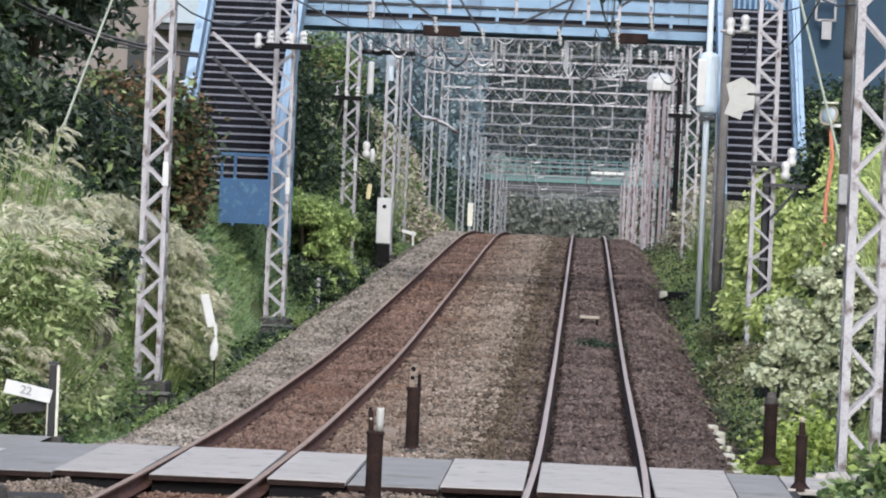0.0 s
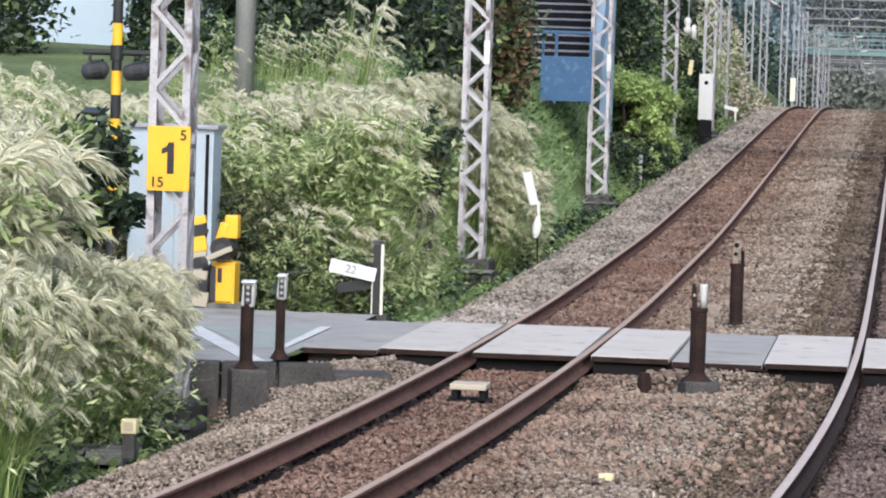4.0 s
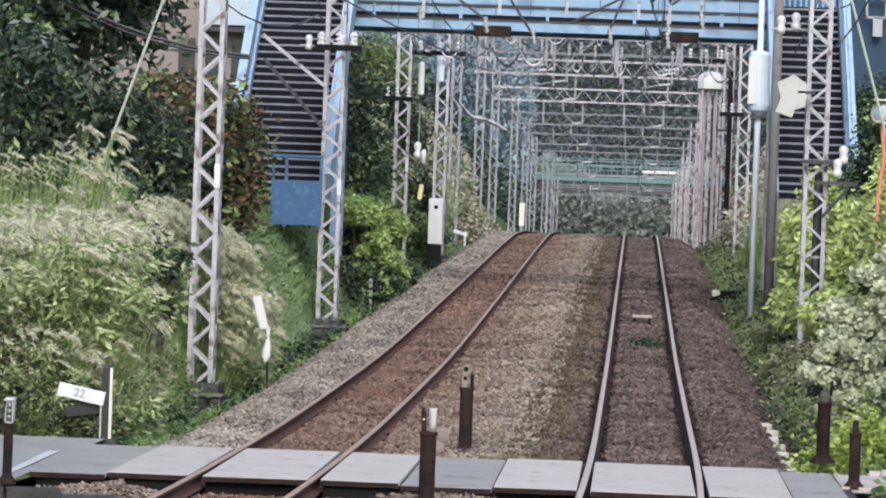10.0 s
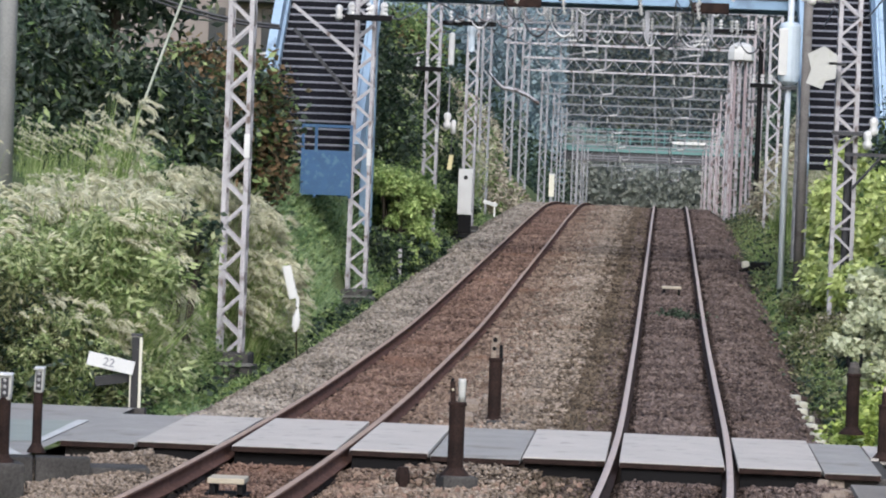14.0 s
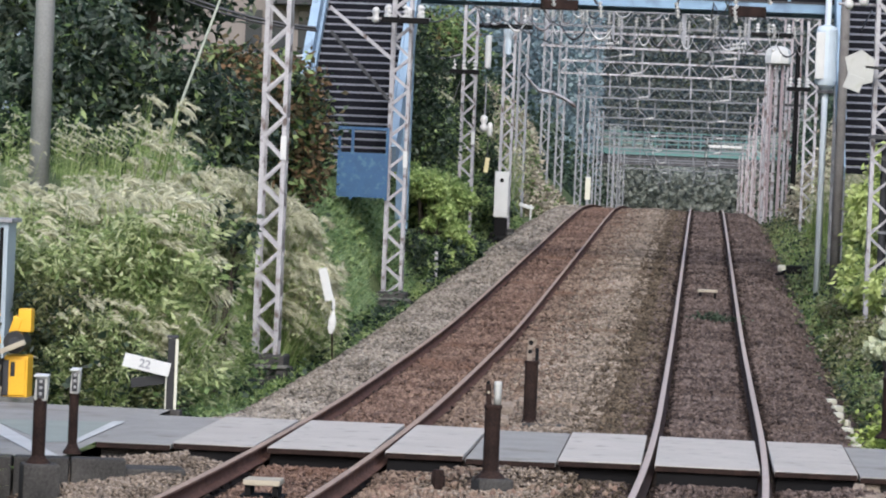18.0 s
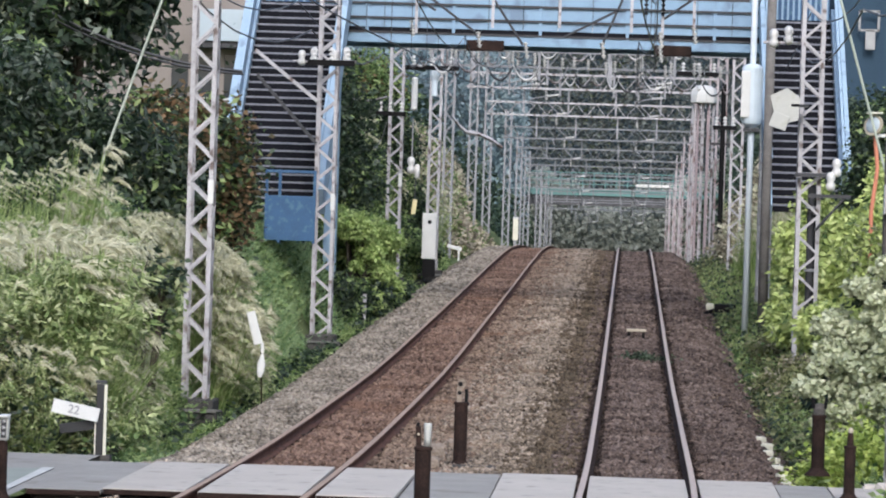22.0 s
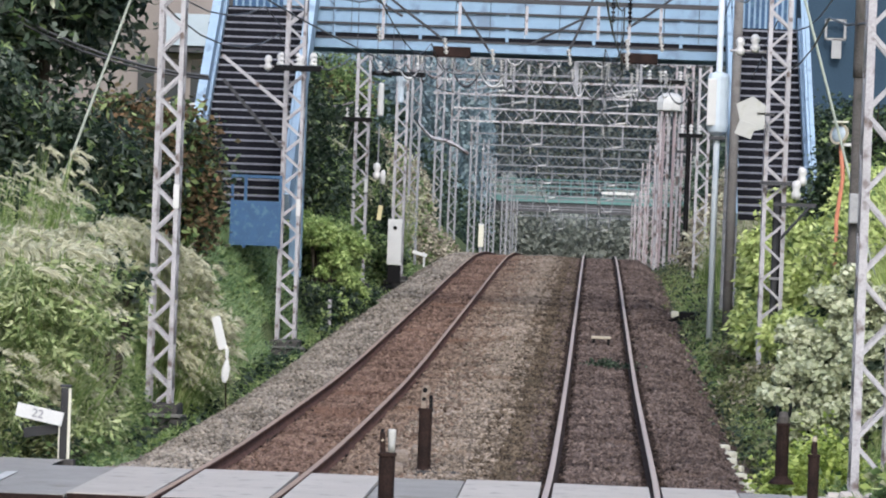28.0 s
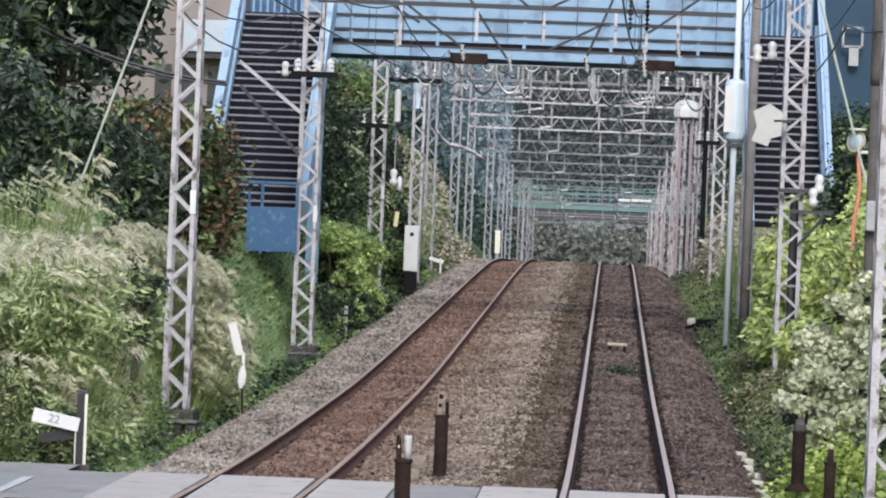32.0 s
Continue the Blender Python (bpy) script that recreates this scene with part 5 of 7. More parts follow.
for k in range(6):
    x, y = 2.62 + 0.13 * k, 39.6 + 0.22 * math.sin(4 * k)
    s = thing("rubble_stone", (x, y, float(land(x, y)) + 0.18 - 0.02 * k), "pale broken concrete lump beside the crossing", "stone", "pale rubble", rz=37 * k)
    part("lump", boxed((0, 0, 0.05), (0.16, 0.13, 0.14 - 0.01 * k), Matrix.Rotation(0.4 * k, 4, "X"), 0.04), M_SLAB, s)

for k in range(10):
    x, y = 1.55 + 0.12 * (k % 4) + 0.03 * math.sin(5 * k), 33.3 + 0.24 * k
    s = thing("rubble_stone", (x + 0.02, y, float(bed(x - float(swing(y)), y)) - 0.01), "tan broken stone lying before the crossing slab", "stone", "tan rubble", rz=41 * k)
    part("lump", boxed((0, 0, 0.02), (0.14 + 0.03 * math.sin(3 * k), 0.1, 0.08), Matrix.Rotation(0.5 * k, 4, "X"), 0.02), M_RUBBLE, s)

# ---- platform ----
plat = thing("platform", (0, 0, 0), "low grey asphalt station platform with a ribbed edge", "platform")
ysp = np.linspace(-14, 22.35, 40)
edge = swing(ysp) + 1.5
bm = bmesh.new()
rows_ = [[bm.verts.new((e, y, 0.05)), bm.verts.new((e, y, 0.9)), bm.verts.new((9, y, 0.9)), bm.verts.new((9, y, -0.8))] for e, y in zip(edge, ysp)]
for a, b in zip(rows_, rows_[1:]):
    for k in range(3):
        bm.faces.new((a[k], a[k + 1], b[k + 1], b[k]))
bm.faces.new(rows_[-1])
bm.faces.new(rows_[0][::-1])
bmesh.ops.recalc_face_normals(bm, faces=bm.faces)
part("slab", bm, M_PLATFORM, plat)
e0 = float(swing(21.5)) + 1.5
part("edge_course", boxed((e0 + 0.3, 21.6, 0.9), (0.6, 1.46, 0.03), None, 0.005), M_PLATFORM, plat)
for r in range(3):
    for k in range(7):
        y = 20.12 - 1.55 * r
        part("stripe", boxed((float(swing(y)) + 1.57 + 0.08 * k, y, 0.9), (0.05, 1.44, 0.016), None, 0.004), M_SLAB, plat, "pale worn stripe")
part("joint", boxed((e0 + 0.66, 19.0, 0.9), (0.02, 5.5, 0.008)), M_DARKCONC, plat)
part("paint_strip", boxed((e0 + 2.7, 19.2, 0.9), (4.0, 0.9, 0.012)), M_SLAB, plat, "pale worn strip")

# ---- buildings and far bridge ----
hs = thing("house", (-16.0, 112, 3.0), "beige plastered house behind the trees", "house")
part("wall", boxed((0, 3, 4.0), (9.0, 6, 8.0), None, 0.02), M_BEIGE, hs)
part("eave", boxed((3.7, -0.3, 4.62), (1.9, 1.0, 0.2), None, 0.02), M_DARKSTEEL, hs)
part("balcony", boxed((3.75, -0.5, 5.2), (1.8, 0.8, 0.95), None, 0.02), M_GREY, hs)
for k in range(3):
    w_ = part("window", boxed((2.3 + 0.8 * k, -0.02, 3.7), (0.5, 0.08, 1.3), None, 0.01), M_GLASS, hs)
    part("window_frame", boxed((2.3 + 0.8 * k, -0.05, 3.02), (0.6, 0.06, 0.06)), M_WHITE, w_)
part("downpipe", rodded((-0.4, -0.08, 0), (-0.4, -0.08, 8), 0.05, 8), M_DARKSTEEL, hs)
hs = thing("house", (-18.0, 76, 2.3), "pale blue-grey house among the trees", "house")
part("wall", boxed((0, 3, 2.5), (9.0, 6, 5.0), None, 0.02), M_HOUSEBLUE, hs)
part("roof", boxed((0, 3, 5.2), (9.6, 7, 0.3), None, 0.03), M_DARKSTEEL, hs)
for k in range(2):
    w_ = part("window", boxed((-2.2 + 3.2 * k, -0.02, 2.9), (1.2, 0.08, 1.2), None, 0.01), M_GLASS, hs)
    part("window_frame", boxed((-2.2 + 3.2 * k, -0.08, 2.26), (1.3, 0.06, 0.06)), M_POLE, w_)
hs = thing("house", (9.6, 118, 3.5), "slate-blue house with a white balcony frame", "house")
part("wall", boxed((0, 3, 4.4), (6.5, 6, 8.8), None, 0.02), M_SLATE, hs)
part("roof", boxed((0, 3, 8.9), (7.2, 7, 0.25), None, 0.02), M_DARKSTEEL, hs)
for x, z, sx, sz in ((-2.3, 5.45, 0.66, 0.07), (-2.3, 6.05, 0.66, 0.07), (-2.6, 5.75, 0.07, 0.65), (-2.0, 5.75, 0.07, 0.65), (-2.25, 5.15, 0.3, 0.6)):
    part("balcony_bar", boxed((x, -0.3, z), (sx, 0.07, sz)), M_POLE, hs)

M_PALETEAL = plain("pale_teal_paint", (0.22, 0.31, 0.31), 0.6)
fb = thing("road_bridge", (-2.3, 332, 5.2), "distant teal road bridge with a mesh railing", "bridge")
part("deck", boxed((0, 0, 0), (24, 3, 0.55), None, 0.03), M_TEAL, fb)
part("deck_edge", boxed((0, -1.55, 0.3), (24, 0.12, 0.16)), M_PALETEAL, fb)
part("girder", boxed((0, -1.2, -0.7), (24, 0.3, 0.9)), M_DARKSTEEL, fb)
for k in range(25):
    part("railing_post", boxed((-12 + k, -1.5, 1.0), (0.09, 0.08, 1.5)), M_TEAL, fb)
for z in (0.75, 1.2, 1.75):
    part("railing_bar", boxed((0, -1.5, z), (24, 0.06, 0.08)), M_TEAL, fb)
part("name_panel", boxed((4.2, -1.65, 0.75), (3.0, 0.05, 0.22)), M_WHITE, fb, "white panel on the railing")
for s in (-1, 1):
    part("abutment", boxed((s * 10.5, 0, -4.5), (3, 4, 8.5), None, 0.05), M_CONC, fb)


# ---- plants ----
def leaf_quads(c, size, up=0.35, wide=0.5, flat=0.2):
    """Diamond leaves at the points c, turned at random, and bent a little."""
    n = len(c)
    d = rng.normal(size=(n, 3))
    d[:, 2] = d[:, 2] * 0.6 - up
    d /= np.linalg.norm(d, axis=1)[:, None]
    s = np.cross(d, rng.normal(size=(n, 3)) + np.array([0, 0, flat]))
    s /= np.linalg.norm(s, axis=1)[:, None] + 1e-9
    nn = np.cross(d, s)
    L = (size * rng.uniform(0.55, 1.4, n))[:, None]
    v = np.stack([c, c + d * L * 0.5 + s * L * wide * 0.5 + nn * L * 0.1, c + d * L, c + d * L * 0.5 - s * L * wide * 0.5 + nn * L * 0.1], 1)
    f = np.arange(4 * n).reshape(n, 4)
    return v.reshape(-1, 3), f


def blob_points(blobs, n, clump):
    """Points in twigs' clumps, dense towards the outside of the given ellipsoids, with gaps."""
    vol = np.array([b[3] * b[4] * b[5] for b in blobs]) ** 0.67
    pick = rng.choice(len(blobs), p=vol / vol.sum(), size=max(8, n // clump))
    B = np.array(blobs)[pick]
    d = rng.normal(size=(len(pick), 3))
    d /= np.linalg.norm(d, axis=1)[:, None]
    r = rng.uniform(0.35, 1.08, len(pick))[:, None] ** 0.6
    c = B[:, :3] + d * r * B[:, 3:]
    rad = 0.17 * np.cbrt(B[:, 3:].prod(1))
    k = rng.integers(0, len(pick), n)
    return c[k] + rng.normal(size=(n, 3)) * rad[k][:, None]


def shrub(name, at, blobs, n, size, mat, label, category="shrub", group="", clump=18, up=0.35, wide=0.5, trunk=0.0, accents=()):
    """Stems that branch from the base, and a crown of single leaves."""
    t = thing(name, at, label, category, group)
    bm = bmesh.new()
    for b in blobs:
        tip = Vector(b[:3])
        root = Vector((tip.x * 0.25, tip.y * 0.25, -0.1))
        mid = root.lerp(tip, 0.55) + Vector((0.1 * tip.y, -0.08 * tip.x, 0.08 * tip.z))
        r = max(trunk, 0.02 + 0.012 * tip.length)
        rod(bm, root, mid, r, 7, r * 0.6)
        rod(bm, mid, tip, r * 0.6, 6, r * 0.25)
        for k in range(4):
            e = tip + Vector((rng.normal() * b[3] * 0.5, rng.normal() * b[4] * 0.5, abs(rng.normal()) * b[5] * 0.5))
            rod(bm, mid.lerp(tip, 0.3 + 0.15 * k), e, r * 0.3, 5, r * 0.1)
    part("trunk" if trunk else "stem", bm, M_BARK, t)
    v, f = leaf_quads(blob_points(blobs, n, clump), size, up, wide)
    raw("crown" if trunk else "foliage", v, f, mat, t)
    for m2, k, lab in accents:
        v, f = leaf_quads(blob_points(blobs, int(n * k), clump), size, up, wide)
        raw("foliage", v, f, m2, t, lab)
    return t


def blades(c, h, lean, width, mat, name, parent=None, drift=(0.0, 0.0), seg=3, droop=0.5):
    """Tapered arching blades standing at the points c."""
    n = len(c)
    a = rng.uniform(0, 2 * math.pi, n)
    out = np.stack([np.cos(a) * lean + drift[0], np.sin(a) * lean + drift[1], np.zeros(n)], 1) * rng.uniform(0.4, 1.3, n)[:, None]
    H = (h * rng.uniform(0.55, 1.15, n))[:, None]
    side = np.stack([-np.sin(a), np.cos(a), np.zeros(n)], 1) * 0.6 + rng.normal(0, 0.5, (n, 3)) * np.array([1, 1, 0])
    side /= np.linalg.norm(side, axis=1)[:, None] + 1e-9
    V = []
    for k in range(seg + 1):
        s = k / seg
        p = c + np.array([0, 0, 1.0]) * H * (s - droop * 0.45 * s ** 3) + out * H * s ** 2
        w = width * (1 - s) ** 0.6 + 0.001
        V += [p - side * w, p + side * w]
    v = np.stack(V, 1)
    m = 2 * (seg + 1)
    f = np.concatenate([np.arange(n)[:, None] * m + np.array([2 * k, 2 * k + 1, 2 * k + 3, 2 * k + 2])[None] for k in range(seg)])
    return raw(name, v.reshape(-1, 3), f, mat, parent)


def plume_mesh(n, h, spread, drift, parent, mat, long=1.0):
    """Stalks topped by drooping feathery heads of fine hairs."""
    hv, hc = [], []
    for k in range(n):
        a, r = rng.uniform(0, 2 * math.pi), rng.uniform(0, spread)
        root = np.array([r * 0.4 * math.cos(a), r * 0.4 * math.sin(a), 0])
        hh = h * rng.uniform(0.45, 1.12)
        top = root + np.array([r * math.cos(a) * 0.8 + drift[0] * hh * rng.uniform(0.3, 1), r * math.sin(a) * 0.8 + drift[1] * hh, hh])
        yaw = rng.normal(0, 0.75) + math.atan2(drift[1], drift[0])
        wind = np.array([math.cos(yaw), math.sin(yaw), 0])
        L = rng.uniform(0.2, 0.4) * long
        at_ = lambda q: top + np.array([0, 0, L]) * (0.62 * q - 0.72 * q * q)[..., None] + wind * L * (0.2 * q + 0.75 * q * q)[..., None]
        hv.append([root, root * 0.4 + top * 0.6 + np.array([0, 0, 0.05]), top])
        m = int(46 * long)
        q = rng.uniform(0, 0.85, m)
        p = at_(q)
        d = at_(q + 0.08) - p
        d = d / np.linalg.norm(d, axis=1)[:, None] + rng.normal(size=(m, 3)) * 0.17 - np.array([0, 0, 0.12])
        ln = rng.uniform(0.1, 0.2, m)[:, None] * long * (1.15 - 0.5 * q[:, None])
        sd = np.cross(d, rng.normal(size=(m, 3)))
        sd /= np.linalg.norm(sd, axis=1)[:, None]
        low = np.array([0, 0, 1.0])
        q4 = np.stack([p, p + d * ln * 0.5 - sd * 0.0088, p + d * ln - low * ln * 0.28, p + d * ln * 0.5 + sd * 0.0088], 1)
        hc.append(q4.reshape(-1, 3))
    v = np.concatenate(hc)
    raw("plume", v, np.arange(len(v)).reshape(-1, 4), mat, parent)
    bm = bmesh.new()
    for path in hv:
        for a, b in zip(path, path[1:]):
            rod(bm, a, b, 0.005, 4)
    part("stalk", bm, M_BLADE, parent)


def pampas(at, h, heads, leaves, label, drift, long=1.0):
    t = thing("pampas_grass", at, label, "pampas grass", "clumps of pampas grass")
    c = np.stack([rng.normal(0, 0.16, leaves), rng.normal(0, 0.16, leaves), np.zeros(leaves)], 1)
    blades(c, h * 0.85, 0.42, 0.011, M_BLADE, "leaf_blades", t, drift, 4, 0.7)
    if leaves > 50:
        k = leaves * (10 if heads < 15 else 3)
        m = 60
        a, q = rng.uniform(0, 2 * math.pi, m), rng.uniform(0, 1, m)
        tuft = np.stack([np.cos(a) * 0.55 * q ** 0.5 + drift[0] * h * q, np.sin(a) * 0.55 * q ** 0.5, h * rng.uniform(0.1, 1.0, m)], 1)
        c = tuft[rng.integers(0, m, k)] + rng.normal(0, 0.085, (k, 3))
        v, f = leaf_quads(c, 0.115, 0.45, 0.27)
        raw("broad_leaves", v, f, M_REED, t)
    if heads:
        plume_mesh(heads, h, 0.55, drift, t, M_PLUME, long)
    return t


SEEDY = "clump of pampas grass with cream feathery plumes blown sideways"
LEAFY = "clump of tall green reed grass with few plumes"
kinds = [pampas((-8.2, 48.5, 0.4), 2.1, 46, 170, SEEDY, (0.28, -0.1)), pampas((-8.0, 50.5, 0.0), 1.9, 54, 160, SEEDY, (0.3, -0.06)),
         pampas((-8.6, 51.0, 1.2), 2.2, 34, 190, SEEDY, (0.22, -0.12)), pampas((-8.6, 46.2, 0.6), 2.2, 12, 260, LEAFY, (0.12, -0.05)), pampas((-7.4, 45.4, 0.0), 2.0, 0, 260, LEAFY, (0.08, -0.1)),
         pampas((-8.4, 53.0, 0.8), 2.4, 18, 26, "sparse tall stalks of pampas grass with nodding plumes", (0.2, -0.06)),
         pampas((-7.6, 29.5, 0.0), 2.1, 85, 110, "dense clump of pampas grass heavy with long cream plumes", (0.34, -0.08), 1.3)]


def plant(kind, x, y, s, dz=0.0):
    copy_thing(kinds[kind], Matrix.Translation((x, y, float(land(x, y)) + dz - 0.05)) @ Matrix.Rotation(rng.uniform(-0.7, 0.7), 4, "Z") @ Matrix.Scale(s, 4))


def crest(r, near):
    """How steeply the top of the grass is seen against the eye's level, by direction."""
    if near:
        return float(np.interp(r, [-0.33, -0.275, -0.245, -0.23, -0.222, -0.2125, -0.204, -0.1975], [0.03, 0.012, -0.006, -0.018, -0.028, -0.041, -0.049, -0.065]))
    return float(np.interp(r, [-0.24, -0.19, -0.17, -0.152, -0.133, -0.122, -0.115, -0.109, -0.10], [0.001, -0.007, -0.003, 0.004, 0.004, -0.002, -0.012, -0.022, -0.04]))


def fill(n, x0, x1, y0, y1, pick, near=False, limit=-0.1225):
    """Clumps as tall as their place on the bank lets them grow."""
    done = 0
    while done < n:
        x, y = rng.uniform(x0, x1), rng.uniform(y0, y1)
        r = x / y
        if r > limit:
            continue
        top = EYE + crest(r, near) * y * rng.uniform(0.85, 1.1) - rng.uniform(0, 0.35)
        s = (top - float(land(x, y))) / 2.6
        done += 1
        if s > 0.22:
            plant(int(rng.choice(pick if near or r > -0.16 else (3, 4, 3, 4, 0))), x, y, min(s, 1.15))


fill(44, -10.5, -7.4, 46.5, 56, (3, 4, 3, 4, 0), limit=-0.163)
fill(52, -8.7, -6.2, 46.5, 55.2, (0, 1, 6, 0, 3, 4, 2), limit=-0.152)
fill(34, -7.7, -6.2, 57.3, 60.5, (0, 1, 6), limit=-0.102)
fill(48, -12.0, -6.3, 43.2, 49, (3, 6, 4, 0, 3, 4, 1), limit=-0.14)
fill(22, -13.0, -8.0, 48, 57, (3, 0, 2), limit=-0.14)
for _ in range(40):
    y = rng.uniform(42.6, 46.5)
    x = rng.uniform(-0.235, -0.148) * y
    plant(int(rng.choice((0, 6, 1, 4, 3) if x > -0.158 * y else (4, 3, 4))), x, y, rng.uniform(0.42, 0.7))
for _ in range(16):
    y = rng.uniform(43.5, 54)
    x = rng.uniform(-0.152, -0.133) * y
    plant(int(rng.choice((4, 3, 4))), x, y, rng.uniform(0.28, 0.45))
for _ in range(22):
    y = rng.uniform(50, 57)
    x = rng.uniform(-0.2, -0.147) * y
    plant(5, x, y, max(0.3, min(1.1, (EYE + (crest(x / y, False) + rng.uniform(0.001, 0.014)) * y - float(land(x, y))) / 2.6)))
for _ in range(14):
    y = rng.uniform(49.5, 55)
    x = rng.uniform(-0.149, -0.1355) * y
    plant(int(rng.choice((0, 1))), x, y, rng.uniform(0.42, 0.62))
for _ in range(28):
    y = rng.uniform(45.5, 51.5)
    x = rng.uniform(-0.153, -0.134) * y
    plant(int(rng.choice((6, 0, 1))), x, y, rng.uniform(0.36, 0.6))
def leafy_tufts():
    """Broad-leaved weeds that push up between the clumps of pampas grass."""
    for k in range(34):
        y = rng.uniform(45.0, 55.0)
        r = rng.uniform(-0.19, -0.128)
        x = r * y
        top = EYE + crest(r, False) * y - rng.uniform(0.25, 1.5)
        z = float(land(x, y))
        if top - z < 0.5:
            continue
        w = rng.uniform(0.22, 0.4)
        # The dark accent leaves put the shade of the tuft's inside into colour.
        shrub("shrub", (x, y, z), [(0, 0, top - z - w, w, w, w * 0.9), (w, 0, top - z - 1.6 * w, w * 0.8, w, w * 0.8), (-w, 0.1, top - z - 2.2 * w, w * 0.9, w, w * 0.9)], 520, 0.12, (M_LEAF, M_REED, M_LEAFPALE)[k % 3], "leafy weed pushing up between clumps of pampas grass", "shrub", "weeds among the pampas grass", accents=((M_LEAFDARK, 0.35, "leaves coloured dark for inner shade"),))


# clumps this side of the road
fill(44, -9.9, -5.7, 26.0, 31.6, (6, 1, 6, 0, 4), near=True, limit=-0.258)
for _ in range(38):
    y = rng.uniform(29.0, 31.7)
    x = rng.uniform(-0.245, -0.214) * y
    plant(int(rng.choice((6, 1, 6))), x, y, (rng.uniform(1.0, 1.5) - float(land(x, y))) / 2.75)
for _ in range(24):
    y = rng.uniform(25.6, 28.6)
    x = rng.uniform(-0.30, -0.246) * y
    plant(int(rng.choice((6, 1, 6))), x, y, rng.uniform(0.45, 0.85))
# far bank
for _ in range(8):
    y = rng.uniform(49, 58)
    plant(int(rng.choice([0, 1])), rng.uniform(3.5, 5.0), y, rng.uniform(0.45, 0.75))
for _ in range(5):
    y = rng.uniform(49, 51)
    plant(int(rng.choice([0, 1])), rng.uniform(0.06, 0.085) * y, y, rng.uniform(0.6, 0.9))
for _ in range(34):
    y = rng.uniform(106, 160)
    plant(int(rng.choice([0, 1, 1, 4])), rng.uniform(-9.2, -6.8), y, rng.uniform(0.5, 0.95))
for _ in range(12):
    y = rng.uniform(95, 130)
    plant(int(rng.choice([0, 1])), rng.uniform(3.2, 4.4), y, rng.uniform(0.7, 1.1))


for k, x, y, s in ((0, -8.2, 48.5, 1), (1, -8.0, 50.5, 1), (2, -8.6, 51, 1), (3, -8.6, 46.2, 1), (4, -7.4, 45.4, 1), (5, -8.4, 53, 1), (6, -7.4, 51.5, 1)):
    s = (EYE + crest(x / y, False) * y - float(land(x, y))) / 2.75
    kinds[k].matrix_basis = Matrix.Translation((x, y, float(land(x, y)) - 0.05)) @ Matrix.Scale(s, 4)


def open_ground(c):
    """False where a mast's footing stands clear of the weeds."""
    keep = np.ones(len(c), bool)
    for x, y in ((-6.5, 79.2),):
        keep &= ~((c[:, 0] > x - 0.5) & (c[:, 0] < x + 0.75) & (c[:, 1] > y - 3.2) & (c[:, 1] < y + 0.6))
    return keep


def turf(name, boxes, h, width, mat, label):
    C = []
    for x0, x1, y0, y1, n in boxes:
        x, y = rng.uniform(x0, x1, n), rng.uniform(y0, y1, n)
        C.append(np.stack([x, y, land(x, y) - 0.02], 1))
    c = np.concatenate(C)
    c = c[open_ground(c)]
    return tagged(blades(c, h, 0.45, width, mat, name, None, (0.1, 0), 2, 0.4), label, "grass", kind="stuff")


turf("grass", [(-8.6, -6.65, 56, 80, 26000), (-9.5, -6.1, 80, 125, 12000), (-7.6, -6.45, 42, 56, 9000), (-11, -6.4, 42.6, 47, 6000)], 0.42, 0.008, M_BLADE, "tufts of green grass covering the bank")
turf("grass", [(-8.7, -6.6, 57, 80, 36000), (-8.4, -6.4, 80, 100, 9000)], 0.5, 0.013, M_SOFT, "soft pale green grass on the bank between the masts")
turf("grass", [(2.3, 4.0, 43, 66, 9000), (3.2, 8.0, 60, 80, 9000), (2.2, 4.0, 66, 120, 14000), (2.3, 6.5, 24, 43, 7000)], 0.36, 0.008, M_BLADE, "tufts of green grass along the far bank")


def creeper(name, boxes, size, mat, label, lift=0.25):
    C = []
    for x0, x1, y0, y1, n in boxes:
        m = max(6, n // 30)
        cx, cy = rng.uniform(x0, x1, m), rng.uniform(y0, y1, m)
        k = rng.integers(0, m, n)
        x, y = cx[k] + rng.normal(0, 0.16, n), cy[k] + rng.normal(0, 0.2, n)
        hgt = lift * rng.uniform(0.4, 1.3, m)[k]
        C.append(np.stack([x, y, land(x, y) + np.abs(rng.normal(0.4, 0.35, n)) * hgt], 1))
    c = np.concatenate(C)
    v, f = leaf_quads(c[open_ground(c)], size, 0.2, 0.75, 2.5)
    return tagged(raw(name, v, f, mat), label, "ground cover", kind="stuff")


creeper("creeper", [(-7.4, -6.4, 42.5, 56, 8000), (-8.3, -6.7, 57, 80, 9000), (-9.0, -6.2, 80, 128, 14000), (-6.9, -6.15, 26, 32, 900)], 0.10, M_LEAF, "broad-leaved creeper and weeds over the bank", 0.5)
# Shade on these weeds is put in by the dark leaf colour.
creeper("creeper", [(2.05, 3.3, 45, 66, 3500), (3.2, 7.0, 62, 80, 1500), (2.0, 3.4, 66, 130, 5000), (2.5, 6.0, 24, 42, 2000)], 0.09, M_LEAFDARK, "leafy weeds coloured dark for shade along the far bank", 0.35)
creeper("creeper", [(-8.05, -6.75, 57, 82, 20000)], 0.12, M_LEAF, "leafy weeds growing through the grass of the bank", 0.5)
creeper("creeper", [(-8.05, -6.7, 57, 90, 5000)], 0.12, M_LEAFDARK, "darker weeds in the grass of the bank", 0.4)
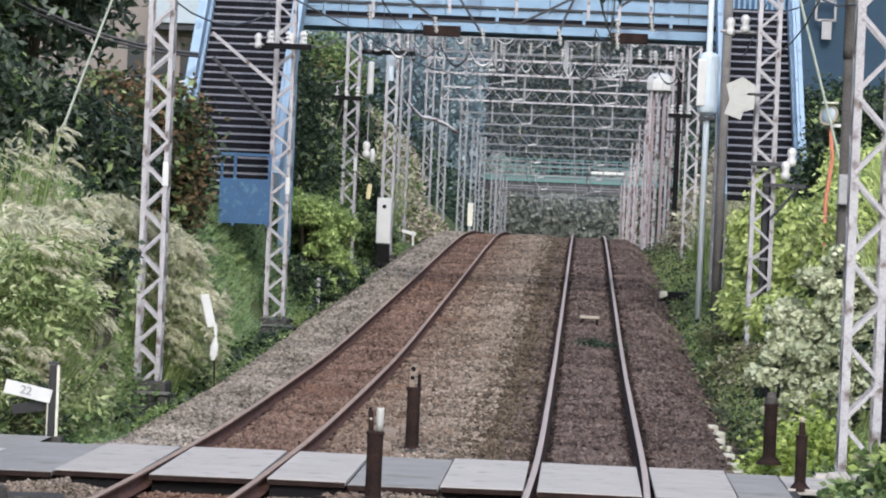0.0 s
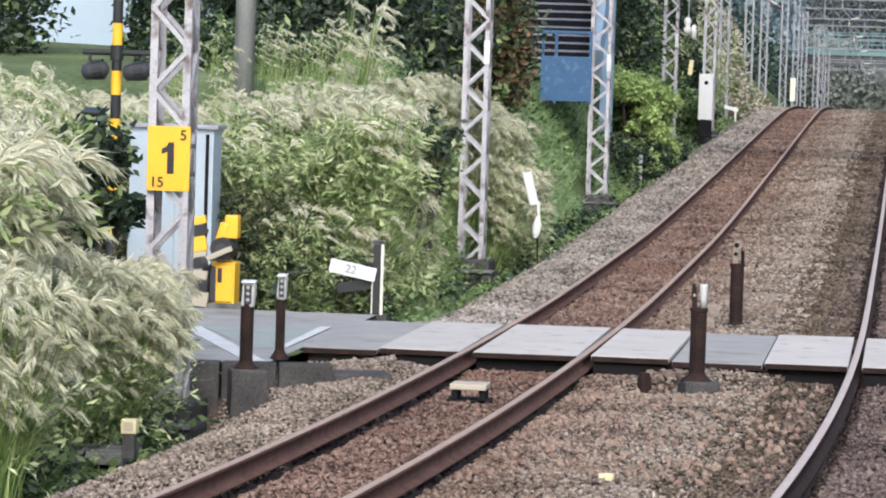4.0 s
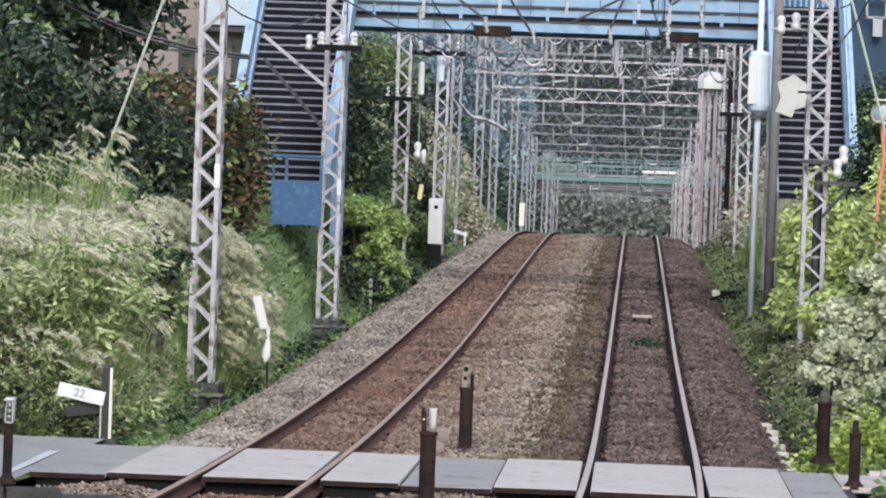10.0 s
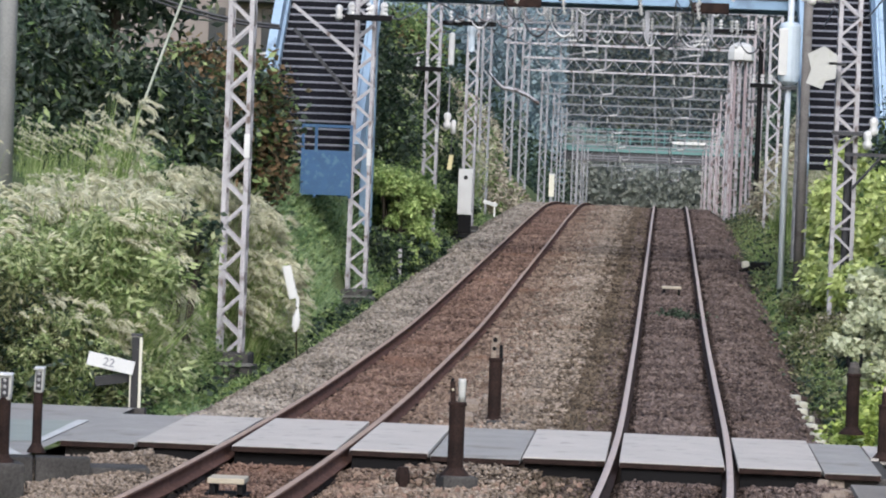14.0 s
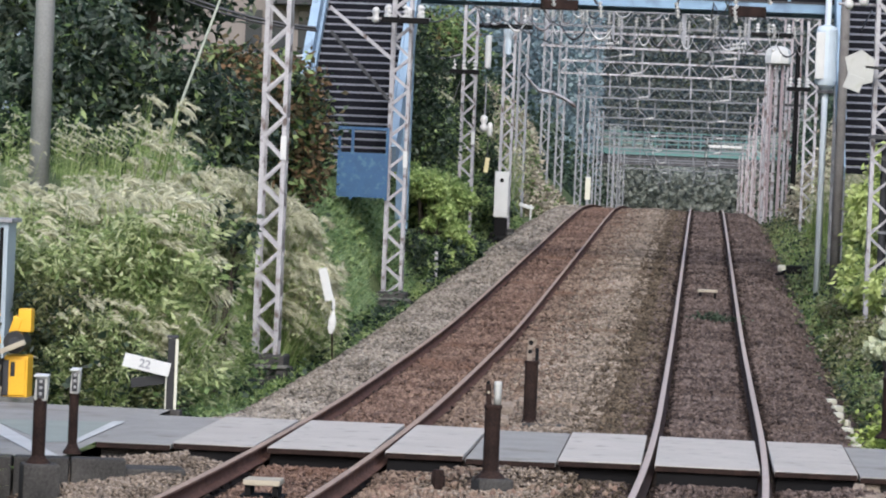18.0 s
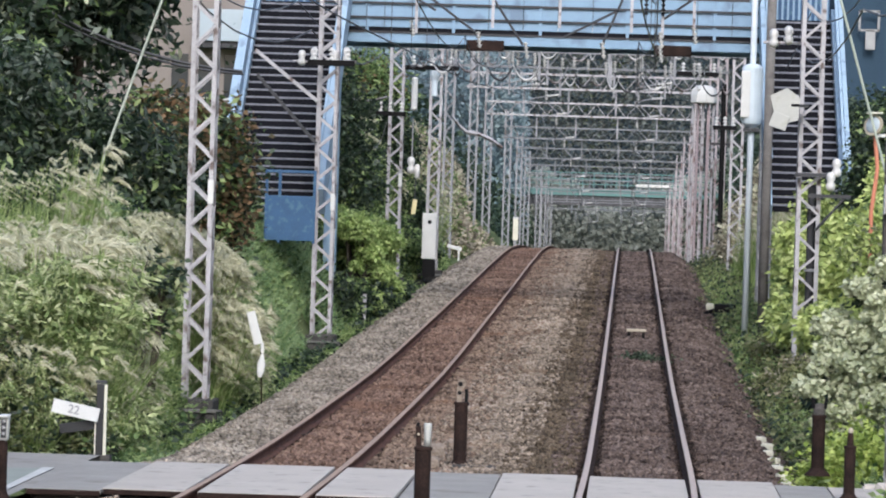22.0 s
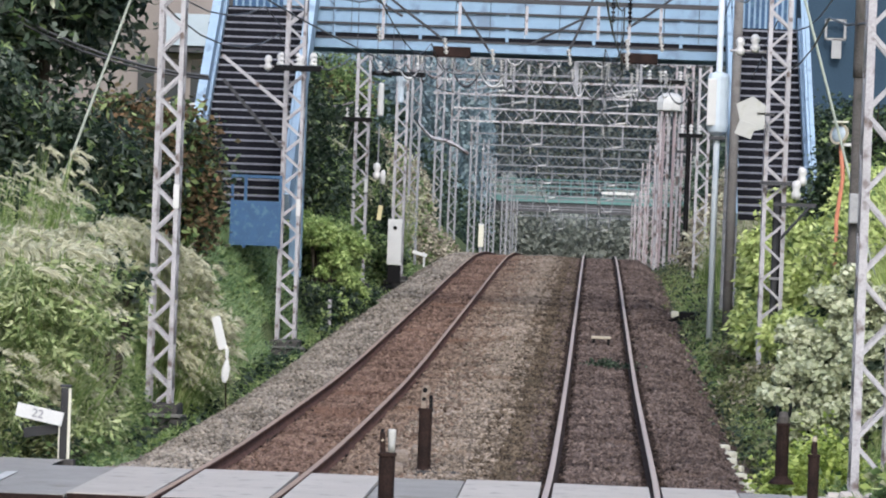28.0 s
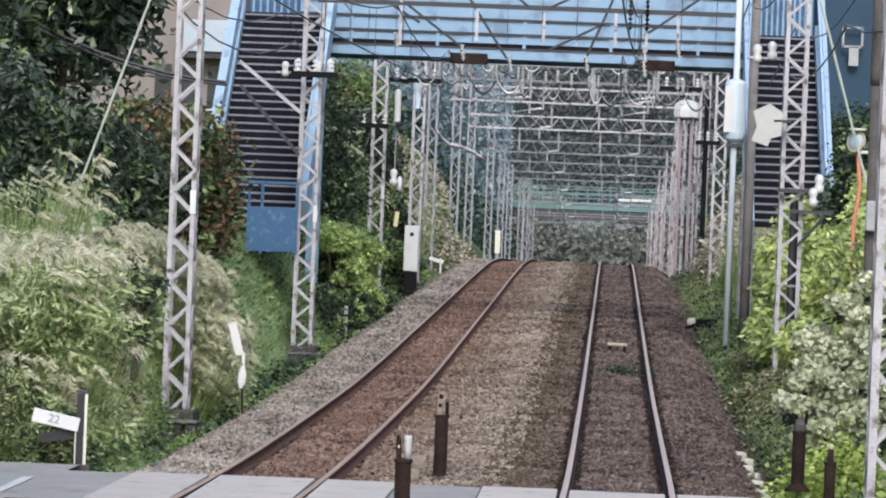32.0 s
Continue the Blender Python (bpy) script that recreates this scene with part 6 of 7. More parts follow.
creeper("creeper", [(-6.45, -5.85, 44, 56, 2600), (-6.75, -5.95, 56, 125, 24000), (-7.6, -6.6, 57, 82, 9000), (-7.3, -6.0, 25.5, 31, 1000)], 0.08, M_LEAF, "low creeper at the toe of the ballast", 0.12)
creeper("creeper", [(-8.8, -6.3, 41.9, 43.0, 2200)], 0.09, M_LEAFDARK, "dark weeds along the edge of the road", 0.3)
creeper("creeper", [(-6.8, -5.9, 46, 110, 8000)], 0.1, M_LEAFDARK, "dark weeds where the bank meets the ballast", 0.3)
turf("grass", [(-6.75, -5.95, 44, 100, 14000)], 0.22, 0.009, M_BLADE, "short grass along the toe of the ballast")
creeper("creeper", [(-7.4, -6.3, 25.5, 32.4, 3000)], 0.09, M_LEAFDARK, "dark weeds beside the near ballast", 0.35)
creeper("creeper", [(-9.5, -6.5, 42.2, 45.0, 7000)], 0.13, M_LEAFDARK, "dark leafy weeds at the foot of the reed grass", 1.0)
creeper("creeper", [(-6.4, -5.55, 41.2, 45.5, 2500)], 0.08, M_LEAF, "leafy weeds at the foot of the bank", 0.5)
creeper("creeper", [(2.15, 3.3, 45, 66, 6000), (2.0, 3.4, 66, 130, 8000)], 0.09, M_OLIVELEAF, "olive-brown weeds along the toe of the ballast", 0.4)
creeper("creeper", [(3.2, 7.0, 62, 80, 9000), (2.5, 6.0, 24, 42, 6000), (2.0, 3.2, 44.5, 90, 3000)], 0.09, M_LEAF, "leafy weeds along the ballast and the far bank", 0.4)
creeper("creeper", [(2.2, 2.95, 42.4, 44.2, 14000)], 0.075, M_LIME, "bright yellow-green low weeds", 0.55)
turf("grass", [(-10, -6.4, 100, 165, 22000)], 0.4, 0.014, M_LEAF, "rough green grass along the distant bank")
turf("grass", [(3.55, 6.2, 62.0, 77, 44000), (3.75, 5.0, 52.5, 62, 10000)], 1.1, 0.024, M_LEAFYELLOW, "tall yellow-green grass on the far bank")
turf("grass", [(-6.3, -5.5, 41.3, 45.5, 5600)], 0.4, 0.009, M_SOFT, "bright green grass at the foot of the bank")
n = 420
x, y = rng.normal(0.38, 0.2, n), rng.normal(68.4, 0.3, n)
v, f = leaf_quads(np.stack([x, y, bed(x, y) + rng.uniform(0.0, 0.12, n)], 1), 0.08, 0.1, 0.6)
tagged(raw("weeds", v, f, M_LEAFDARK), "little dark tuft of weeds between the rails", "weeds", kind="stuff")

leafy_tufts()
# shrubs and trees of the bank on the far side of the road
# Sky glints on this crown are coloured in with pale accent leaves.
shrub("tree", (-10.6, 68, 3.0), [(0, 0, 3.6, 1.9, 2.2, 1.6), (-1.3, -1.5, 2.6, 1.4, 1.6, 1.3), (1.0, -1.0, 4.6, 1.4, 1.5, 1.1), (-1.8, 0.6, 4.4, 1.6, 1.6, 1.4)], 9500, 0.27, M_LEAFDARK, "dark broad-leaved tree leaning over the bank", "tree", trunk=0.16, up=0.6, wide=0.38, accents=((M_LEAF, 0.16, "lighter green leaves"), (M_LEAFGREY, 0.8, "grey-green leaves coloured in as glints"), (M_SAGE, 0.14, "pale leaves coloured in as glints")))
shrub("tree", (-16.9, 66, 2.4), [(0, 0, 1.2, 1.4, 1.6, 1.3), (-0.6, 0.5, 2.6, 1.3, 1.5, 1.4), (0.3, -0.4, 3.6, 1.0, 1.4, 1.2)], 16000, 0.16, M_LEAFDARK, "dark tree beyond the reed grass", "tree", trunk=0.15, accents=((M_LEAF, 0.2, "lighter green leaves"),))
shrub("tree", (-13.5, 67, 2.4), [(0, 0, 0.7, 0.6, 1.0, 0.8), (0.1, 0.3, 1.9, 0.55, 0.8, 1.0), (-0.1, 0.3, 3.4, 0.6, 0.9, 1.0)], 9000, 0.16, M_LEAFDARK, "narrow dark tree before a pale house", "tree", trunk=0.12, accents=((M_LEAF, 0.2, "lighter green leaves"),))
shrub("shrub", (-8.6, 61.5, 2.2), [(-0.3, 0, 1.1, 1.1, 1.2, 1.1), (-1.6, 0.4, 1.3, 1.1, 1.2, 1.2), (0.5, 0.5, 0.9, 0.9, 1.0, 0.9)], 10500, 0.2, M_LEAFDARK, "dense dark green shrub below the tree", up=0.6, wide=0.36, accents=((M_LEAFGREY, 0.35, "grey-green leaves"), (M_LEAF, 0.2, "lighter green leaves"), (M_LEAFPALE, 0.08, "pale leaves")))
shrub("shrub", (-7.6, 65.5, 2.1), [(0, 0, 1.5, 0.9, 1.0, 1.0), (0.1, 0.3, 0.6, 0.8, 0.9, 0.8), (-0.7, 0.4, 1.9, 0.8, 0.9, 0.8)], 8000, 0.15, M_LEAFRED, "russet-tinged shrub turning to autumn colour", accents=((M_LEAF, 0.3, "green leaves"), (M_LEAFDARK, 0.35, "leaves coloured dark for inner shade")))
shrub("shrub", (-8.0, 71, 2.2), [(0, 0, 0.9, 0.7, 1.2, 1.0), (-0.5, -1.0, 1.4, 0.7, 0.9, 0.9)], 9000, 0.10, M_LEAFDARK, "dark shrub at the foot of the stairs", accents=((M_LEAFRED, 0.25, "russet leaves"),))
for x, y in ((-10.2, 57.5), (-9.2, 58.6)):
    shrub("shrub", (x, y, float(land(x, y)) - 0.5), [(0, 0, 0.5, 1.1, 0.9, 0.6), (0.9, 0.3, 0.35, 0.9, 0.8, 0.5), (-0.9, 0.2, 0.6, 0.9, 0.8, 0.6)], 7000, 0.13, M_LEAFDARK, "low dark green shrub behind the reed grass", accents=((M_LEAF, 0.5, "lighter green leaves"),))
shrub("shrub", (-10.6, 60.5, 2.4), [(0, 0, 1.2, 0.9, 1.2, 1.2), (0.5, 0.5, 2.0, 0.7, 0.9, 0.9), (-0.9, 0.2, 0.4, 0.9, 1.0, 0.5)], 8000, 0.19, M_LEAFDARK, "tall dark green shrub behind the reed grass", up=0.6, wide=0.36, accents=((M_LEAFGREY, 0.35, "grey-green leaves"), (M_LEAF, 0.2, "lighter green leaves"),))
for k, (x0, x1, y) in enumerate(((-7.7, -6.9, 92.0), (-7.2, -6.4, 89.0), (-6.7, -6.05, 88.0), (-6.3, -5.7, 91.0), (-6.9, -6.2, 94.5))):
    xm, blobs = (x0 + x1) / 2, []
    zg = float(land(xm, y))
    for q in range(13):
        bx = rng.uniform(x0, x1)
        top = 2.85 - 0.42 * (bx + 7.07) - zg
        w = rng.uniform(0.12, 0.3)
        blobs.append((bx - xm, rng.uniform(-0.7, 0.7), rng.uniform(0.25, 1.0) * (top - w) if q > 3 else top - w * rng.uniform(0.6, 1.6), w * 1.15, w * 1.4, w))
    shrub("shrub", (xm, y, zg), blobs, 8500, 0.115, (M_LIMEGREEN, M_LEAF, M_LIMEGREEN)[k % 3], "straggling yellow-green shrub on the bank beside the mast", "shrub", "yellow-green shrubs between the masts", clump=22, up=0.5, wide=0.5, accents=((M_LIMEGREEN, 0.3, "fresh lime leaves"),))
for x, y, w in ((-6.3, 107.6, 1.0), (-6.1, 109.5, 0.9), (-6.75, 106.0, 1.2)):
    shrub("shrub", (x, y, float(land(x, y))), [(0, 0, 0.5 * w, 0.4, 0.8, 0.5 * w), (0.25, -0.2, 0.9 * w, 0.35, 0.7, 0.45 * w), (-0.25, 0.2, 1.2 * w, 0.35, 0.7, 0.45 * w)], 5200, 0.12, M_LEAF, "mid-green weeds round the white equipment box", "shrub", "green weeds by the equipment box", accents=((M_LEAFDARK, 0.3, "leaves coloured dark for inner shade"),))
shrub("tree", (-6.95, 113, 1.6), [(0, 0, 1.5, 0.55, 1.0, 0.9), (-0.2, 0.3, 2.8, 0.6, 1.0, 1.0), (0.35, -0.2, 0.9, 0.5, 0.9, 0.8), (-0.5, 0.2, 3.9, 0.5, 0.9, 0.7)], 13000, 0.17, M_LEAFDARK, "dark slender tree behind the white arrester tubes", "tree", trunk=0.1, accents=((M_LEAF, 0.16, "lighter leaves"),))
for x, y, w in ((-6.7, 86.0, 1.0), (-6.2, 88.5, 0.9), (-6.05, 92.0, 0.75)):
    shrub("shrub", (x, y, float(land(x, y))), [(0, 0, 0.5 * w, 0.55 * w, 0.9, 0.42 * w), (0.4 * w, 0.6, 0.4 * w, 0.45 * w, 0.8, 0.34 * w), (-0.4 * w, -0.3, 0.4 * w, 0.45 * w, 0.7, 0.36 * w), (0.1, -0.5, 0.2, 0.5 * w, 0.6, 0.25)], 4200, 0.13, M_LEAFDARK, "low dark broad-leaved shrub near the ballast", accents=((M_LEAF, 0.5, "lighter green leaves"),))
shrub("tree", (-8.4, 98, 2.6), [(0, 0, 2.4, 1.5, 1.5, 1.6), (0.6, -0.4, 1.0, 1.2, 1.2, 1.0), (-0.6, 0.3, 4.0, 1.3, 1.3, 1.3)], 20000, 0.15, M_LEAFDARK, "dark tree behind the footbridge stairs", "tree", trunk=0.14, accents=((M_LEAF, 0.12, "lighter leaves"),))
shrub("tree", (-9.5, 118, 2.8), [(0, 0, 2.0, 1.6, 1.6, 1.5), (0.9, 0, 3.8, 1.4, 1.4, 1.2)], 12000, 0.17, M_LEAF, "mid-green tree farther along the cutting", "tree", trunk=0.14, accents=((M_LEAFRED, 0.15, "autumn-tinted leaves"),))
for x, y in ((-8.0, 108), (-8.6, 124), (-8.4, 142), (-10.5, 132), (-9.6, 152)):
    shrub("shrub", (x, y, float(land(x, y))), [(0, 0, 0.7, 0.9, 1.4, 0.8), (0.5, -0.8, 0.5, 0.8, 1.1, 0.6), (-0.6, 0.7, 1.2, 0.8, 1.1, 0.8)], 7000, 0.14, M_LEAF, "mid-green shrub farther along the cutting", accents=((M_LEAFDARK, 0.5, "leaves coloured dark for inner shade"),))
# far bank
shrub("shrub", (4.6, 67.5, 1.6), [(0, 0, 0.5, 0.9, 1.2, 0.6), (0.9, 0.4, 0.8, 0.8, 1.1, 0.6), (-0.5, -0.6, 0.3, 0.6, 0.9, 0.5)], 9000, 0.14, M_LEAFYELLOW, "yellow-green bush spreading over the far bank", accents=((M_LEAFPALE, 0.2, "dry pale leaves"),))
for x, y, w in ((3.3, 76.5, 0.95), (3.35, 73.0, 0.8), (3.75, 77.5, 1.1)):
    shrub("shrub", (x, y, float(land(x, y))), [(0, 0, 0.6 * w, 0.36, 0.7, 0.5 * w), (0.2, 0.3, 1.5 * w, 0.4, 0.7, 0.6 * w), (0.1, -0.2, 2.2 * w, 0.36, 0.6, 0.45 * w)], 6500, 0.16, M_LEAFYELLOW, "upright yellow-green bush behind the poles", "shrub", "yellow-green bushes of the far bank", up=0.6, wide=0.4, accents=((M_LEAF, 0.1, "greener leaves"),))
for x, y, w in ((4.3, 66.9, 1.0), (5.2, 67.0, 1.0), (3.75, 69.5, 1.0), (4.7, 71.0, 1.2), (5.6, 69.0, 1.1), (3.9, 64.0, 0.9), (4.9, 64.5, 1.1), (5.9, 73.5, 1.2)):
    shrub("shrub", (x, y, float(land(x, y))), [(0, 0, 0.3 * w, 0.8 * w, 1.0, 0.45 * w), (0.5 * w, 0.4, 0.7 * w, 0.6 * w, 0.9, 0.45 * w), (-0.5 * w, -0.4, 0.45 * w, 0.55 * w, 0.8, 0.4 * w)], 8200, 0.16, M_LEAFYELLOW, "bright yellow-green bush on the sloping far bank", "shrub", "yellow-green bushes of the far bank", up=0.6, wide=0.4, accents=((M_LEAF, 0.1, "greener leaves"),))
for x, y, w in ((2.6, 62.5, 0.7), (2.9, 60.0, 0.8), (3.05, 57.0, 0.75), (2.75, 70.5, 0.8), (3.2, 63.5, 0.9)):
    shrub("shrub", (x, y, float(land(x, y))), [(0, 0, 0.35 * w, 0.35, 0.6, 0.3 * w), (0.2, 0.3, 0.6 * w, 0.25, 0.5, 0.3 * w), (-0.2, -0.3, 0.3 * w, 0.3, 0.5, 0.25 * w)], 1800, 0.1, M_OLIVELEAF, "low olive-brown scrub at the foot of the poles", "shrub", "olive scrub by the poles", up=0.2, wide=0.35, accents=((M_DRY, 0.25, "dry brown leaves"),))
shrub("shrub", (4.35, 60.8, 1.3), [(0, 0, 0.7, 0.6, 0.7, 0.85), (0.6, 0.2, 0.9, 0.6, 0.7, 0.8)], 5000, 0.13, M_LEAFYELLOW, "yellow-green bush round the mirror pole", accents=((M_LEAFPALE, 0.4, "dry pale leaves"),))
shrub("shrub", (4.1, 73, 1.2), [(0, 0, 0.5, 0.6, 0.9, 0.6), (0.7, -0.5, 0.9, 0.7, 0.8, 0.6), (-0.4, 0.8, 0.2, 0.5, 0.8, 0.5)], 8000, 0.14, M_LEAFYELLOW, "yellow-green thicket before the far stairs", accents=((M_LEAF, 0.15, "greener leaves"),))


def arching_bush(at, tips, label):
    """Stems that arch outwards, hung with pale fluffy tufts over dark leaves."""
    t = thing("shrub", at, label, "shrub")
    bm, pale, dark = bmesh.new(), [], []
    for dx, dy, dz in tips:
        root, tip = np.array([0.0, 0.0, -0.1]), np.array([dx, dy, dz])
        top = np.array([dx * 0.35, dy * 0.4, dz + 0.38])
        way = lambda q: root * (1 - q) ** 2 + 2 * q * (1 - q) * top + tip * q * q
        for k in range(6):
            rod(bm, way(k / 6), way((k + 1) / 6), 0.018 - 0.002 * k, 6)
        for k in range(10):
            c = way(0.3 + 0.7 * k / 9) + rng.normal(0, 0.07, 3)
            w = rng.uniform(0.085, 0.15)
            d = rng.normal(size=(150, 3))
            pale.append(c + d / np.linalg.norm(d, axis=1)[:, None] * w * rng.uniform(0.75, 1.0, (150, 1)) * np.array([1.15, 1, 0.8]))
            dark.append(c + np.array([0.03, 0.1, -0.14]) + rng.normal(0, 0.07, (13, 3)))
    part("stem", bm, M_BARK, t)
    v, f = leaf_quads(np.concatenate(pale), 0.085, 0.3, 0.8)
    raw("blossom", v, f, M_SAGE, t, "pale fluffy blossom")
    v, f = leaf_quads(np.concatenate(dark), 0.11, 0.3, 0.5)
    raw("foliage", v, f, M_LEAFDARK, t, "dark green leaves")
    return t


PALEBUSH = "arching bush hung with pale fluffy tufts beside the path"
arching_bush((3.55, 47.8, -0.2), [(-1.2, -0.3, 1.0), (-1.1, -0.2, 1.65), (-0.65, -0.4, 2.15), (-0.25, -0.3, 2.4), (-0.75, -0.5, 1.5), (-0.3, -0.5, 1.75), (0.15, -0.2, 2.0), (-0.9, -0.4, 1.3), (-0.5, -0.4, 1.9), (-0.05, -0.5, 1.4)], PALEBUSH)
arching_bush((3.3, 46.9, -0.2), [(-0.8, -0.2, 0.45), (-0.95, -0.1, 0.85), (-0.9, 0.1, 1.2), (-0.5, -0.3, 1.0), (-0.4, -0.3, 0.55), (-0.1, -0.3, 1.25), (-0.15, -0.4, 0.8), (0.2, -0.2, 0.9), (0.25, -0.2, 1.5)], PALEBUSH)
arching_bush((4.4, 49.5, 0.0), [(-0.6, -0.3, 1.6), (-0.2, -0.3, 2.0), (0.3, -0.3, 1.7), (0.5, -0.3, 1.1), (-0.4, -0.4, 1.0)], PALEBUSH)
for x, y, w in ((4.75, 51.0, 1.0), (5.35, 52.5, 1.2), (5.2, 56.5, 1.1), (5.9, 57.5, 1.2)):
    shrub("shrub", (x, y, float(land(x, y)) - 0.1), [(0, 0, 0.4 * w, 0.5 * w, 0.7, 0.5 * w), (0.3, 0.3, 0.9 * w, 0.45 * w, 0.6, 0.45 * w), (-0.3, -0.2, 0.2, 0.45 * w, 0.6, 0.35 * w)], 3600, 0.13, M_LEAF, "fresh green bush behind the conduit", "shrub", "green bushes of the far bank", accents=((M_LEAFDARK, 0.25, "leaves coloured dark for inner shade"),))
shrub("shrub", (3.2, 37.3, -0.4), [(0, 0, 0.4, 0.4, 0.5, 0.45), (0.45, 0.2, 0.75, 0.4, 0.5, 0.5), (0.2, -0.5, 0.2, 0.4, 0.4, 0.3), (-0.35, 0.2, 0.2, 0.3, 0.4, 0.3), (0.75, 0, 0.35, 0.35, 0.4, 0.4)], 5200, 0.14, M_LEAF, "fresh green leafy shrub at the foot of the mast", accents=((M_LEAFPALE, 0.2, "pale leaves"), (M_LEAFYELLOW, 0.18, "yellow-green leaves")))
for x, y, w in ((-9.6, 42.8, 1.9), (-9.0, 42.7, 1.8), (-8.4, 42.9, 1.75), (-7.95, 42.6, 1.7), (-7.5, 42.8, 1.65), (-7.1, 42.7, 1.45), (-6.75, 42.9, 1.05), (-6.5, 42.8, 0.6)):
    shrub("shrub", (x, y, float(land(x, y))), [(0, 0, 0.45 * w, 0.45, 0.4, 0.42 * w), (0.3, 0.1, 0.7 * w, 0.35, 0.35, 0.35 * w), (-0.3, -0.1, 0.3 * w, 0.35, 0.3, 0.3 * w)], 3000, 0.095, M_OLIVELEAF, "dark olive weeds behind the road's edge", "shrub", "dark weeds by the road", up=0.5, wide=0.3, accents=((M_LEAFDARK, 0.7, "dark green leaves"), (M_DRY, 0.13, "dry brown leaves")))
shrub("shrub", (-7.15, 32.8, float(land(-7.15, 32.8))), [(0, 0, 2.35, 0.26, 0.3, 0.32), (-0.25, 0, 1.75, 0.3, 0.3, 0.4), (0.15, 0.1, 1.85, 0.2, 0.2, 0.2)], 1500, 0.12, M_LEAFDARK, "dark leafy climber standing up from the pampas grass", accents=((M_LEAF, 0.2, "lighter leaves"),))
shrub("shrub", (4.35, 42.5, -0.2), [(0, 0, 1.2, 0.6, 0.9, 1.2), (0.5, 0, 2.0, 0.6, 0.8, 0.8)], 7500, 0.14, M_LEAF, "tall green shrub behind the pipe frame", accents=((M_LEAFDARK, 0.25, "leaves coloured dark for inner shade"),))
shrub("shrub", (3.3, 33.4, -0.4), [(0, 0, 0.4, 0.35, 0.5, 0.32), (0.4, 0, 0.5, 0.4, 0.6, 0.35), (0.9, 0.2, 0.45, 0.5, 0.6, 0.4)], 5200, 0.08, M_LEAFYELLOW, "bright yellow-green bush beyond the platform end")
for x, y, z, h in ((7.4, 88, 2.5, 3.4), (6.0, 96, 2.8, 3.0), (9.5, 84, 2.5, 3.6), (5.4, 75.5, 2.8, 2.1), (6.3, 76, 2.8, 1.9)):
    shrub("tree", (x, y, z), [(0, 0, h * 0.35, 1.2, 1.2, h * 0.35), (0.2, 0.2, h * 0.8, 1.0, 1.0, h * 0.35)], 11000, 0.13, M_LEAFDARK, "dense dark green tree on the far bank", "tree", trunk=0.12, accents=((M_LEAF, 0.25, "lighter leaves"),))

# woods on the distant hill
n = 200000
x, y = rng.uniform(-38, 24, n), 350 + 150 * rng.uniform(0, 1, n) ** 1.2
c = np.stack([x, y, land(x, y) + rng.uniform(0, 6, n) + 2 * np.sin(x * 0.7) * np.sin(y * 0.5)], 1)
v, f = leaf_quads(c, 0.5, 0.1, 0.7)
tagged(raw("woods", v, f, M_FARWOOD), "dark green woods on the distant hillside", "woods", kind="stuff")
n = 34000
y = rng.uniform(140, 345, n)
s = rng.choice([-1, 1], n)
x = np.where(s < 0, rng.uniform(-16, -8.2, n), rng.uniform(4.8, 13, n))
c = np.stack([x, y, land(x, y) + rng.uniform(0, 1, n) ** 1.5 * (1.5 + 3.0 * np.abs(np.sin(y * 0.11 + s)))], 1)
v, f = leaf_quads(c, 0.42, 0.15, 0.6)
tagged(raw("thicket", v, f, M_LEAFDARK), "dark thicket on both banks of the distant cutting", "thicket", kind="stuff")

# Trees whose bluish haze lies in their leaf colour.
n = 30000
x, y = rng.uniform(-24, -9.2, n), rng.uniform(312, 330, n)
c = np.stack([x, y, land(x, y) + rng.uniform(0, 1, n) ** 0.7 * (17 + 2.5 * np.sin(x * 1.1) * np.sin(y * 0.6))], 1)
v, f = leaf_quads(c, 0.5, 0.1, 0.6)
tagged(raw("woods", v, f, M_HAZE), "trees given a blue-green haze colour behind the distant masts", "woods", kind="stuff")
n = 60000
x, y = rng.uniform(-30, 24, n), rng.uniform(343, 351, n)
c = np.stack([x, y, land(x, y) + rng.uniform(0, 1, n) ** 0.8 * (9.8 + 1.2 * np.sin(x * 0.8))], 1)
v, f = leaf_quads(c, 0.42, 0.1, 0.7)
tagged(raw("scrub", v, f, M_FARSCRUB), "scrub coloured grey-olive with haze on the slope below the distant bridge", "scrub", kind="stuff")
for x, y, w in ((3.3, 118, 1.0), (4.1, 122, 1.2), (3.6, 128, 0.9)):
    shrub("shrub", (x, y, float(land(x, y))), [(0, 0, 0.8 * w, 0.5, 0.9, 0.7 * w), (0.3, 0.4, 1.6 * w, 0.45, 0.8, 0.6 * w)], 2600, 0.17, M_DRY, "dry beige thicket behind the poles of the far bank", "shrub", "dry thickets on the brow", accents=((M_PLUME, 0.3, "pale dry plumes"),))
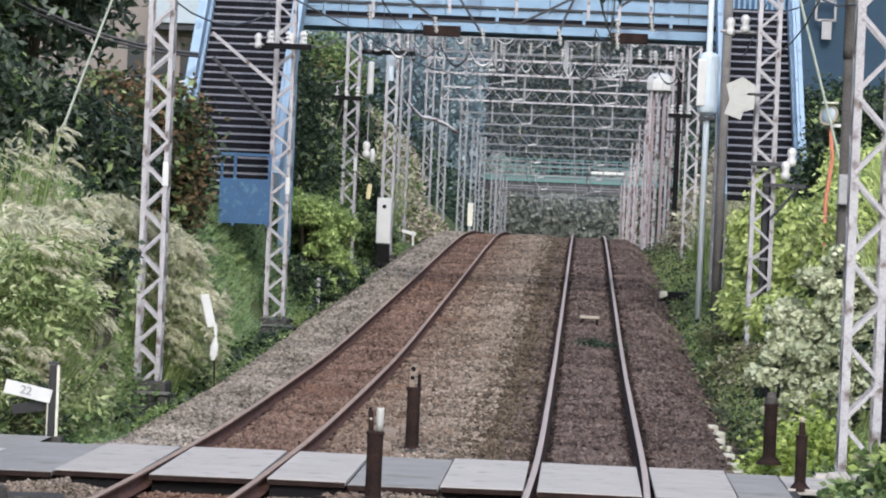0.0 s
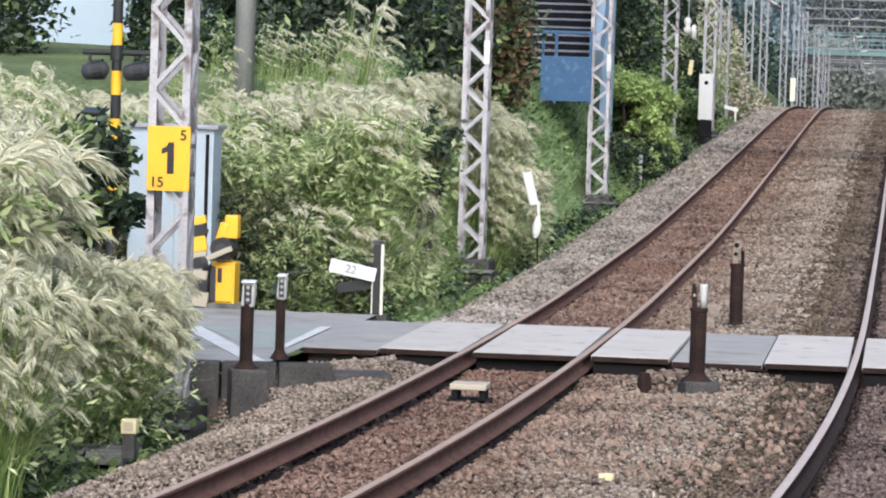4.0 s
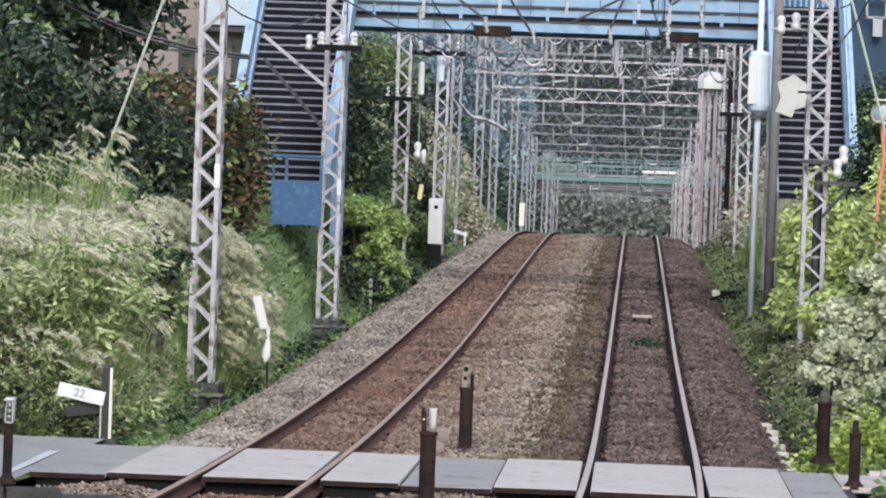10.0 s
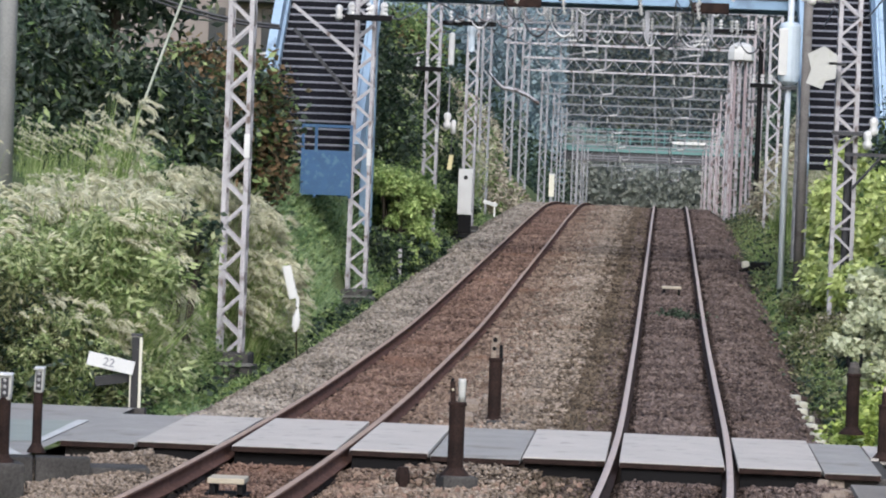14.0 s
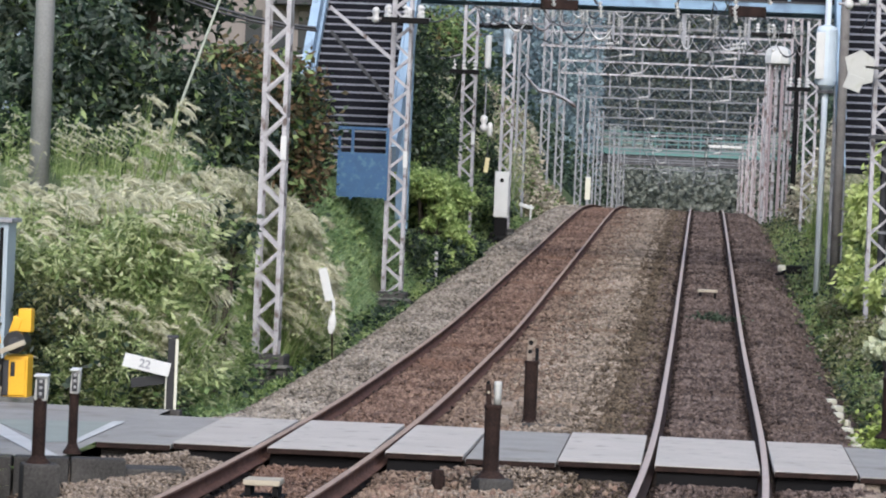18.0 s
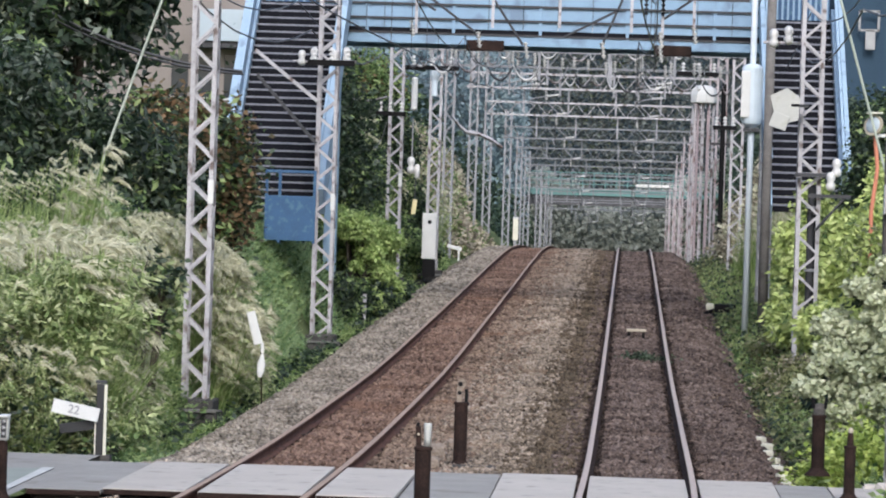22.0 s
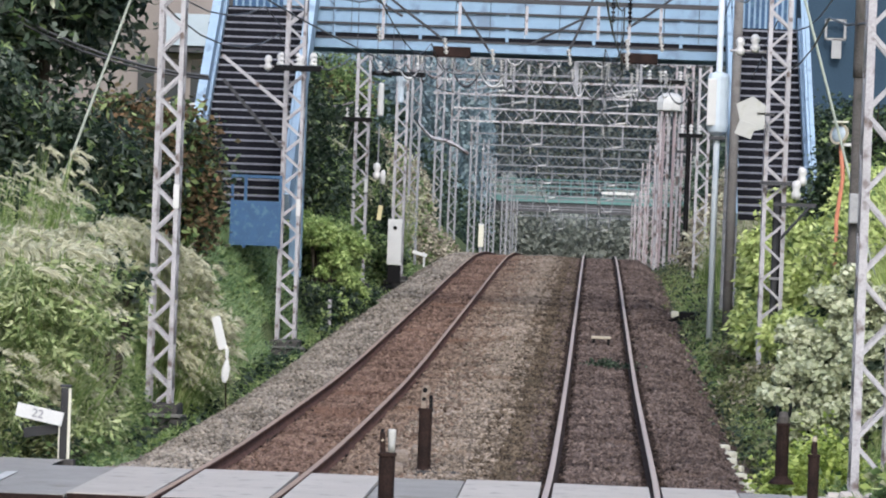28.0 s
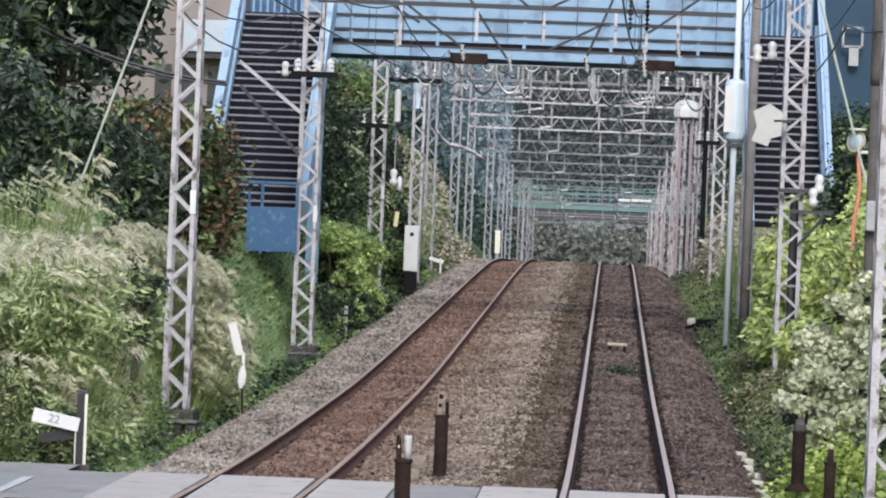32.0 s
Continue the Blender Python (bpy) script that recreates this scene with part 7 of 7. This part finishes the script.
for x, y, s in ((-7.35, 138, 1.45), (-6.9, 137, 1.2), (-6.5, 136, 1.0), (-6.1, 137, 0.8), (-5.75, 138, 0.55), (-7.8, 140, 1.5), (-7.4, 150, 1.15), (-7.0, 146, 1.0), (-6.7, 153, 0.95), (-6.3, 149, 0.75), (-6.1, 156, 0.65), (-7.9, 158, 1.3), (-8.3, 149, 1.25)):
    z = float(land(x, y))
    shrub("shrub", (x, y, z), [(0, 0, 0.9 * s, 0.5 * s, 0.9, 0.6 * s), (0.3 * s, -0.5, 0.5 * s, 0.45 * s, 0.8, 0.5 * s), (-0.3 * s, 0.3, 1.4 * s, 0.4 * s, 0.7, 0.5 * s)], 2600, 0.17, M_DRY, "dry beige pampas thicket at the brow of the bank", "shrub", "dry thickets on the brow", accents=((M_LEAF, 0.3, "green leaves at the foot"),))

# single stones lying loose on the near ballast
loose = []
for k in range(8):
    bm = bmesh.new()
    bmesh.ops.create_icosphere(bm, subdivisions=1, radius=0.032)
    for v in bm.verts:
        v.co = Vector((v.co.x * 1.25, v.co.y, v.co.z * 0.75)) * rng.uniform(0.75, 1.25)
    me = bpy.data.meshes.new("stone")
    bm.to_mesh(me)
    bm.free()
    me.materials.append(M_BROWNBALLAST if k % 3 == 0 else M_TANBALLAST)
    loose.append(me)
for k in range(290):
    y = rng.uniform(26, 34.5)
    u = rng.uniform(-2.95, -0.8)
    ob = new("stone", loose[k % 8])
    ob.parent = ballast
    ob.matrix_basis = pose(u + float(swing(y)), y, float(bed(u, y)) + 0.025, *rng.uniform(0, 360, 3))


def sway(ob, k):
    """A clump rocked by gusts of wind."""
    home = ob.matrix_basis.copy()
    at, turn = Matrix.Translation(home.translation), home.to_quaternion().to_matrix().to_4x4()
    rows = []
    for i in range(25):
        t = 32.0 * i / 24
        gust = 1.6 + 1.4 * math.sin(0.55 * t + 0.35 * home.translation.x)
        rows.append((t, at @ pose(0, 0, 0, 0.6 * gust * math.sin(2.1 * t + 1.3 * k), gust * math.sin(1.7 * t + 0.9 * k), 0) @ turn))
    walk(ob, rows)


def motions():
    clumps = [o for o in scene.objects if o.parent is None and o.name.startswith("pampas_grass") and o.location.y < 64]
    for k, ob in enumerate(clumps):
        sway(ob, k)


motions()
